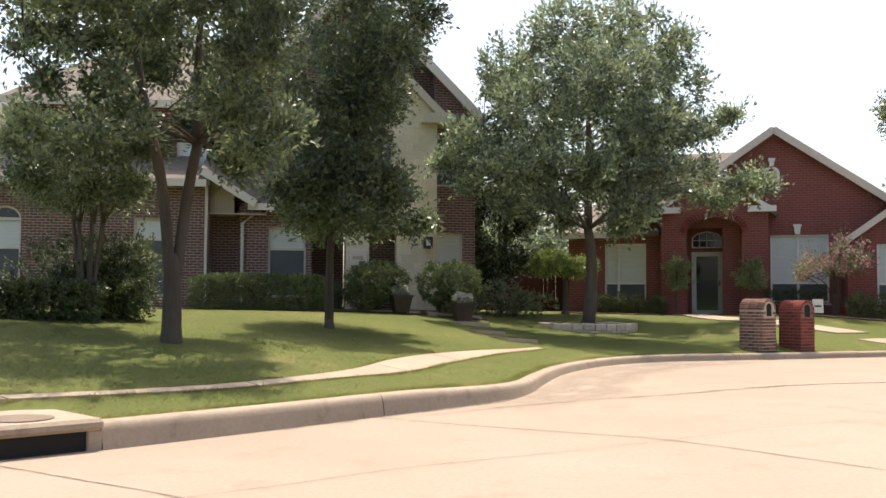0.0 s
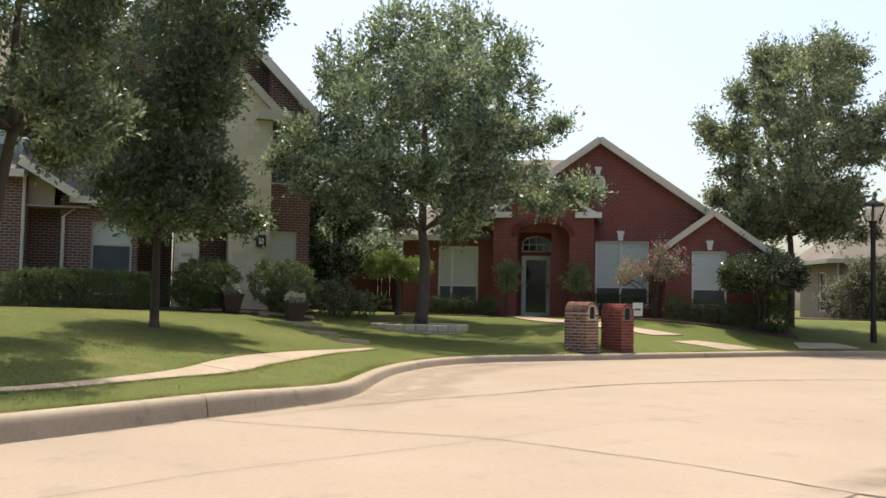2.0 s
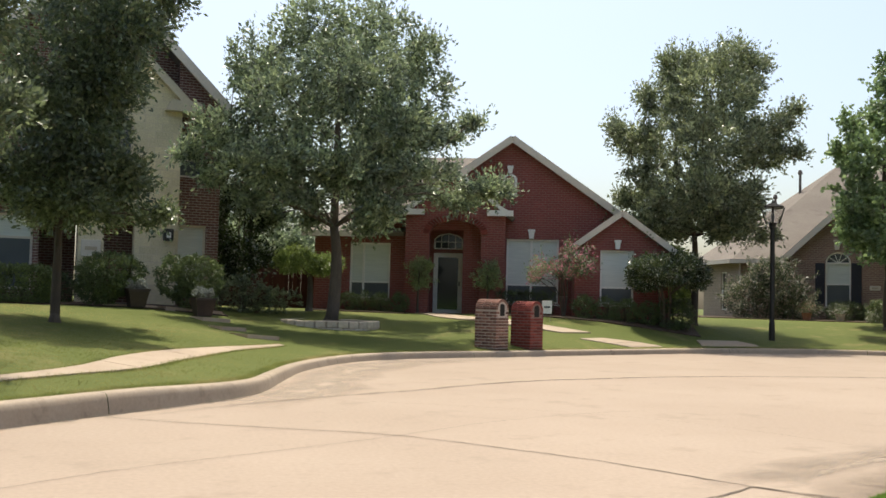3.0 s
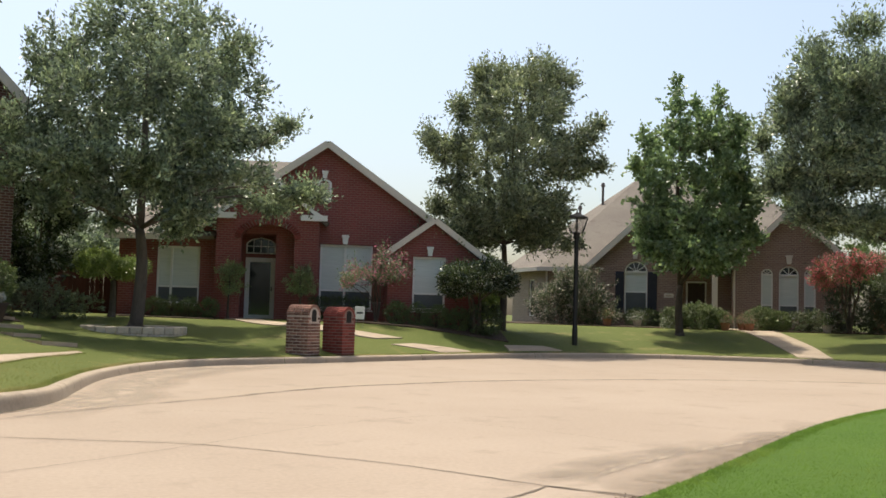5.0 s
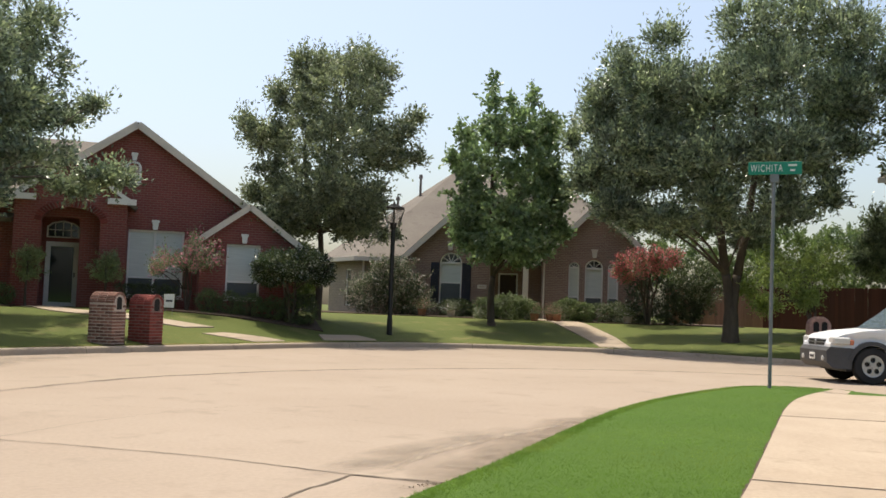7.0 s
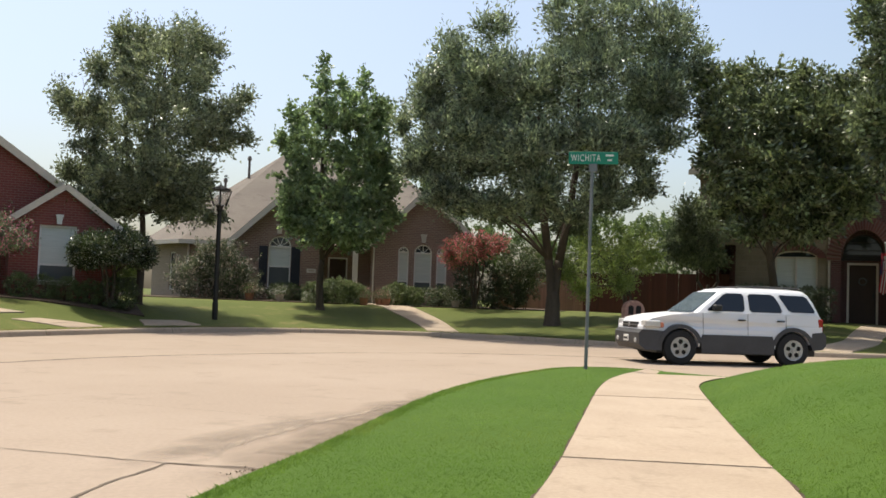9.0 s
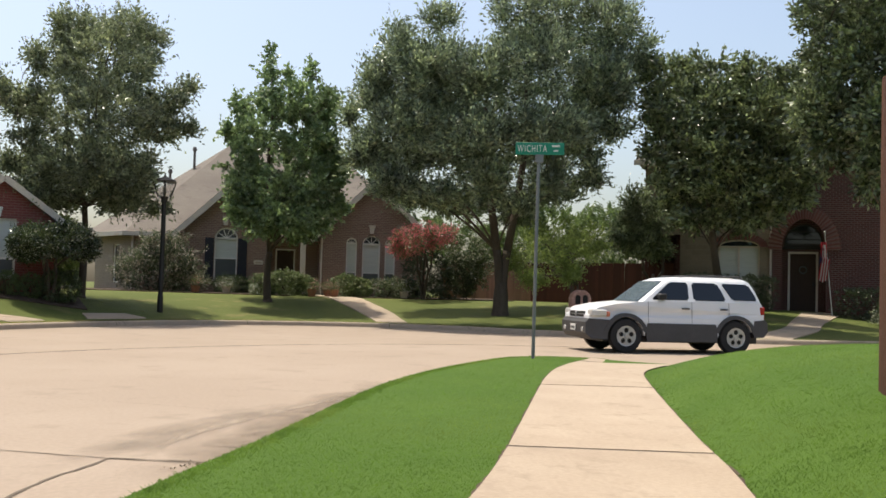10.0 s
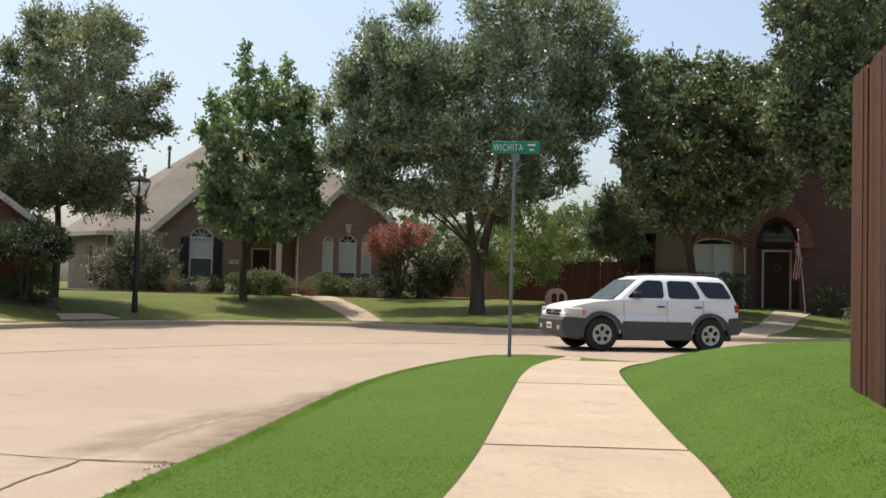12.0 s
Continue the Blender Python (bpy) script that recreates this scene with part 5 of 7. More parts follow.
# bare soil between the walk and the turf
for ln, side in ((WALK_NEAR_L, 1), (WALK_NEAR_R, -1)):
    ln = smooth_line(ln[(ln[:, 0] > 1) & (ln[:, 0] < 14.6)].tolist(), 0.1)
    nv = normals2(ln) * side
    wob = 0.012 * np.sin(np.arange(len(ln)) * 2.9)[:, None] + 0.012 * np.sin(np.arange(len(ln)) * 0.63)[:, None]
    a, b = ln - nv * 0.006, ln + nv * (0.014 + 0.6 * wob)
    soil = ribbon("soil_edge", a, b, lift(a, 0.012), lift(b, 0.012), 0.05, M_MULCH)
    tagged(soil, "dark bare soil along the sidewalk edge", "soil", kind="structure")
# far sidewalk on the left lawn
far_near = [(-16, -1.2), (-9, 4.9), (-3.95, 9.25), (-2.85, 10.2), (-2.1, 11.0), (-1.2, 12.25), (-0.6, 13.0), (-0.2, 13.85), (0.2, 15.5), (1.05, 18.5), (2.1, 20.9)]
far_far = [(-16.4, -0.8), (-9.2, 5.15), (-4.03, 9.44), (-2.95, 10.4), (-2.2, 11.25), (-1.27, 12.75), (-0.98, 13.5), (-0.7, 14.6), (-0.25, 16.1), (0.6, 18.4), (2.0, 21.1)]
path_slabs("sidewalk_far", far_near, far_far, np.linspace(0, 1, 12), M_WALK, "pale concrete sidewalk crossing the lawn", 0.02)
path_slabs("front_walk_red", [(7.2, 31.3), (7.5, 28.6), (8.5, 25.95), (9.97, 25.43)], [(8.0, 32.2), (8.2, 28.8), (8.9, 26.5), (11.0, 25.88)], [0, 0.4, 0.75, 1.0], M_WALK, "curving concrete front walk with steps", 0.03, 0.16)
path_slabs("front_walk_red_lower", [(10.27, 24.98), (11.07, 24.85), (12.05, 24.6)], [(11.1, 25.4), (12.2, 25.4), (13.4, 25.05)], [0, 0.45, 1.0], M_WALK, "concrete steps and landing at the curb", 0.02, 0.16)
path_slabs("front_walk_taupe", [(28.4, 33.0), (26.39, 28.99), (24.58, 25.67), (23.4, 23.7), (22.6, 22.6)], [(29.6, 32.4), (27.4, 28.31), (25.56, 25.12), (24.3, 23.3), (23.5, 22.1)], [0, 0.34, 0.58, 0.72, 0.86, 1.0], M_WALK, "concrete front walk stepping down the lawn", 0.03, 0.16)
path_slabs("front_walk_arch", [(35.9, 14.3), (32.5, 13.3), (30.0, 12.6), (26.83, 12.5)], [(36.9, 13.3), (33.0, 12.4), (30.6, 11.7), (27.6, 11.4)], [0, 0.33, 0.66, 1.0], M_WALK, "concrete front walk in the shade of trees", 0.03, 0.16)
path_slabs("curb_ramp", [(14.45, 26.3), (14.2, 25.3)], [(16.0, 26.7), (16.8, 25.8)], [0, 1.0], M_WALK, "pale concrete ramp pad at the curb", 0.03, 0.12)
flag = tagged(new("flagstone_path"), "uneven flagstone steps leading to the entry pots", "path", kind="structure")
for x0, y0, x1, y1, w in ((-0.5, 26.4, 0.9, 26.8, 0.9), (0.35, 24.7, 1.0, 25.0, 0.75), (0.75, 23.0, 1.3, 23.3, 0.6), (1.2, 21.9, 1.9, 22.3, 0.75), (-1.9, 26.3, -0.6, 26.4, 0.5)):
    d = np.array([x1 - x0, y1 - y0]) / math.hypot(x1 - x0, y1 - y0)
    nn = np.array([-d[1], d[0]]) * w / 2
    c = np.array([x0, y0])
    ln = np.array([c, [x1, y1]])
    ribbon("flagstone", ln - nn, ln + nn, [ground_z(*p) + 0.05 for p in ln], [ground_z(*p) + 0.05 for p in ln], 0.14, M_FLAGSTONE, flag)


def strip(name, points, width, material, z=0.004, wobble=0.0, parent=None, seed=1, label="", step=0.12):
    """A thin line of another stuff lying on the street."""
    rng = np.random.default_rng(seed)
    ln = smooth_line(points, step)
    nv = normals2(ln)
    jig = rng.normal(0, wobble, (len(ln), 1))
    wd = width / 2 * (1 + rng.uniform(-0.35, 0.35, (len(ln), 1)))
    cols = (-1.0, -0.55, 0.0, 0.55, 1.0)
    bm = bmesh.new()
    cover = bm.verts.layers.float.new("cover")
    rows = []
    for i, (p, q, k, w) in enumerate(zip(ln, nv, jig, wd)):
        end = min(1.0, 4.0 * min(i, len(ln) - 1 - i) / max(len(ln) - 1, 1))
        row = [bm.verts.new((*(p + q * (w * c + k)), z)) for c in cols]
        for v, c in zip(row, cols):
            v[cover] = end * (1 - abs(c)) ** 0.6
        rows.append(row)
    for r, t in zip(rows, rows[1:]):
        for k in range(len(cols) - 1):
            bm.faces.new((r[k], r[k + 1], t[k + 1], t[k]))
    return part(name, bm, material, parent, label)


for pts, w, seed in (([(-0.74, 11.05), (-0.13, 10.62), (0.92, 10.05), (2.06, 9.42), (2.9, 8.45), (3.4, 7.8), (4.02, 6.66), (4.4, 6.05)], 0.022, 2), ([(-6, 3.2), (-1.6, 6.67), (-0.34, 7.78), (1.03, 8.7), (2.06, 9.42)], 0.010, 3), ([(2.06, 9.42), (3.3, 10.4), (4.6, 11.1), (5.5, 11.35)], 0.009, 4), ([(-5.5, 9.4 - 0.2), (-3.27, 7.78), (-2.34, 7.16), (-1.64, 6.67), (-0.4, 5.5)], 0.014, 5), ([(1.5, 4.6), (3.3, 6.17), (3.63, 6.38), (4.02, 6.66)], 0.03, 6), ([(2.27, 12.5), (3.94, 11.6), (5.3, 10.4), (6.0, 9.1), (6.36, 8.0)], 0.008, 7), ([(9.5, 17.0), (12.0, 13.6), (13.8, 11.3)], 0.010, 8), ([(4.02, 6.66), (4.29, 6.31), (4.45, 6.1)], 0.035, 9)):
    strip("slab_joint", pts, w * 0.8, M_TAR, 0.0042 + 0.0002 * seed, 0.005, road, seed)
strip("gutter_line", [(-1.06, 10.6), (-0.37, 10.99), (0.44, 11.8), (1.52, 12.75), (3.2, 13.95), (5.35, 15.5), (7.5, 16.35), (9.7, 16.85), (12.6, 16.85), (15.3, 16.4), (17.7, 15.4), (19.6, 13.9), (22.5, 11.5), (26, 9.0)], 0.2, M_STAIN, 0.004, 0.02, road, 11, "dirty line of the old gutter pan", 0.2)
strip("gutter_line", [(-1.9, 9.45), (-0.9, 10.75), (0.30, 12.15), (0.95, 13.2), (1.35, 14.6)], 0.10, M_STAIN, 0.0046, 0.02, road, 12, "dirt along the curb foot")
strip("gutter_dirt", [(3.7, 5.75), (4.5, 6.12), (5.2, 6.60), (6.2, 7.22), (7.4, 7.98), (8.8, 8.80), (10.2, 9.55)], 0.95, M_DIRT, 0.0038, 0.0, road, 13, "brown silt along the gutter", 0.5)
strip("gutter_dirt", [(3.6, 6.75), (4.4, 7.05), (5.2, 7.50), (6.2, 8.00), (7.2, 8.45)], 0.55, M_SILT, 0.0034, 0.0, road, 16, "faint silt beside the gutter pan", 0.5)
strip("gutter_edge", [(4.15, 6.52), (5.0, 7.17), (5.8, 7.62), (6.64, 8.0), (7.5, 8.35), (8.3, 8.7)], 0.13, M_PALE_EDGE, 0.0052, 0.008, road, 14, "pale worn edge of the gutter pan", 0.1)
# leaf litter caught at the joint by the grass
rng = np.random.default_rng(77)
litter = np.column_stack([np.array([4.36, 6.05]) + rng.normal(0, 1, (70, 2)) * np.array([0.12, 0.03]), rng.uniform(0.007, 0.014, 70)])
tagged(link_mesh("leaf_litter", leaf_mesh("leaf_litter", litter, rng.normal(0, 1, (70, 3)) * np.array([1, 1, 0.1]), 0.022, rng=rng), M_BARK_PALE), "dry brown leaf litter caught in the gutter", "leaf litter", kind="stuff")

strip("worn_patch", [(0.55, 11.9), (1.3, 12.9), (1.95, 14.4), (2.5, 16.4), (3.4, 18.6), (4.7, 20.2), (7.0, 21.5)], 1.3, M_PALE_EDGE, 0.0036, 0.0, road, 15, "pale worn concrete beside the curb", 1.0)

# storm drain inlet with its lid
a, b = np.array([-2.79, 8.61]), np.array([-5.44, 5.97])
d = (b - a) / np.hypot(*(b - a))
drain = empty("storm_drain", Matrix.Translation((a[0], a[1], 0)) @ Matrix.Rotation(math.atan2(d[1], d[0]), 4, "Z"), "concrete storm drain inlet with an iron lid in the curb", "storm drain")
part("drain_top", box(0, 3.7, -1.05, 0.03, 0.165, 0.265, 0.03), M_CURB, drain)
part("drain_end", box(0, 0.13, -0.3, 0.0, -0.1, 0.166, 0.01), M_CURB, drain)
part("drain_end", box(3.4, 3.7, -0.3, 0.0, -0.1, 0.166, 0.01), M_CURB, drain)
# no hollow here: a near-black block paints the shade inside the inlet
part("drain_throat", box(0.13, 3.4, -0.5, -0.035, -0.1, 0.164), M_DARK, drain, "solid near-black block for the shade in the drain opening")
part("drain_lid", tube([(0.55, -0.36, 0.25), (0.55, -0.36, 0.274), (0.55, -0.36, 0.2745)], [0.27, 0.27, 0.24], 28), M_CAST, drain, "rusty round iron lid")
# ---- trees ----
def place_tree(name, bearing, dist, *a, **k):
    p = polar(bearing, dist)
    return tree(name, p.x, p.y, *a, **k)


def sized(k, lobes):
    return [tuple(v * k for v in l) for l in lobes]


place_tree("oak_tree", -14.9, 14.8, None, 0.095, 2.9, "tall dark-leaved oak with a forked trunk on the lawn", M_OAK, M_BARK, 1120, 9, 0.095, 11, stems=2, splay=0.42, up=0.15, twig=0.40, thin=0.5, face=[(-1.92, 4.61, 0.85, 0.42), (-0.88, 4.61, 0.72, 0.47), (0.11, 4.69, 0.89, 0.55), (1.07, 4.69, 0.85, 0.68), (-0.34, 4.21, 0.55, 0.34), (0.92, 3.85, 0.76, 0.51), (0.69, 3.18, 0.64, 0.42), (-2.04, 3.85, 0.36, 0.2), (-1.31, 3.86, 0.34, 0.2), (-0.78, 3.54, 0.34, 0.22), (-1.65, 5.42, 1.27, 0.68), (-0.14, 5.74, 1.53, 0.76), (1.3, 5.72, 1.02, 0.68), (0.94, 2.74, 0.51, 0.34), (0.26, 3.4, 0.38, 0.34), (1.42, 3.05, 0.47, 0.47), (-1.06, 2.78, 0.59, 0.27), (-1.69, 2.91, 0.51, 0.27), (-0.43, 2.96, 0.38, 0.25)])
place_tree("oak_tree", -6.41, 20.2, None, 0.08, 2.0, "dark-leaved oak with a low skirt of branches on the lawn", M_OAK_DARK, M_BARK, 1250, 9, 0.105, 12, twig=0.42, up=0.0, shoots=0.03, face=[(0.17, 2.26, 1.27, 0.52), (-0.45, 2.76, 0.93, 0.64), (0.9, 2.73, 0.87, 0.64), (0.15, 3.68, 1.21, 0.81), (0.65, 4.56, 1.04, 0.69), (-0.37, 4.7, 0.98, 0.81), (0.87, 5.43, 0.98, 0.69), (1.78, 6.22, 0.64, 0.52), (0.12, 6.1, 1.16, 0.81), (1.25, 7.08, 1.16, 0.69), (0.1, 7.72, 1.39, 0.81), (1.82, 2.14, 0.37, 0.19)])
place_tree("shade_tree", 8.25, 27.3, None, 0.15, 2.6, "broad shade tree in a round stone planter", M_OAK2, M_BARK_GREY, 1650, 9, 0.125, 13, twig=0.50, up=0.4, inner=0.3, face=[(-0.58, 7.79, 1.25, 0.86), (0.97, 7.86, 1.17, 0.86), (-1.8, 7.12, 1.09, 0.94), (-2.55, 6.46, 0.63, 1.02), (2.24, 7.12, 0.78, 0.94), (2.58, 6.02, 0.63, 0.86), (0.38, 6.42, 1.72, 1.25), (-1.14, 5.58, 1.56, 1.09), (1.66, 5.05, 1.41, 0.94), (-2.81, 4.9, 1.09, 0.78), (-3.7, 4.33, 0.66, 0.59), (-1.71, 4.01, 1.41, 0.7), (0.29, 3.91, 1.41, 0.78), (2.31, 3.9, 1.25, 0.55), (3.96, 3.63, 0.94, 0.34), (3.61, 5.43, 0.63, 0.31), (1.17, 2.93, 0.94, 0.53), (-0.76, 3.08, 0.78, 0.5), (-2.06, 3.04, 0.66, 0.47), (-3.22, 3.65, 0.63, 0.47)])
place_tree("oak_tree", 28.65, 34.2, None, 0.11, 3.0, "single-stemmed oak on the lawn", M_OAK3, M_BARK, 1550, 9, 0.125, 14, twig=0.48, up=0.4, thin=0.25, inner=0.28, face=[(0.76, 8.72, 1.47, 0.69), (-0.66, 8.37, 0.78, 0.88), (0.46, 7.35, 1.96, 1.08), (1.89, 8.26, 0.69, 0.78), (-1.49, 7.35, 0.59, 0.69), (0.18, 5.82, 2.35, 1.18), (-1.95, 6.19, 1.18, 0.55), (-2.65, 6.5, 0.49, 0.35), (2.35, 6.38, 0.98, 0.59), (3.07, 7.03, 0.49, 0.27), (2.75, 5.65, 0.88, 0.49), (-1.89, 4.91, 0.98, 0.59), (-2.19, 4.15, 0.69, 0.49), (0.26, 4.13, 2.15, 0.98), (1.52, 4.22, 0.98, 0.78), (-1.29, 3.29, 1.57, 0.59), (1.2, 3.26, 1.18, 0.59), (-2.32, 3.23, 0.78, 0.49), (2.5, 3.05, 0.49, 0.29)])
place_tree("sweetgum_tree", 38.6, 37.9, None, 0.13, 1.9, "young bright green pyramidal tree on the lawn", M_MAPLE, M_BARK, 800, 8, 0.15, 15, twig=0.42, up=0.25, aspect=0.75, shoots=0.03, face=[(-0.19, 8.93, 0.3, 0.76), (0.58, 8.54, 0.48, 0.54), (1.43, 8.7, 0.48, 0.61), (-0.25, 7.73, 0.76, 0.87), (0.84, 7.36, 0.98, 0.98), (1.91, 7.42, 0.61, 0.98), (-1.28, 7.02, 0.54, 0.76), (-1.67, 6.25, 0.35, 0.48), (-0.39, 5.99, 1.3, 0.98), (1.33, 5.87, 1.3, 1.09), (-0.97, 4.67, 1.09, 0.76), (0.75, 4.33, 1.74, 0.98), (2.23, 4.83, 0.76, 0.98), (-1.14, 3.81, 0.87, 0.48), (0.59, 3.03, 1.95, 0.76), (2.5, 3.54, 0.76, 0.65), (-1.12, 3.17, 0.76, 0.43)])
place_tree("live_oak_tree", 51.85, 35.0, None, 0.19, 2.3, "large spreading live oak with rising branches", M_OAK2, M_BARK, 2900, 9, 0.155, 16, twig=0.62, up=0.9, aspect=0.36, shoots=0.14, inner=0.42, stems=2, splay=0.25, face=[(-2.23, 9.89, 0.9, 0.8), (-3.61, 8.87, 1.0, 1.2), (-4.37, 7.64, 1.0, 1.2), (-2.37, 8.07, 1.6, 1.4), (0.35, 10.11, 1.2, 1.2), (1.72, 10.32, 1.4, 1.0), (3.3, 9.73, 1.4, 1.2), (4.48, 8.75, 0.76, 1.2), (1.18, 8.51, 1.8, 1.4), (3.15, 7.74, 1.5, 1.2), (-0.77, 7.89, 1.2, 1.2), (-3.11, 6.24, 1.6, 1.2), (-1.1, 5.88, 1.8, 1.2), (1.45, 6.13, 1.9, 1.1), (3.48, 6.26, 0.9, 0.8), (-4.5, 5.61, 1.2, 1.0), (-3.65, 4.42, 1.2, 0.8), (-2.04, 4.06, 1.4, 0.56), (-0.47, 4.49, 1.1, 0.8), (1.49, 4.54, 1.1, 0.72), (2.84, 4.77, 0.8, 0.72), (0.54, 3.73, 1.0, 0.44), (-5.36, 6.91, 0.4, 0.8)])
place_tree("oak_tree", 63.9, 35.0, None, 0.17, 1.3, "dense dark multi-stemmed tree before a house", M_MAGNOLIA, M_BARK, 1500, 8, 0.18, 17, twig=0.45, up=0.25, aspect=0.45, shoots=0.0, face=[(-1.74, 8.11, 1.1, 0.76), (-0.32, 8.26, 1.2, 0.6), (1.16, 8.02, 1.2, 0.7), (2.34, 7.7, 0.9, 0.8), (-2.1, 7.03, 0.8, 1.0), (-0.68, 6.81, 1.6, 1.1), (1.18, 6.58, 1.5, 1.1), (2.53, 6.36, 1.0, 1.2), (-1.88, 5.46, 0.9, 0.9), (-0.28, 5.25, 1.8, 1.1), (1.56, 5.04, 1.5, 1.0), (2.72, 4.94, 1.0, 0.9), (-1.39, 4.18, 1.1, 0.8), (0.48, 4.09, 1.6, 0.8), (2.02, 4.09, 1.1, 0.68), (-0.81, 3.27, 1.0, 0.4), (1.04, 3.33, 1.0, 0.4)])
place_tree("oak_tree", 73.0, 30.0, None, 0.22, 2.2, "tall dense dark tree beyond the board fence", M_MAGNOLIA, M_BARK, 1300, 8, 0.16, 18, twig=0.45, up=0.1, shoots=0.02, inner=0.3, face=[(-1.68, 9.21, 1.37, 1.03), (-0.36, 9.25, 1.55, 1.2), (-1.96, 8.1, 1.03, 0.86), (-0.78, 7.7, 1.37, 1.2), (-1.35, 6.46, 1.03, 1.03), (-0.34, 5.94, 1.2, 1.37), (-0.76, 4.69, 0.69, 0.69), (-1.24, 10.62, 1.89, 1.2), (0.49, 9.96, 1.72, 1.55), (0.78, 7.28, 1.37, 1.55), (-1.87, 5.68, 0.77, 0.77), (-2.18, 6.66, 0.86, 1.03)])
# smaller ornamental trees
place_tree("crape_myrtle_tree", -19.34, 17.4, None, 0.042, 1.6, "multi-stemmed crape myrtle with smooth stems", M_OAK, M_BARK_GREY, 420, 8, 0.075, 21, twig=0.30, up=0.2, stems=7, splay=0.30, face=[(-0.08, 2.1, 0.95, 0.42), (-0.85, 2.25, 0.5, 0.4), (0.62, 2.18, 0.45, 0.38), (-0.69, 2.76, 0.7, 0.42), (0.16, 3.18, 0.85, 0.45), (-1.2, 2.96, 0.5, 0.4)])
place_tree("crape_myrtle_tree", 3.34, 30.5, None, 0.05, 1.2, "slender dark-leaved ornamental tree beside the fence", M_GLINT, M_BARK, 380, 8, 0.11, 22, twig=0.36, stems=3, splay=0.2, face=[(-0.63, 3.25, 0.87, 0.7), (0.4, 2.78, 0.73, 0.63), (-1.11, 2.55, 0.61, 0.52), (0.1, 1.65, 0.84, 0.63), (0.63, 3.64, 0.66, 0.56), (-0.39, 1.21, 0.61, 0.61), (-0.75, 1.88, 0.7, 0.63)])
place_tree("pruned_tree", 6.98, 30.6, None, 0.09, 1.1, "small tree clipped to a yellow-green dome", M_LIME, M_BARK_GREY, 340, 8, 0.07, 23, twig=0.16, shoots=0.0, face=[(-0.48, 1.6, 0.7, 0.46), (0.38, 1.48, 0.7, 0.35)])
place_tree("crape_myrtle_tree", 21.43, 31.0, None, 0.028, 0.7, "crape myrtle with pink blossom before the windows", M_PINK, M_BARK, 115, 8, 0.075, 24, twig=0.30, up=0.4, stems=5, splay=0.16, face=[(-0.63, 1.62, 0.62, 0.44), (0.39, 2.02, 0.62, 0.44), (-0.12, 1.49, 0.89, 0.39), (-0.94, 1.27, 0.44, 0.27), (0.76, 1.65, 0.36, 0.36)])
place_tree("small_tree", 55.98, 36.5, None, 0.05, 0.9, "small airy light-green tree before a fence", M_LIME, M_BARK_GREY, 230, 8, 0.10, 25, twig=0.42, up=0.3, stems=3, splay=0.2, face=[(-1.02, 2.41, 1.25, 0.88), (-2.22, 1.76, 0.79, 0.63), (0.38, 2.49, 1.0, 0.79), (-0.29, 1.52, 0.79, 0.59), (-1.49, 1.21, 0.63, 0.5)])
place_tree("crape_myrtle_tree", 47.4, 41.0, None, 0.05, 1.3, "crape myrtle covered in rust-red blossom", M_RUST, M_BARK, 230, 8, 0.10, 26, twig=0.34, stems=5, splay=0.35, face=[(-0.3, 2.53, 1.13, 0.66), (0.62, 2.79, 0.85, 0.52), (-0.99, 2.22, 0.66, 0.56)])
place_tree("ligustrum_tree", 27.1, 30.9, None, 0.06, 0.8, "round clipped evergreen on a bare stem", M_GLINT, M_BARK, 680, 8, 0.075, 27, twig=0.18, shoots=0.0, stems=3, splay=0.2, face=[(-0.34, 1.76, 0.85, 0.57), (0.48, 1.86, 0.8, 0.57), (-0.66, 1.59, 0.53, 0.46), (0.96, 1.61, 0.39, 0.42)])
place_tree("small_tree", 60.4, 38.5, None, 0.07, 1.4, "dark-leaved tree against the board fence", M_OAK, M_BARK, 320, 8, 0.12, 28, twig=0.4, stems=2, face=[(-0.72, 3.83, 0.84, 0.89), (0.16, 3.42, 0.8, 0.89), (-1.1, 2.76, 0.84, 0.89), (-0.06, 2.25, 0.89, 0.53)])
place_tree("background_tree", 43.0, 62.0, [(0, 0, 6.5, 2.6, 2.5, 2.6), (-2.4, 0, 5.4, 2.2, 2.0, 2.0), (2.6, 0, 6.0, 2.4, 2.2, 2.4)], 0.25, 2.5, "light green tree rising behind the roofs", M_LIGHTGREEN, M_BARK, 700, 30, 0.2, 29)
for b, d, k, s in ((25.0, 58, 0.8, 31), (60.5, 60, 1.0, 32), (55.0, 62, 0.95, 33), (50.0, 64, 1.0, 34), (4.5, 54, 0.75, 35), (66.0, 66, 1.25, 36)):
    place_tree("background_tree", b, d, sized(k, [(0, 0, 4.6, 2.6, 2.5, 2.2), (-2.2, 0, 3.8, 2.0, 2.0, 1.7), (2.3, 0, 3.9, 2.1, 2.0, 1.8), (0.3, 0, 2.4, 2.8, 2.4, 1.3)]), 0.22, 2.0, "dark tree standing behind the back fences", M_LIGHTGREEN if s in (32, 33, 34) else M_OAK2 if s % 2 else M_OAK, M_BARK, 480, 28, 0.21, s)
# ---- shrubs, hedges and beds ----
def at_house(bearing, dist, u, v):
    b = radians(bearing)
    return (dist + v) * math.sin(b) + u * math.cos(b), (dist + v) * math.cos(b) - u * math.sin(b)


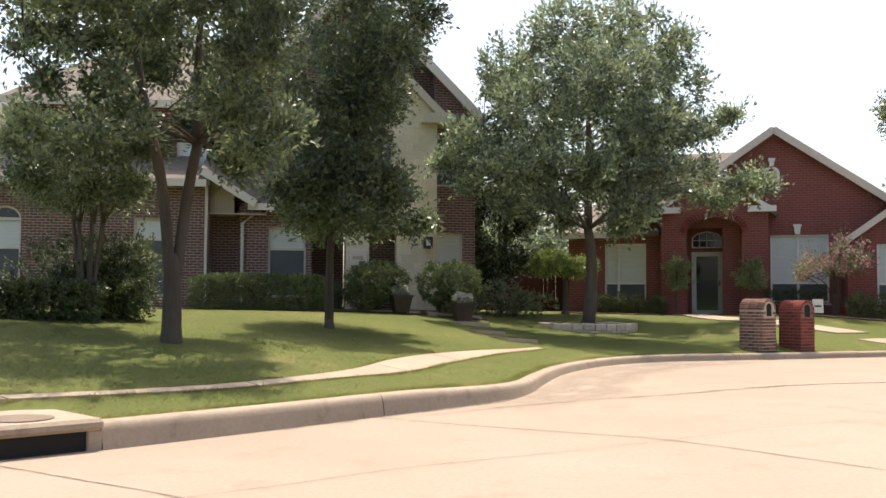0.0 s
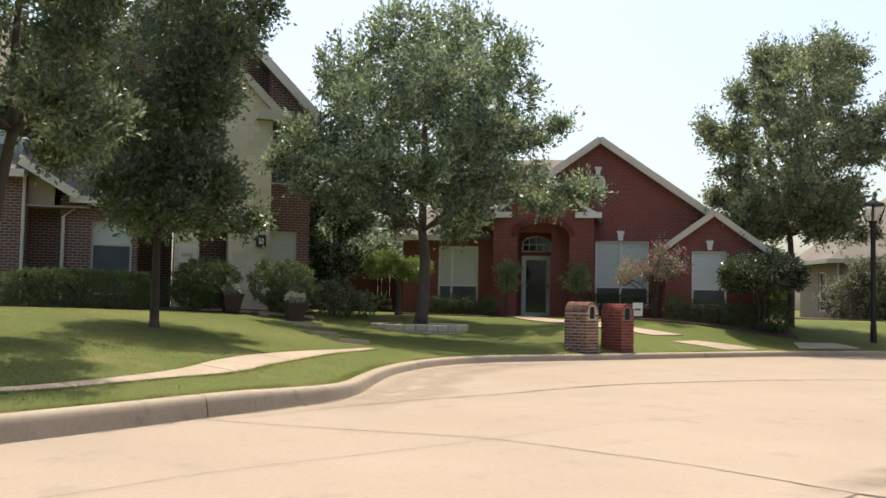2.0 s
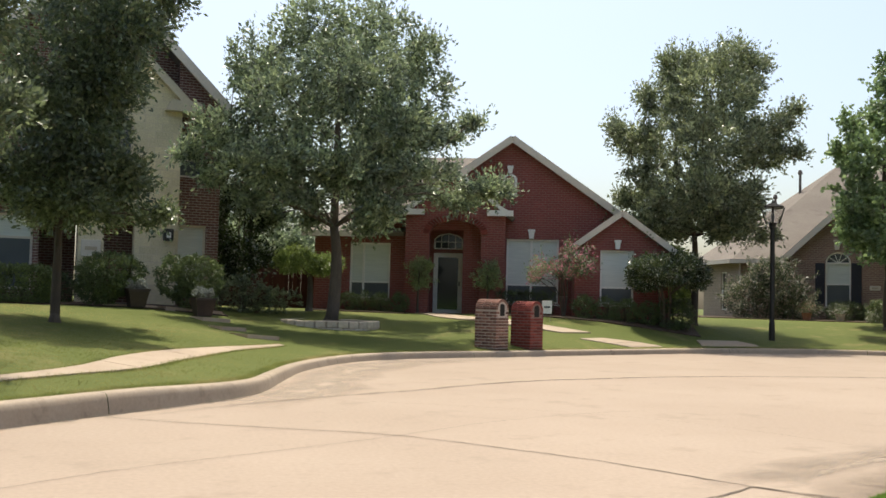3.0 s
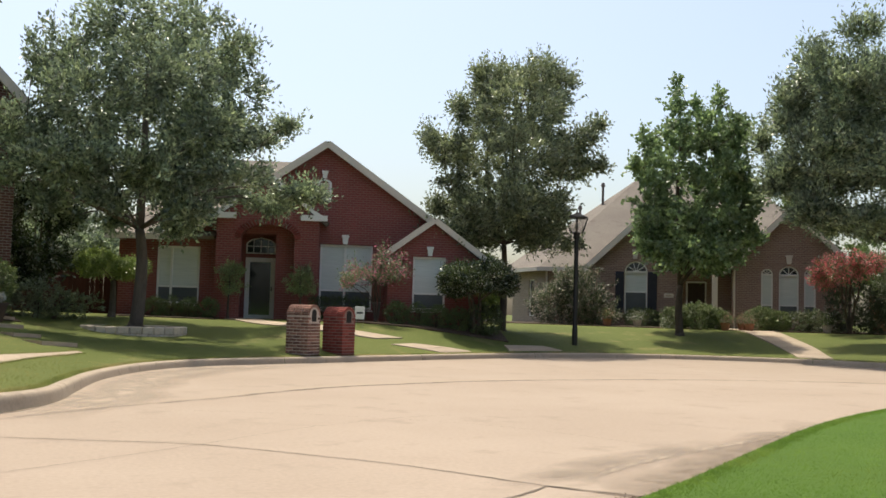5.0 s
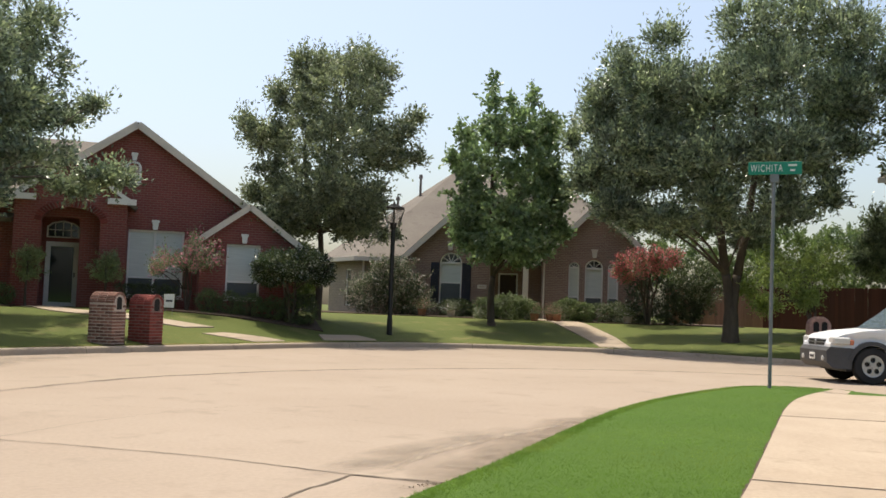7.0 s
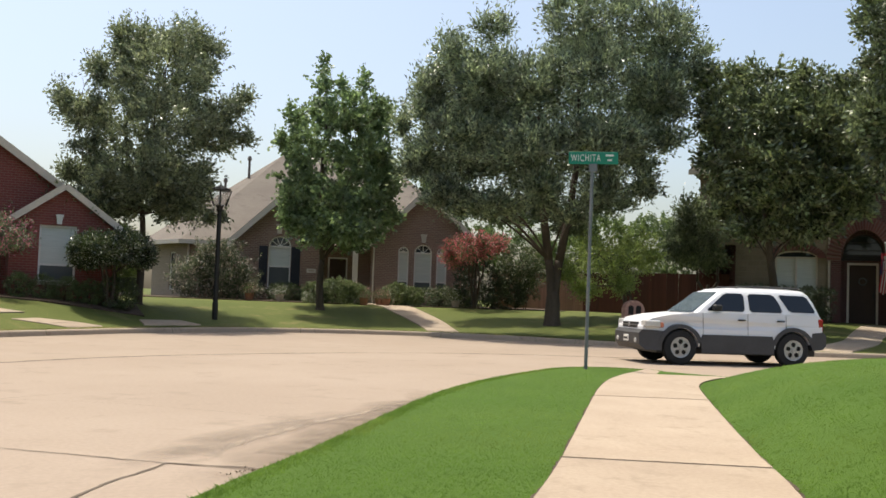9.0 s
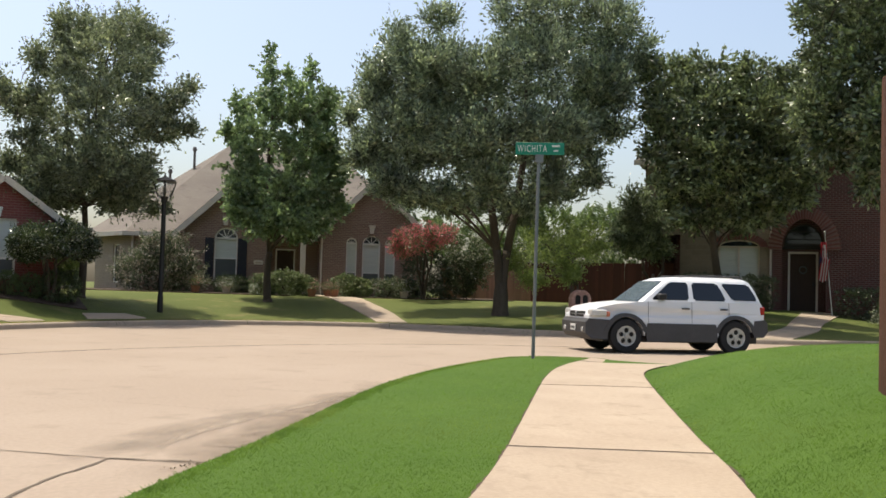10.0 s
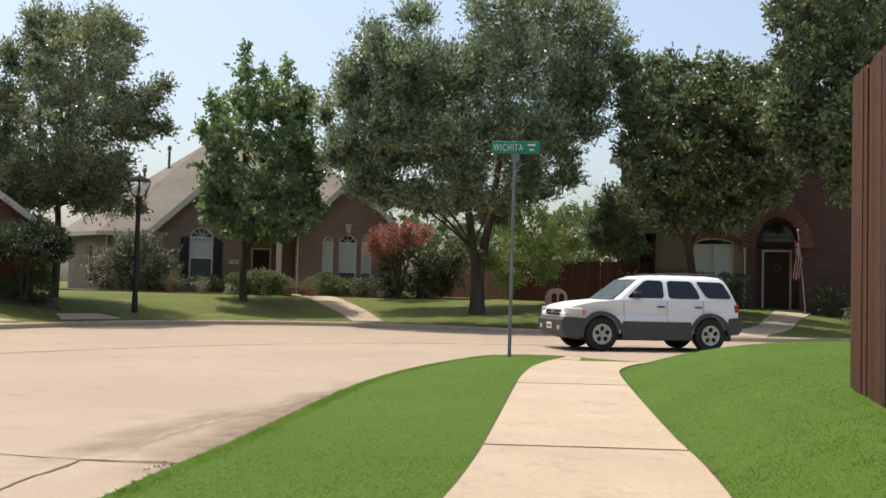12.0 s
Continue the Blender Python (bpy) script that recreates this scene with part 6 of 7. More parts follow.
def bed(name, bearing, dist, u0, u1, v0, v1, label):
    a, b = np.array([at_house(bearing, dist, u, v0) for u in np.linspace(u0, u1, 12)]), np.array([at_house(bearing, dist, u, v1) for u in np.linspace(u0, u1, 12)])
    ob = ribbon(name, a, b, lift(a, 0.03), lift(b, 0.04), 0.12, M_MULCH)
    return tagged(ob, label, "flower bed", kind="structure")


HS, HR, HT, HA = (-8.0, 28.0), (18.5, 33.0), (39.5, 44.0), (68.0, 40.0)
bed("bed_stone_house", *HS, -13, 4.8, -2.2, 0.1, "dark mulched bed under the hedge")
bed("bed_red_house", *HR, -6.5, -3.3, -1.7, 0.1, "dark mulched bed along the wall")
bed("bed_red_house_wing", *HR, -0.3, 5.6, -2.9, -1.4, "dark mulched bed before the windows")
bed("bed_taupe_house", *HT, -8.5, 0.2, -3.0, 0.1, "dark mulched bed with flowers before the porch")
bed("bed_taupe_house_far", *HT, 1.6, 9.5, -3.2, 0.1, "dark mulched bed with shrubs before the windows")
bed("bed_arch_house", *HA, -6.5, -0.9, -1.5, 0.1, "shaded mulched bed before the stone wall")


def house_shrub(H, u, v, lobes, label, mat, twigs, leaves, size, seed, name="bush", **k):
    x, y = at_house(*H, u, v)
    return shrub(name, x, y, lobes, label, mat, twigs, leaves, size, seed, turn=radians(H[0]), **k)


def block_lobes(w, d, h, n=4):
    return [(0, 0, h * 0.5, w / 2, d / 2, h * 0.5)]


house_shrub(HS, -1.08, -1.7, block_lobes(3.5, 0.9, 0.88, 7), "long clipped boxy evergreen hedge with a sunlit top", M_BOX, 3600, 14, 0.042, 41, "hedge", power=7, twig=0.05, shell=0.88, loose=0.024, up=0.5)
house_shrub(HS, 1.93, -1.9, [(0, 0, 0.80, 0.76, 0.65, 0.52), (-0.25, 0, 0.45, 0.5, 0.5, 0.40)], "round clipped evergreen beside the entry", M_BOX, 1000, 16, 0.055, 42, shell=0.9, twig=0.05, group="round shrubs at the entry")
house_shrub(HS, 3.88, -2.0, [(0.15, 0, 0.88, 0.60, 0.6, 0.54), (-0.38, 0, 0.88, 0.45, 0.5, 0.55), (0.1, 0, 0.4, 0.5, 0.5, 0.38)], "round clipped evergreen beside the entry", M_BOX, 1100, 16, 0.055, 43, shell=0.9, twig=0.05, group="round shrubs at the entry")
house_shrub(HS, 5.4, -0.6, [(0, 0, 0.45, 0.8, 0.6, 0.45), (0.9, 0.1, 0.3, 0.8, 0.5, 0.3)], "low dark spreading shrub", M_OAK, 420, 16, 0.06, 44)
house_shrub(HS, 0.75, -0.8, [(0, 0, 0.35, 0.4, 0.4, 0.35)], "small dark shrub by the hedge", M_HEDGE, 240, 16, 0.05, 45)
for b, d, lobes, seed, mat, lab in ((-20.6, 18.0, [(-0.25, 0, 0.72, 0.49, 0.5, 0.49), (0.25, 0, 0.82, 0.52, 0.5, 0.52), (0, 0, 0.4, 0.7, 0.5, 0.4)], 46, M_SHRUB, "loose variegated shrub with cream-edged leaves"), (-17.7, 18.0, [(0, 0, 0.64, 0.43, 0.5, 0.62), (0.2, 0, 0.93, 0.27, 0.4, 0.31)], 47, M_SHRUB, "loose variegated shrub with cream-edged leaves"), (-21.4, 17.1, block_lobes(1.7, 0.6, 0.55, 4), 48, M_HEDGE, "low dark clipped hedge"), (-24.3, 17.6, block_lobes(1.3, 0.6, 0.5, 4), 49, M_HEDGE, "low dark clipped hedge"), (-18.6, 17.9, [(0, 0, 0.4, 0.7, 0.5, 0.4)], 50, M_HEDGE, "low dark shrub under the crape myrtle")):
    p = polar(b, d)
    shrub("hedge" if "hedge" in lab else "bush", p.x, p.y, lobes, lab, mat, 620, 15, 0.06, seed, twig=0.08 if "hedge" in lab else 0.16, power=6 if "hedge" in lab else 0, clump=0.06 if "hedge" in lab else 0.2)
# red house
for i, u in enumerate((-5.3, -4.75, -4.2, -3.6)):
    house_shrub(HR, u, -0.9, [(0, 0, 0.30, 0.30, 0.30, 0.32)], "small clipped ball shrub under the window", M_BOX, 200, 14, 0.045, 51 + i, twig=0.06, group="ball shrubs by the wall")
for i, u in enumerate((2.2, 2.85, 3.5, 4.15)):
    house_shrub(HR, u, -2.2, [(0, 0, 0.32, 0.34, 0.33, 0.36)], "small clipped boxy shrub before the wing", M_BOX, 240, 14, 0.045, 56 + i, twig=0.06, group="boxy shrubs before the wing")
house_shrub(HR, 0.4, -0.7, block_lobes(1.9, 0.6, 0.74, 4), "low clipped hedge under the window", M_HEDGE, 450, 14, 0.05, 61, "hedge", power=6, twig=0.07)
house_shrub(HR, 4.95, -2.3, block_lobes(0.9, 0.7, 0.85, 2), "tall dark clipped hedge at the corner", M_HEDGE, 420, 14, 0.055, 62, "hedge", power=6, twig=0.08)
for i, (u, v) in enumerate(((-3.0, -1.0), (-0.75, -1.0))):
    x, y = at_house(*HR, u, v)
    tree("topiary_tree", x, y, [(0, 0, 1.28, 0.42, 0.4, 0.36), (0.1, 0, 1.6, 0.25, 0.25, 0.18)], 0.035, 0.9, "small standard tree with a loose round head by the door", M_TOPIARY, M_BARK, 190, 18, 0.06, 64 + i, twig=0.14, loose=0.06)
# taupe house
house_shrub(HT, -5.2, -1.3, [(-0.7, 0, 0.9, 0.9, 0.8, 0.95), (0.5, 0, 1.1, 1.0, 0.8, 1.1), (1.2, 0, 0.6, 0.7, 0.7, 0.6), (-0.1, 0, 1.9, 0.5, 0.5, 0.55)], "tall oleander with pale blossom", M_OLEANDER, 1300, 16, 0.09, 71, twig=0.25, loose=0.08, shell=0.6, clump=0.2)
house_shrub(HT, 0.0, -2.6, [(-0.8, 0, 0.42, 0.6, 0.5, 0.42), (0.1, 0, 0.5, 0.8, 0.6, 0.5), (0.8, 0, 0.4, 0.5, 0.5, 0.4)], "rounded green shrub with pale variegation", M_SHRUBGREEN, 1000, 16, 0.07, 72, shell=0.88, twig=0.07)
house_shrub(HT, 2.5, -2.5, [(0, 0, 0.45, 0.6, 0.5, 0.45), (0.6, 0, 0.38, 0.5, 0.4, 0.36)], "rounded green shrub beside the walk", M_SHRUBGREEN, 700, 16, 0.07, 73, shell=0.88, twig=0.07)
house_shrub(HT, 3.9, -2.4, [(0, 0, 0.35, 0.5, 0.4, 0.35), (0.6, 0, 0.4, 0.5, 0.4, 0.4), (1.3, 0, 0.3, 0.5, 0.4, 0.3)], "loose silvery green perennial", M_SHRUB, 480, 16, 0.07, 74, twig=0.2)
house_shrub(HT, -2.2, -1.2, [(0, 0, 0.35, 0.8, 0.5, 0.35)], "low dark shrub under the arched window", M_HEDGE, 380, 16, 0.06, 75)
house_shrub(HT, 5.9, -2.6, [(0, 0, 1.0, 1.1, 0.8, 0.95), (1.0, -0.2, 0.6, 0.9, 0.6, 0.6)], "dark shrub in the shade of the crape myrtle", M_HEDGE_SHADE, 900, 16, 0.07, 76)
house_shrub(HT, 7.55, -2.6, [(0.09, 0, 2.0, 0.72, 0.6, 0.68), (-0.11, 0, 1.1, 0.64, 0.6, 0.8), (0.55, 0, 1.35, 0.5, 0.5, 0.78)], "loose shrub with fading blossom", M_SHRUB, 500, 16, 0.10, 77, twig=0.25, loose=0.09)
house_shrub(HT, -1.0, -3.0, [(0, 0, 0.18, 0.35, 0.3, 0.18)], "patch of white bedding flowers", M_WHITEFLOWER, 160, 14, 0.045, 78)
for i, (u, v, pot) in enumerate(((-3.55, -2.6, 1), (-2.35, -2.3, 0), (1.1, -3.2, 1), (1.75, -2.9, 1), (4.9, -2.9, 0), (2.0, -3.4, 1))):
    x, y = at_house(*HT, u, v)
    z = ground_z(x, y)
    fp = empty("flower_pot", Matrix.Translation((x, y, z)), "small garden pot with flowers in it", "flower pot", "pots before the taupe house")
    part("pot", tube([(0, 0, 0), (0, 0, 0.26), (0, 0, 0.30), (0, 0, 0.29)], [0.13, 0.18, 0.20, 0.15], 14), M_TERRA if pot else M_PLANTER, fp)
    link_mesh("blossom", crown_mesh("blossom", [(0, 0, 0.42, 0.22, 0.22, 0.16)], 60, 12, 0.05, np.random.default_rng(300 + i), 0.1), M_PINKPOT if pot else M_WHITEFLOWER, fp)["kind"] = "stuff"
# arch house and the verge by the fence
house_shrub(HA, -2.5, -1.0, block_lobes(3.7, 0.9, 1.25, 6), "dark shaded clipped hedge before the window", M_HEDGE_SHADE, 1500, 14, 0.06, 81, "hedge", power=6, twig=0.09)
house_shrub(HA, 3.6, -1.2, block_lobes(4.6, 0.9, 1.2, 6), "dark shaded hedge along the brick wall", M_HEDGE_SHADE, 1400, 14, 0.06, 82, "hedge", power=6, twig=0.09)
house_shrub(HA, 3.1, -3.2, [(0, 0, 0.3, 0.6, 0.4, 0.3), (0.6, 0, 0.5, 0.3, 0.3, 0.4)], "loose yellowish flowering border", M_SHRUB, 260, 14, 0.08, 83, twig=0.3)
house_shrub(HA, -4.6, -3.4, [(0, 0, 0.2, 0.9, 0.5, 0.2)], "low spreading groundcover on the lawn", M_HEDGE, 260, 14, 0.07, 84)
p = polar(27.5, 36.5)
shrub("bush", p.x, p.y, [(0, 0, 2.05, 0.55, 0.5, 0.5), (0.05, 0, 1.2, 0.5, 0.5, 0.9)], "sunlit yellow-green shrub behind the clipped tree", M_LIME, 600, 16, 0.09, 85, twig=0.2)

# ---- plant pots at the limestone entry ----
for i, (b, d) in enumerate(((-2.38, 25.9), (1.15, 25.3))):
    p = polar(b, d)
    pot = empty("planter_pot", Matrix.Translation((p.x, p.y, ground_z(p.x, p.y) + 0.02)) @ Matrix.Rotation(0.3, 4, "Z"), "dark tapered pot holding a silvery plant", "plant pot", "pots at the entry")
    bm = bmesh.new()
    rows = [[bm.verts.new((sx * w, sy * w, z)) for sx, sy in ((-1, -1), (1, -1), (1, 1), (-1, 1))] for w, z in ((0.17, 0), (0.25, 0.40), (0.27, 0.40), (0.27, 0.45), (0.22, 0.45), (0.21, 0.38))]
    for r, s in zip(rows, rows[1:]):
        for k in range(4):
            bm.faces.new((r[k], r[(k + 1) % 4], s[(k + 1) % 4], s[k]))
    bm.faces.new(rows[0][::-1])
    bm.faces.new(rows[-1])
    part("pot", bm, M_POT, pot)
    link_mesh("plant", crown_mesh("plant", [(0, 0, 0.55, 0.20, 0.20, 0.12)], 90, 10, 0.075, np.random.default_rng(91 + i), 0.06, loose=0.03, clump=0.05), M_SILVER, pot, "dusty silver leaves")["kind"] = "stuff"

# ---- round stone planter ----
c = polar(8.22, 26.6)
cz = min(ground_z(c.x, c.y), ground_z(c.x - 0.2, c.y - 1.1))
planter = empty("round_planter", Matrix.Translation((c.x, c.y, cz)), "round planter ring of pale stone blocks with mulch", "planter")
bm = bmesh.new()
add_tube(bm, [(0, 0, -0.1), (0, 0, 0.15)], [1.13, 1.13], 32)
part("mulch", bm, M_MULCH, planter)
me = None
for row in range(2):
    for k in range(28):
        if me is None:
            ob = part("stone_block", box(-0.133, 0.133, -0.09, 0.09, 0, 0.178, 0.016), M_PLANTER, planter)
            me = ob.data
        else:
            ob = link_mesh("stone_block", me, None, planter)
        q = 2 * math.pi * (k + 0.5 * row) / 28
        ob.matrix_local = Matrix.Translation((1.2 * math.cos(q), 1.2 * math.sin(q), -0.16 + 0.18 * row + 0.006 * math.sin(k * 5.1))) @ Matrix.Rotation(q + math.pi / 2 + 0.02 * math.sin(k * 7), 4, "Z")


# ---- brick mailboxes ----
def brick_mailbox(x, y, z, turn, w, dp, hgt, mats, label, openings=1, joint=None):
    """A brick pier with a vaulted top and a mail opening in its front (the -y side)."""
    th = empty("brick_mailbox", Matrix.Translation((x, y, z)) @ Matrix.Rotation(turn, 4, "Z"), label, "mailbox", "brick mailboxes at the curb")
    r = w / 2
    spring = hgt - r
    e = 0.012
    ow = 0.20 if openings == 1 else 0.16
    xs = (0.0,) if openings == 1 else (-0.115, 0.115)
    oz0, oz1 = spring - 0.14, spring + 0.11
    outline = [(-r + e, -0.05), (r - e, -0.05)] + [((r - e) * math.cos(a), spring + (r - e) * math.sin(a)) for a in (math.pi * k / 14 for k in range(15))]
    holes = [arched(c - ow / 2, c + ow / 2, oz0, oz1 - 0.03, oz1 + 0.04, 8) for c in xs]
    part("core", plate(outline, holes, -dp / 2 + e, -dp / 2 + 0.3), joint or M_MORTAR, th)
    part("core", plate(outline, [], -dp / 2 + 0.3, dp / 2 - e), joint or M_MORTAR, th)
    for c in xs:
        part("mail_door", plate(arched(c - ow / 2, c + ow / 2, oz0, oz1 - 0.03, oz1 + 0.04, 8), [], -dp / 2 + 0.02, -dp / 2 + 0.03), M_DARK, th, "dark metal mail door set in the opening")
    course, cache = 0.0725, {}

    def brick(lx, ly, lz, sx, sy, sz, ry=0.0):
        key = (round(sx, 3), round(sy, 3), round(sz, 3))
        if key not in cache:
            ob = part("brick", box(-sx / 2, sx / 2, -sy / 2, sy / 2, -sz / 2, sz / 2, 0.005), mats, th)
            cache[key] = ob.data
        else:
            ob = link_mesh("brick", cache[key], None, th)
        ob.matrix_local = Matrix.Translation((lx, ly, lz)) @ Matrix.Rotation(ry, 4, "Y")

    rows = int(round(spring / course))
    for i in range(rows):
        zz = (i + 0.5) * course
        inset = (i % 2) * 0.5
        for face in (-1, 1):
            n = max(2, round(dp / 0.205))
            for k in range(n + (1 if i % 2 else 0)):
                a, b = max(0, (k - inset) / n), min(1, (k + 1 - inset) / n)
                if b - a > 0.05:
                    brick(face * (r - 0.03), dp * ((a + b) / 2 - 0.5), zz, 0.06, dp * (b - a) - 0.018, course - 0.019)
            n = max(2, round(w / 0.205))
            for k in range(n + (1 if i % 2 == 0 else 0)):
                a, b = max(0, (k - 0.5 + inset) / n), min(1, (k + 0.5 + inset) / n)
                lx, wd = w * ((a + b) / 2 - 0.5), w * (b - a) - 0.018
                if b - a < 0.05 or (face < 0 and zz > oz0 - 0.03 and any(abs(lx - c) < ow / 2 + wd / 2 - 0.02 for c in xs)):
                    continue
                brick(lx, face * (dp / 2 - 0.028), zz, wd, 0.056, course - 0.019)
    n = 13
    for k in range(n):
        a = math.pi * (k + 0.5) / n
        m = max(2, round(dp / 0.21))
        for j in range(m):
            brick(math.cos(a) * (r - 0.03), dp * ((j + 0.5) / m - 0.5), spring + math.sin(a) * (r - 0.03), math.pi * r / n - 0.011, dp / m - 0.01, 0.062, math.pi / 2 - a)
    return th


face = math.atan2(0.60, 0.80)
brick_mailbox(7.2, 23.0, 0.12, face, 0.51, 0.64, 1.23, M_BR1, "tan and brown brick mailbox with a vaulted top")
brick_mailbox(8.25, 23.45, 0.12, face - 0.1, 0.49, 0.64, 1.20, M_BR2, "deep red brick mailbox with a vaulted top", joint=M_BED)
brick_mailbox(26.05, 17.35, 0.13, math.atan2(-1.0, 0.25) + 0.55, 0.60, 0.55, 1.26, M_BR3, "pinkish brick double mailbox with two arched openings", 2, M_BR3)

# ---- street lamp ----
p = polar(32.78, 33.0)
lamp = empty("street_lamp", Matrix.Translation((p.x, p.y, ground_z(p.x, p.y) - 0.03)) @ Matrix.Rotation(0.25, 4, "Z"), "black post lamp with a four-sided glass lantern", "street lamp")
part("base", tube([(0, 0, 0), (0, 0, 0.55), (0, 0, 0.6)], [0.095, 0.092, 0.08], 12), M_BLACK, lamp)
part("pole", tube([(0, 0, 0.58), (0, 0, 2.0), (0, 0, 3.55)], [0.08, 0.076, 0.072], 12), M_BLACK, lamp)
part("collar", tube([(0, 0, 3.5), (0, 0, 3.56), (0, 0, 3.62), (0, 0, 3.72)], [0.07, 0.10, 0.10, 0.14], 12), M_BLACK, lamp)
for sx, sy in ((-1, -1), (1, -1), (1, 1), (-1, 1)):
    part("lantern_bar", tube([(0.14 * sx, 0.14 * sy, 3.70), (0.25 * sx, 0.25 * sy, 4.20)], [0.022, 0.018], 6), M_BLACK, lamp)
for k in range(4):
    bm = bmesh.new()
    m = Matrix.Rotation(k * math.pi / 2, 4, "Z")
    v = [bm.verts.new(m @ Vector(q)) for q in ((-0.13, -0.135, 3.72), (0.13, -0.135, 3.72), (0.235, -0.24, 4.19), (-0.235, -0.24, 4.19))]
    bm.faces.new(v)
    w = [bm.verts.new(x.co * 0.999 + m @ Vector((0, 0.006, 0))) for x in v]
    bm.faces.new(w[::-1])
    for i in range(4):
        bm.faces.new((v[i], v[(i + 1) % 4], w[(i + 1) % 4], w[i]))
    g = part("lantern_pane", bm, M_LAMPGLASS, lamp, "clear lantern glass")
    g.visible_shadow = False
part("bulb", tube([(0, 0, 3.72), (0, 0, 3.9), (0, 0, 4.02), (0, 0, 4.06)], [0.03, 0.055, 0.05, 0.01], 10), M_LENS, lamp, "frosted unlit bulb")
bm = bmesh.new()
add_tube(bm, [(0, 0, 4.19), (0, 0, 4.22), (0, 0, 4.33), (0, 0, 4.37), (0, 0, 4.46)], [0.45, 0.46, 0.14, 0.05, 0.015], 4)
part("roof", bm, M_BLACK, lamp)

# ---- street name sign ----
p = Vector((13.86, 10.18, 0))
sz = ground_z(p.x, p.y)
sign = empty("street_sign", Matrix.Translation((p.x, p.y, sz)) @ Matrix.Rotation(-radians(52), 4, "Z"), "green street name sign on a thin steel pole", "street sign")
part("pole", tube([(0, 0, -0.2), (0.008, 0, 1.6), (0.02, 0, 3.36)], [0.032, 0.030, 0.030], 10), M_POLE, sign)
part("bracket", box(-0.04, 0.10, -0.03, 0.03, 3.32, 3.46, 0.008), M_POLE, sign)
tilt = Matrix.Translation((-0.012, 0, 3.56)) @ Matrix.Rotation(radians(-0.6), 4, "Y")
blade = part("blade", box(-0.37, 0.46, -0.008, 0.008, -0.105, 0.105, 0.004), M_SIGN, sign, "green street name blade")
blade.matrix_local = tilt
cu = bpy.data.curves.new("lettering", "FONT")
cu.body, cu.size, cu.extrude, cu.align_x, cu.align_y = "WICHITA", 0.17, 0.002, "LEFT", "CENTER"
cu.space_character = 1.22
tmp = new("lettering_source", cu)
bpy.context.view_layer.update()
me = bpy.data.meshes.new_from_object(tmp.evaluated_get(bpy.context.evaluated_depsgraph_get()))
bpy.data.objects.remove(tmp)
txt = link_mesh("lettering", me, M_WHITE, blade, "white capital letters WICHITA")
wid = max(v.co.x for v in me.vertices) - min(v.co.x for v in me.vertices)
txt.matrix_local = Matrix.Translation((-0.335, -0.0115, -0.005)) @ Matrix.Rotation(math.pi / 2, 4, "X") @ Matrix.Diagonal((0.50 / wid, 1, 1, 1))
part("number_bar", box(0.25, 0.385, -0.012, -0.009, 0.03, 0.062), M_WHITE, blade)
part("suffix_bar", box(0.28, 0.355, -0.012, -0.009, -0.05, -0.022), M_WHITE, blade)


# ---- fences ----
def board_fence(a, b, hgt, material, label, width=0.14, posts=2.4, top="flat", rails_back=1):
    a, b = Vector(a), Vector(b)
    d = b - a
    ln = d.to_2d().length
    ang = math.atan2(d.y, d.x)
    f = empty("board_fence", Matrix.Translation((a.x, a.y, 0)) @ Matrix.Rotation(ang, 4, "Z"), label, "fence")
    za, zb = a.z, b.z
    n = int(ln / width)
    me = None
    rng = np.random.default_rng(int(abs(a.x * 10)))
    for k in range(n):
        if me is None:
            bm = plate([(-width / 2 + 0.001, 0), (width / 2 - 0.001, 0), (width / 2 - 0.001, hgt - 0.03), (width / 2 - 0.03, hgt), (-width / 2 + 0.03, hgt), (-width / 2 + 0.001, hgt - 0.03)], [], -0.01, 0.01)
            ob = part("board", bm, material, f)
            me = ob.data
        else:
            ob = link_mesh("board", me, None, f)
        ob.matrix_local = Matrix.Translation(((k + 0.5) * width, rng.normal() * 0.004, za + (zb - za) * (k + 0.5) / n - 0.05 + rng.normal() * 0.008)) @ Matrix.Rotation(rng.normal() * 0.006, 4, "Y")
    for zz in (0.3, hgt * 0.5, hgt - 0.3):
        part("rail", bar((0, 0.04 * rails_back, za + zz), (ln, 0.04 * rails_back, zb + zz), 0.04, 0.09), material, f)
    for k in range(int(ln / posts) + 1):
        x = min(k * posts, ln - 0.05)
        part("post", box(x - 0.045, x + 0.045, 0.06 * rails_back - 0.045, 0.06 * rails_back + 0.045, za + (zb - za) * x / ln - 0.3, za + (zb - za) * x / ln + hgt - 0.08), material, f)
    return f


def fence_between(p0, p1, hgt, material, label):
    return board_fence((p0.x, p0.y, ground_z(p0.x, p0.y)), (p1.x, p1.y, ground_z(p1.x, p1.y)), hgt, material, label)


fx, fy = 8.22, 2.78
gz = ground_z(fx, fy)
board_fence((fx, fy, gz), (fx - 3.1, fy - 1.74, gz + 0.02), 3.03 - gz, M_CEDAR, "tall weathered cedar board fence at the lawn's edge", 0.14)
fence_between(polar(0.6, 35.5), polar(9.2, 36.0), 1.9, M_CEDAR_DARK, "dark red-stained board fence between two houses")
fence_between(polar(24.5, 42.0), polar(28.6, 45.5), 1.7, M_CEDAR_DARK, "dark board fence beside the red house")
fence_between(polar(48.4, 47.0), polar(53.6, 43.6), 1.7, M_CEDAR_PALE, "faded board fence beside the taupe house")
fence_between(polar(53.6, 43.4), polar(61.7, 39.3), 1.72, M_CEDAR_DARK, "dark shaded board fence beside the arch house")
ac = polar(27.9, 41.5)
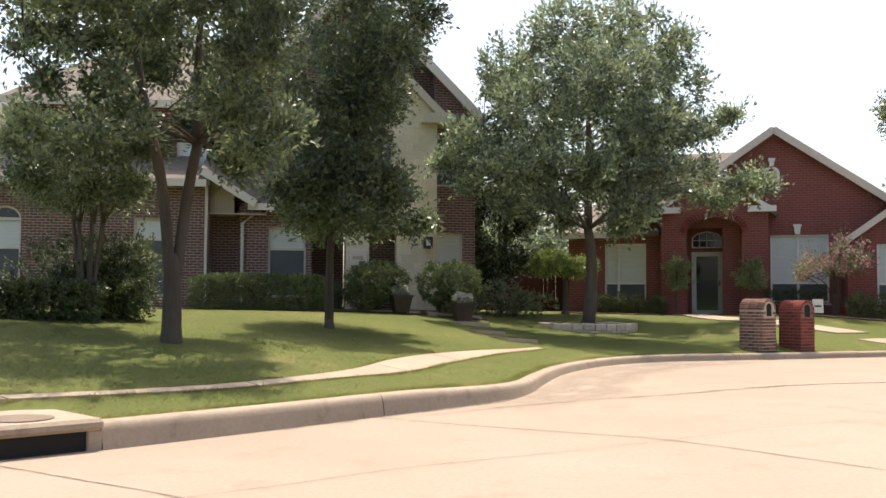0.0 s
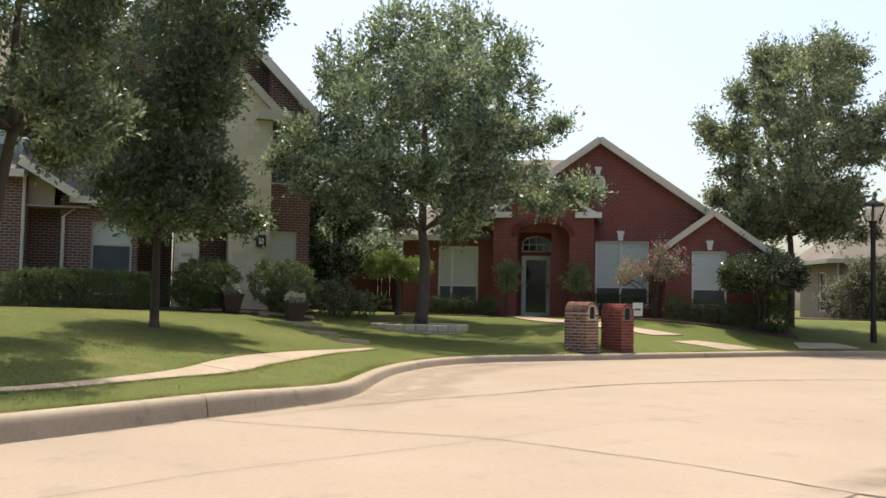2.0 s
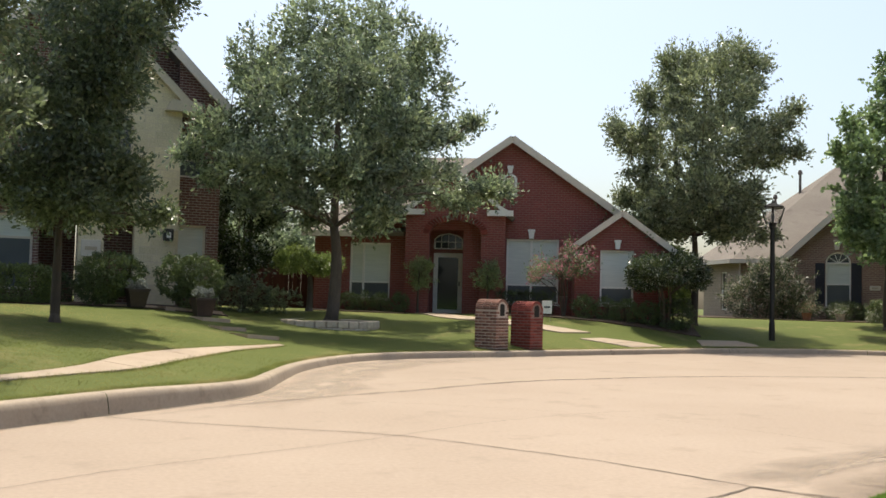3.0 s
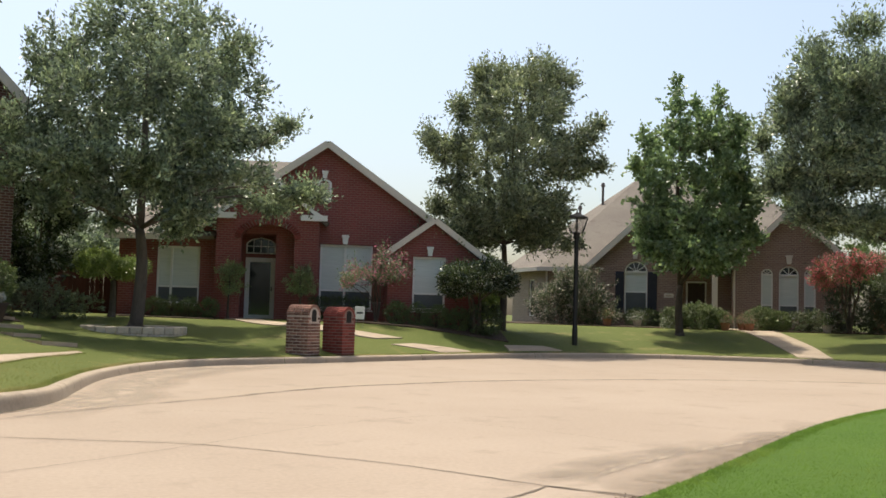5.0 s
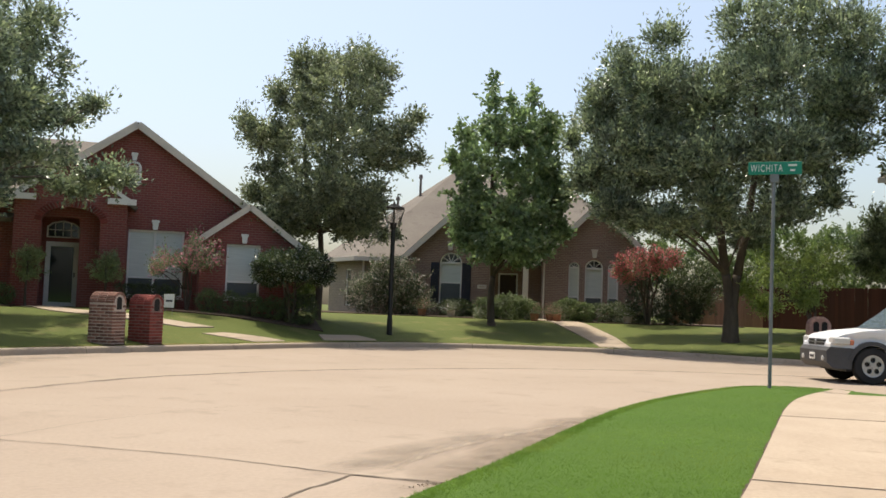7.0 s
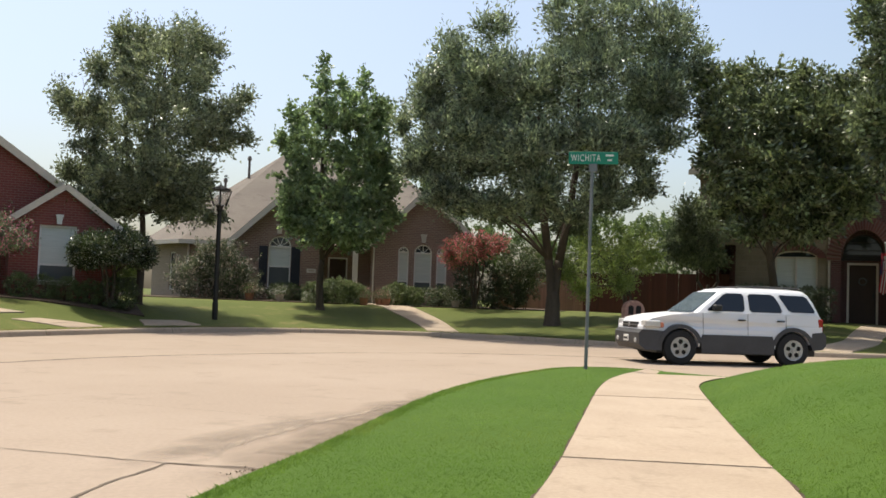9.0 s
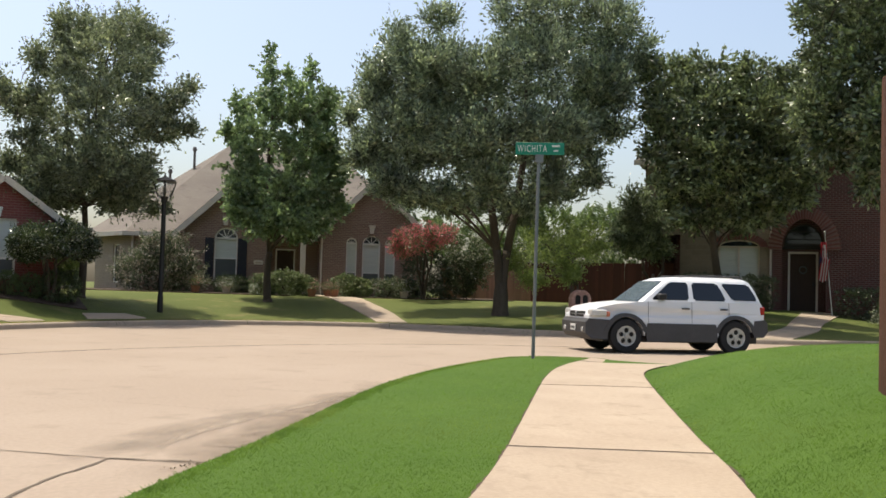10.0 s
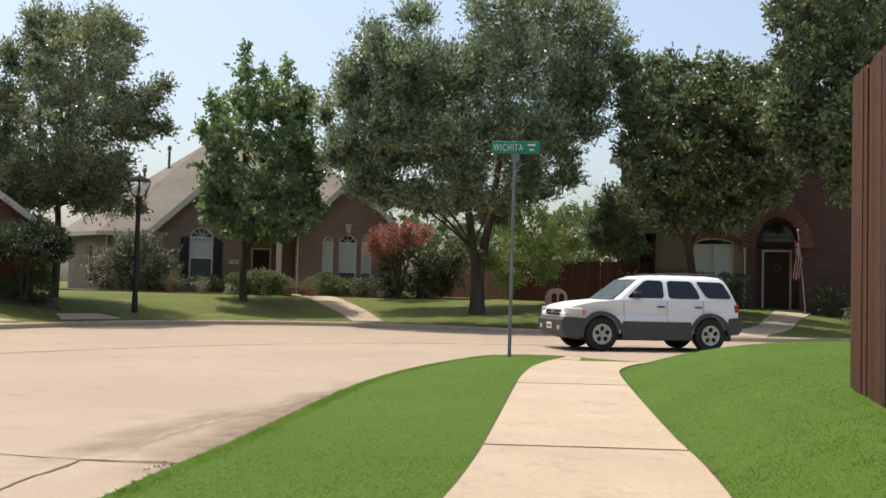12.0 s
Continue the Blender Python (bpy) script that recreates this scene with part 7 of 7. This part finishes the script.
unit = empty("air_conditioner", Matrix.Translation((ac.x, ac.y, ground_z(ac.x, ac.y))) @ Matrix.Rotation(-0.5, 4, "Z"), "grey outdoor air-conditioning unit on a slab", "air conditioner")
part("case", box(-0.42, 0.42, -0.42, 0.42, 0.06, 0.85, 0.02), M_TRIM, unit)
part("grille", box(-0.3, 0.3, -0.425, -0.42, 0.15, 0.72), M_SCREEN, unit, "dark condenser grille")
part("fan_guard", tube([(0, 0, 0.85), (0, 0, 0.88)], [0.34, 0.33], 18), M_BLACK, unit)
part("slab", box(-0.5, 0.5, -0.5, 0.5, -0.05, 0.06, 0.01), M_CURB, unit)

# ---- yard sign and flag ----
x, y = 10.11, 27.02
ys = empty("yard_sign", Matrix.Translation((x, y, ground_z(x, y))) @ Matrix.Rotation(-0.3, 4, "Z"), "small white yard sign on wire legs", "yard sign")
part("panel", box(-0.14, 0.14, -0.006, 0.006, 0.20, 0.57, 0.003), M_WHITE, ys)
part("text_bar", box(-0.09, 0.09, -0.0095, -0.0065, 0.36, 0.41), M_CLAD, ys)
for sx in (-0.1, 0.1):
    part("leg", tube([(sx, 0, -0.1), (sx, 0, 0.25)], [0.006, 0.006], 6), M_POLE, ys)
x, y = at_house(*HA, 1.25, -1.2)
fl = empty("flag_pole", Matrix.Translation((x, y, ground_z(x, y) - 0.02)) @ Matrix.Rotation(-radians(68), 4, "Z"), "leaning thin pole with a limp striped flag", "flag")
part("pole", tube([(0, 0, 0), (-0.14, 0, 1.5), (-0.29, 0, 3.05)], [0.018, 0.016, 0.013], 8), M_BLIND, fl)
part("finial", tube([(-0.29, 0, 3.05), (-0.292, 0, 3.09), (-0.295, 0, 3.13)], [0.015, 0.04, 0.012], 8), M_BLIND, fl)


def cloth(x0, x1, z0, z1, material, seed, top_shift):
    bm = bmesh.new()
    g = [[bm.verts.new((x0 + (x1 - x0) * i / 8 + top_shift * j / 12, 0.035 * math.sin(i * 1.9 + j * 0.35 + seed) - 0.02, z0 + (z1 - z0) * j / 12)) for i in range(9)] for j in range(13)]
    for j in range(12):
        for i in range(8):
            bm.faces.new((g[j][i], g[j][i + 1], g[j + 1][i + 1], g[j + 1][i]))
    return part("flag_stripe" if material != M_CLOTH_BLUE else "flag_canton", bm, material, fl, smooth=True)


for k in range(7):
    w = 0.30 / 7
    cloth(-0.50 + k * w, -0.50 + (k + 1) * w + 0.002, 1.25 + 0.03 * abs(k - 3), 2.1, M_CLOTH_RED if k % 2 == 0 else M_CLOTH_WHITE, 0.4, 0.10)
cloth(-0.42, -0.22, 2.1, 2.72, M_CLOTH_RED, 1.0, 0.0)
cloth(-0.36, -0.24, 2.12, 2.62, M_CLOTH_WHITE, 2.0, 0.0).location.y = -0.012
cloth(-0.47, -0.36, 1.95, 2.5, M_CLOTH_BLUE, 1.5, 0.08).location.y = -0.014
# ---- white sport-utility car, standing across the bend ----
def suv():
    rear, front = Vector((21.40, 10.05, 0)), Vector((19.28, 11.60, 0))
    d = (front - rear).normalized()
    left = Vector((-d.y, d.x, 0))
    o = rear - left * 0.76 + d * 0.075
    m = Matrix(((d.x, left.x, 0, o.x), (d.y, left.y, 0, o.y), (0, 0, 1, 0), (0, 0, 0, 1)))
    car = empty("car", m, "white compact sport-utility car with grey lower cladding", "car")
    WB, R = 2.62, 0.375

    def arc(cx, r, a0, a1, n=9):
        return [(cx + r * math.cos(a0 + (a1 - a0) * k / n), 0.36 + r * math.sin(a0 + (a1 - a0) * k / n)) for k in range(n + 1)]

    def shaped(bm, hw=0.86):
        for v in bm.verts:
            x, z = v.co.x, v.co.z
            k = 1.0
            if x > 2.9:
                k -= 0.12 * ((x - 2.9) / 0.6) ** 2
            if x < -0.5:
                k -= 0.05 * ((-0.5 - x) / 0.45) ** 2
            if z > 0.6:
                k -= 0.13 * (z - 0.6) ** 1.6
            v.co.y *= k
        return bm

    def side_plate(outline, y0, y1, name, mat, label="", bev=0.0):
        bm = plate(outline, [], y0, y1)
        if bev:
            es = [e for e in bm.edges if len(e.link_faces) == 2 and e.calc_face_angle(0) > 0.7]
            bmesh.ops.bevel(bm, geom=es, offset=bev, segments=3, affect="EDGES", profile=0.6)
        return part(name, shaped(bm), mat, car, label, smooth=False)

    body = [(-0.68, 0.50), (-0.44, 0.48)] + arc(0, 0.43, math.pi * 0.9, math.pi * 0.02) + [(0.46, 0.50), (2.16, 0.50)] + arc(WB, 0.43, math.pi * 0.98, math.pi * 0.1) + [(3.10, 0.50), (3.40, 0.52), (3.46, 0.66), (3.45, 0.80), (3.38, 0.92), (3.22, 0.99), (2.85, 1.07), (2.22, 1.14), (1.0, 1.15), (-0.56, 1.16), (-0.66, 1.12), (-0.70, 0.90), (-0.70, 0.62)]
    side_plate(body, -0.86, 0.86, "body", M_WHITE_CAR, bev=0.035)
    # cabin: three rings lofted
    bm = bmesh.new()
    rings = []
    for z, xf, xr, hw in ((1.10, 2.32, -0.70, 0.815), (1.40, 1.94, -0.58, 0.735), (1.60, 1.68, -0.46, 0.675), (1.685, 1.44, -0.34, 0.60), (1.715, 1.1, -0.1, 0.45)):
        ring = []
        for sx, sy in ((1, -1), (1, 1), (-1, 1), (-1, -1)):
            x = xf if sx > 0 else xr
            for q in range(4):
                a = math.pi / 2 * (q / 3)
                rr = 0.10
                cx, cy = x - sx * rr, sy * (hw - rr)
                ang = {(1, -1): -math.pi / 2 + a, (1, 1): a, (-1, 1): math.pi / 2 + a, (-1, -1): math.pi + a}[(sx, sy)]
                ring.append(bm.verts.new((cx + rr * math.cos(ang), cy + rr * math.sin(ang), z)))
        rings.append(ring)
    for r0, r1 in zip(rings, rings[1:]):
        for k in range(16):
            bm.faces.new((r0[k], r0[(k + 1) % 16], r1[(k + 1) % 16], r1[k]))
    bm.faces.new(rings[-1])
    part("cabin", bm, M_WHITE_CAR, car, smooth=True)

    def side_y(z):
        return float(np.interp(z, (1.10, 1.40, 1.60, 1.685), (0.815, 0.735, 0.675, 0.60)))

    def pane(pts, s, name, mat, off=0.012, label="", parent=car):
        bm = bmesh.new()
        n = 6
        A = [bm.verts.new((x, s * (side_y(z) + off), z)) for x, z in pts]
        f = bm.faces.new(A)
        bmesh.ops.bevel(bm, geom=list(bm.verts), offset=0.035, segments=2, affect="VERTICES")
        g = bmesh.ops.extrude_face_region(bm, geom=list(bm.faces))["geom"]
        for v in g:
            if isinstance(v, bmesh.types.BMVert):
                v.co.y -= s * 0.02
        return part(name, bm, mat, parent, label)

    for s in (1, -1):
        pane([(2.02, 1.185), (1.12, 1.185), (1.12, 1.40), (1.12, 1.585), (1.55, 1.585), (1.77, 1.40)], s, "front_door_window", M_CARGLASS, label="dark tinted side glass")
        pane([(1.00, 1.185), (0.22, 1.185), (0.30, 1.40), (0.42, 1.585), (1.02, 1.585), (1.01, 1.40)], s, "rear_door_window", M_CARGLASS, label="dark tinted side glass")
        pane([(0.06, 1.21), (-0.56, 1.21), (-0.46, 1.40), (-0.36, 1.575), (0.30, 1.585), (0.18, 1.40)], s, "quarter_window", M_CARGLASS, label="dark tinted side glass")
        # lower cladding between the wheels, flares, door seams and handles
        side_plate([(0.46, 0.27), (2.14, 0.27), (2.16, 0.52), (2.13, 0.665), (0.50, 0.665), (0.45, 0.52)], s * 0.865, s * 0.885, "sill_cladding", M_CLAD, "dark grey lower door cladding")
        for cx in (0, WB):
            ring = [(cx + 0.43 * math.cos(a), 0.36 + 0.43 * math.sin(a)) for a in (math.pi * (0.08 + 0.84 * k / 14) for k in range(15))] + [(cx + 0.515 * math.cos(a), 0.36 + 0.515 * math.sin(a)) for a in (math.pi * (0.92 - 0.84 * k / 14) for k in range(15))]
            side_plate(ring, s * 0.78, s * 0.89, "wheel_flare", M_CLAD, "dark grey wheel-arch lip")
        for x in (1.06, 0.16, 2.10):
            side_plate(rect(x - 0.004, x + 0.004, 0.67, 1.14), s * 0.855, s * 0.8635, "door_seam", M_BLACK)
        for x in (1.22, 0.30):
            part("door_handle", box(x - 0.09, x + 0.09, s * 0.845, s * 0.885, 0.985, 1.02, 0.008), M_BLACK, car, "black door handle")
        mir = part("mirror", box(1.70, 1.88, s * 0.86 - 0.09, s * 0.86 + 0.09, 1.20, 1.33, 0.03), M_BLACK, car, "black door mirror")
        part("mirror_arm", box(1.74, 1.84, min(s * 0.74, s * 0.82), max(s * 0.74, s * 0.82), 1.19, 1.24, 0.01), M_BLACK, mir)
        part("headlight", box(3.06, 3.43, s * 0.73 - 0.13, s * 0.73 + 0.13, 0.785, 0.945, 0.03), M_LENS, car, "clear wraparound headlight")
        part("turn_signal", box(3.00, 3.08, s * 0.825 - 0.04, s * 0.825 + 0.042, 0.79, 0.90, 0.015), M_AMBER, car, "amber corner lamp")
        part("tail_light", box(-0.73, -0.60, s * 0.76 - 0.06, s * 0.76 + 0.075, 0.80, 1.08, 0.02), M_REDLENS, car, "red tail light")
        part("roof_rail", tube([(-0.30, s * 0.52, 1.70), (-0.25, s * 0.53, 1.745), (0.6, s * 0.53, 1.755), (1.15, s * 0.53, 1.735), (1.22, s * 0.52, 1.70)], [0.018] * 5, 8), M_CLAD, car, "grey roof rail")
    bm = bmesh.new()
    A = [bm.verts.new(q) for q in ((2.32, -0.66, 1.145), (2.32, 0.66, 1.145), (1.968, 0.62, 1.405), (1.715, 0.57, 1.605), (1.715, -0.57, 1.605), (1.968, -0.62, 1.405))]
    bm.faces.new((A[0], A[1], A[2], A[5]))
    bm.faces.new((A[5], A[2], A[3], A[4]))
    g = bmesh.ops.extrude_face_region(bm, geom=list(bm.faces))["geom"]
    for v in g:
        if isinstance(v, bmesh.types.BMVert):
            v.co.x -= 0.04
    part("windshield", bm, M_SHIELD, car, "pale reflecting windshield")
    part("rear_window", plate(rect(-0.55, 0.55, 0, 0.38), [], 0, 0.02), M_CARGLASS, car).matrix_local = Matrix.Translation((-0.73, 0, 1.17)) @ Matrix.Rotation(math.radians(-90), 4, "Z") @ Matrix.Rotation(math.radians(-27), 4, "X")
    side_plate([(3.05, 0.30), (3.40, 0.30), (3.52, 0.42), (3.53, 0.66), (3.46, 0.74), (2.99, 0.72), (3.04, 0.52)], -0.88, 0.88, "front_bumper", M_CLAD, "dark grey front bumper", 0.03)
    side_plate([(-0.46, 0.38), (-0.70, 0.40), (-0.79, 0.50), (-0.79, 0.72), (-0.72, 0.79), (-0.46, 0.76), (-0.42, 0.54)], -0.87, 0.87, "rear_bumper", M_CLAD, "dark grey rear bumper", 0.03)
    part("grille", box(3.40, 3.465, -0.44, 0.44, 0.76, 0.89, 0.015), M_BLACK, car, "black front grille")
    part("grille_bar", box(3.45, 3.475, -0.46, 0.46, 0.815, 0.835), M_RIM, car)
    part("badge", tube([(3.47, 0, 0.825), (3.485, 0, 0.825)], [0.055, 0.05], 14), M_RIM, car)
    plate_ob = part("number_plate", box(3.53, 3.545, -0.15, 0.15, 0.46, 0.60, 0.004), M_WHITE, car, "white number plate with a plain bar")
    part("plate_bar", box(3.546, 3.549, -0.11, 0.11, 0.50, 0.55), M_CLAD, plate_ob)
    for sy in (-0.56, 0.56):
        part("fog_lamp", tube([(3.50, sy, 0.50), (3.545, sy, 0.50)], [0.055, 0.05], 12), M_LENS, car)
    part("underbody", box(-0.6, 3.1, -0.7, 0.7, 0.24, 0.5), M_BLACK, car)
    part("wheel_well", box(-0.4, 0.4, -0.7, 0.7, 0.3, 0.75), M_BLACK, car)
    part("wheel_well", box(WB - 0.4, WB + 0.4, -0.7, 0.7, 0.3, 0.75), M_BLACK, car)
    for cx in (0, WB):
        for s in (1, -1):
            bm = bmesh.new()
            y = s * 0.76
            add_tube(bm, [(cx, y - 0.11, R), (cx, y - 0.10, R), (cx, y - 0.075, R), (cx, y + 0.075, R), (cx, y + 0.10, R), (cx, y + 0.11, R)], [0.21, 0.35, R, R, 0.35, 0.21], 28, caps=False)
            wh = part("wheel", bm, M_TYRE, car, "black rubber tyre on an alloy wheel")
            bm = bmesh.new()
            yo = y + s * 0.112
            add_tube(bm, [(cx, yo - s * 0.05, R), (cx, yo - s * 0.002, R), (cx, yo + s * 0.004, R)], [0.195, 0.205, 0.225], 28, caps=False)
            part("rim", bm, M_RIM, wh)
            part("rim_back", tube([(cx, yo - s * 0.06, R), (cx, yo - s * 0.055, R)], [0.2, 0.2], 24), M_BLACK, wh)
            # alloy face: a dished disc with five windows, the spokes between them
            q = [2 * math.pi * k / 40 for k in range(40)]
            windows = [[(cx + 0.125 * math.cos(a) + 0.056 * math.cos(b) * math.cos(a) - 0.052 * math.sin(b) * math.sin(a), R + 0.125 * math.sin(a) + 0.056 * math.cos(b) * math.sin(a) + 0.052 * math.sin(b) * math.cos(a)) for b in (2 * math.pi * j / 10 for j in range(10))] for a in (2 * math.pi * k / 5 + 0.3 for k in range(5))]
            part("rim_face", plate([(cx + 0.208 * math.cos(a), R + 0.208 * math.sin(a)) for a in q], windows, min(yo - s * 0.03, yo), max(yo - s * 0.03, yo)), M_RIM, wh, "silver five-spoke alloy face")
            part("hub", tube([(cx, yo - s * 0.02, R), (cx, yo + s * 0.012, R)], [0.06, 0.045], 12), M_RIM, wh)
    return car


suv()
# ---- grass blades ----
def blades(name, P, Z, hgt, wid, material, label, seed):
    rng = np.random.default_rng(seed)
    n = len(P)
    a = rng.uniform(0, 2 * np.pi, n)
    h = hgt * rng.uniform(0.45, 1.25, n)
    w = wid * rng.uniform(0.7, 1.3, n)
    lean = rng.normal(0, 1.0, (n, 2)) * h[:, None]
    side = np.stack([np.cos(a), np.sin(a)], -1) * w[:, None] / 2
    base = np.column_stack([P, Z - 0.004])
    v0 = base + np.column_stack([side, np.zeros(n)])
    v1 = base - np.column_stack([side, np.zeros(n)])
    v2 = base + np.column_stack([lean, h])
    V = np.stack([v0, v1, v2], 1).reshape(-1, 3)
    me = bpy.data.meshes.new(name)
    me.vertices.add(3 * n)
    me.vertices.foreach_set("co", V.ravel())
    me.loops.add(3 * n)
    me.loops.foreach_set("vertex_index", np.arange(3 * n))
    me.polygons.add(n)
    me.polygons.foreach_set("loop_start", np.arange(0, 3 * n, 3))
    me.update()
    me.validate()
    return tagged(link_mesh(name, me, material), label, "grass", kind="stuff")


def scatter(n, d0, d1, b0, b1, rng, power=1.0):
    d = d0 * (d1 / d0) ** (rng.random(n) ** power)
    b = np.radians(rng.uniform(b0, b1, n))
    return np.stack([d * np.sin(b), d * np.cos(b)], -1)


rng = np.random.default_rng(5)
walk_poly = np.vstack([WALK_NEAR_L, WALK_NEAR_R[::-1]])
P = scatter(400000, 2.3, 19.0, 5, 86, rng, 0.85)
P = P[inside(P, LAND_NEAR) & ~inside(P, walk_poly)]
P = P[line_dist(P, CURB_NEAR) > 0.05]
blades("grass_near", P, height_near(P), 0.016, 0.007, M_BLADE, "thick green grass of the near lawn", 6)
# overhang on the curb and along the walk
E1 = smooth_line(CURB_NEAR[(CURB_NEAR[:, 0] > 1) & (CURB_NEAR[:, 0] < 22)].tolist(), 0.01)
E1 = E1 - normals2(E1) * rng.uniform(0.0, 0.16, (len(E1), 1))
E1 = np.repeat(E1, 9, 0) + rng.normal(0, 0.03, (len(E1) * 9, 2))
E1 = E1[inside(E1, LAND_NEAR) & ~inside(E1, walk_poly)]
blades("grass_edge", E1, height_near(E1), 0.024, 0.008, M_BLADE, "long grass hanging over the curb", 7)
Q = scatter(240000, 8.2, 34.0, -27, 72, rng, 0.8)
Q = Q[inside(Q, LAND_FAR)]
Q = Q[line_dist(Q, CURB_FAR) > 0.21]
fw = np.vstack([smooth_line(far_near, 0.3), smooth_line(far_far, 0.3)[::-1]])
Q = Q[~inside(Q, fw)]
keep = np.ones(len(Q), bool)
for L, R in (([(7.2, 31.3), (7.5, 28.6), (8.5, 25.95), (9.97, 25.43), (10.27, 24.98), (11.07, 24.85), (12.05, 24.6)], [(8.0, 32.2), (8.2, 28.8), (8.9, 26.5), (11.0, 25.88), (11.1, 25.4), (12.2, 25.4), (13.4, 25.05)]), ([(28.4, 33.0), (26.39, 28.99), (24.58, 25.67), (23.4, 23.7), (22.6, 22.6)], [(29.6, 32.4), (27.4, 28.31), (25.56, 25.12), (24.3, 23.3), (23.5, 22.1)]), ([(35.9, 14.3), (32.5, 13.3), (30.0, 12.6), (26.83, 12.5)], [(36.9, 13.3), (33.0, 12.4), (30.6, 11.7), (27.6, 11.4)]), ([(14.45, 26.6), (14.1, 25.4)], [(15.9, 26.9), (16.7, 25.6)]), ([(0.2, 26.9), (0.2, 24.5), (1.0, 21.7)], [(1.1, 27.0), (1.2, 25.0), (2.0, 22.5)])):
    keep &= ~inside(Q, np.vstack([smooth_line(L, 0.3), smooth_line(R, 0.3)[::-1]]))
drain_at = (Q - np.array([-2.79, 8.61])) @ np.array([[-0.7084, -0.7058], [-0.7058, 0.7084]])
keep &= ~((drain_at[:, 0] > -0.02) & (drain_at[:, 0] < 3.75) & (np.abs(drain_at[:, 1]) < 1.1))
Q = Q[keep]
blades("grass_far", Q, height_far(Q), 0.022, 0.012, M_BLADE2, "mown yellowish grass of the far lawns", 8)
# ragged dry fringe over the far curb and along the far sidewalk
V = smooth_line(CURB_FAR[(CURB_FAR[:, 0] > -8) & (CURB_FAR[:, 1] > 2) & (CURB_FAR[:, 0] < 26)].tolist(), 0.012)
V = np.repeat(V, 6, 0) + np.repeat(normals2(V), 6, 0) * rng.uniform(0.20, 0.30, (len(V) * 6, 1)) + rng.normal(0, 0.008, (len(V) * 6, 2))
W = np.vstack([smooth_line(far_near[1:], 0.012), smooth_line(far_far[1:], 0.012)])
W = np.repeat(W, 4, 0) + rng.normal(0, 0.035, (len(W) * 4, 2))
V = np.vstack([V, W[~inside(W, fw)]])
V = V[inside(V, LAND_FAR)]
drain_at = (V - np.array([-2.79, 8.61])) @ np.array([[-0.7084, -0.7058], [-0.7058, 0.7084]])
V = V[~((drain_at[:, 0] > -0.02) & (drain_at[:, 0] < 3.75) & (np.abs(drain_at[:, 1]) < 1.1))]
blades("grass_verge", V, height_far(V), 0.05, 0.010, M_BLADE2, "ragged yellowing grass over the curb", 9)
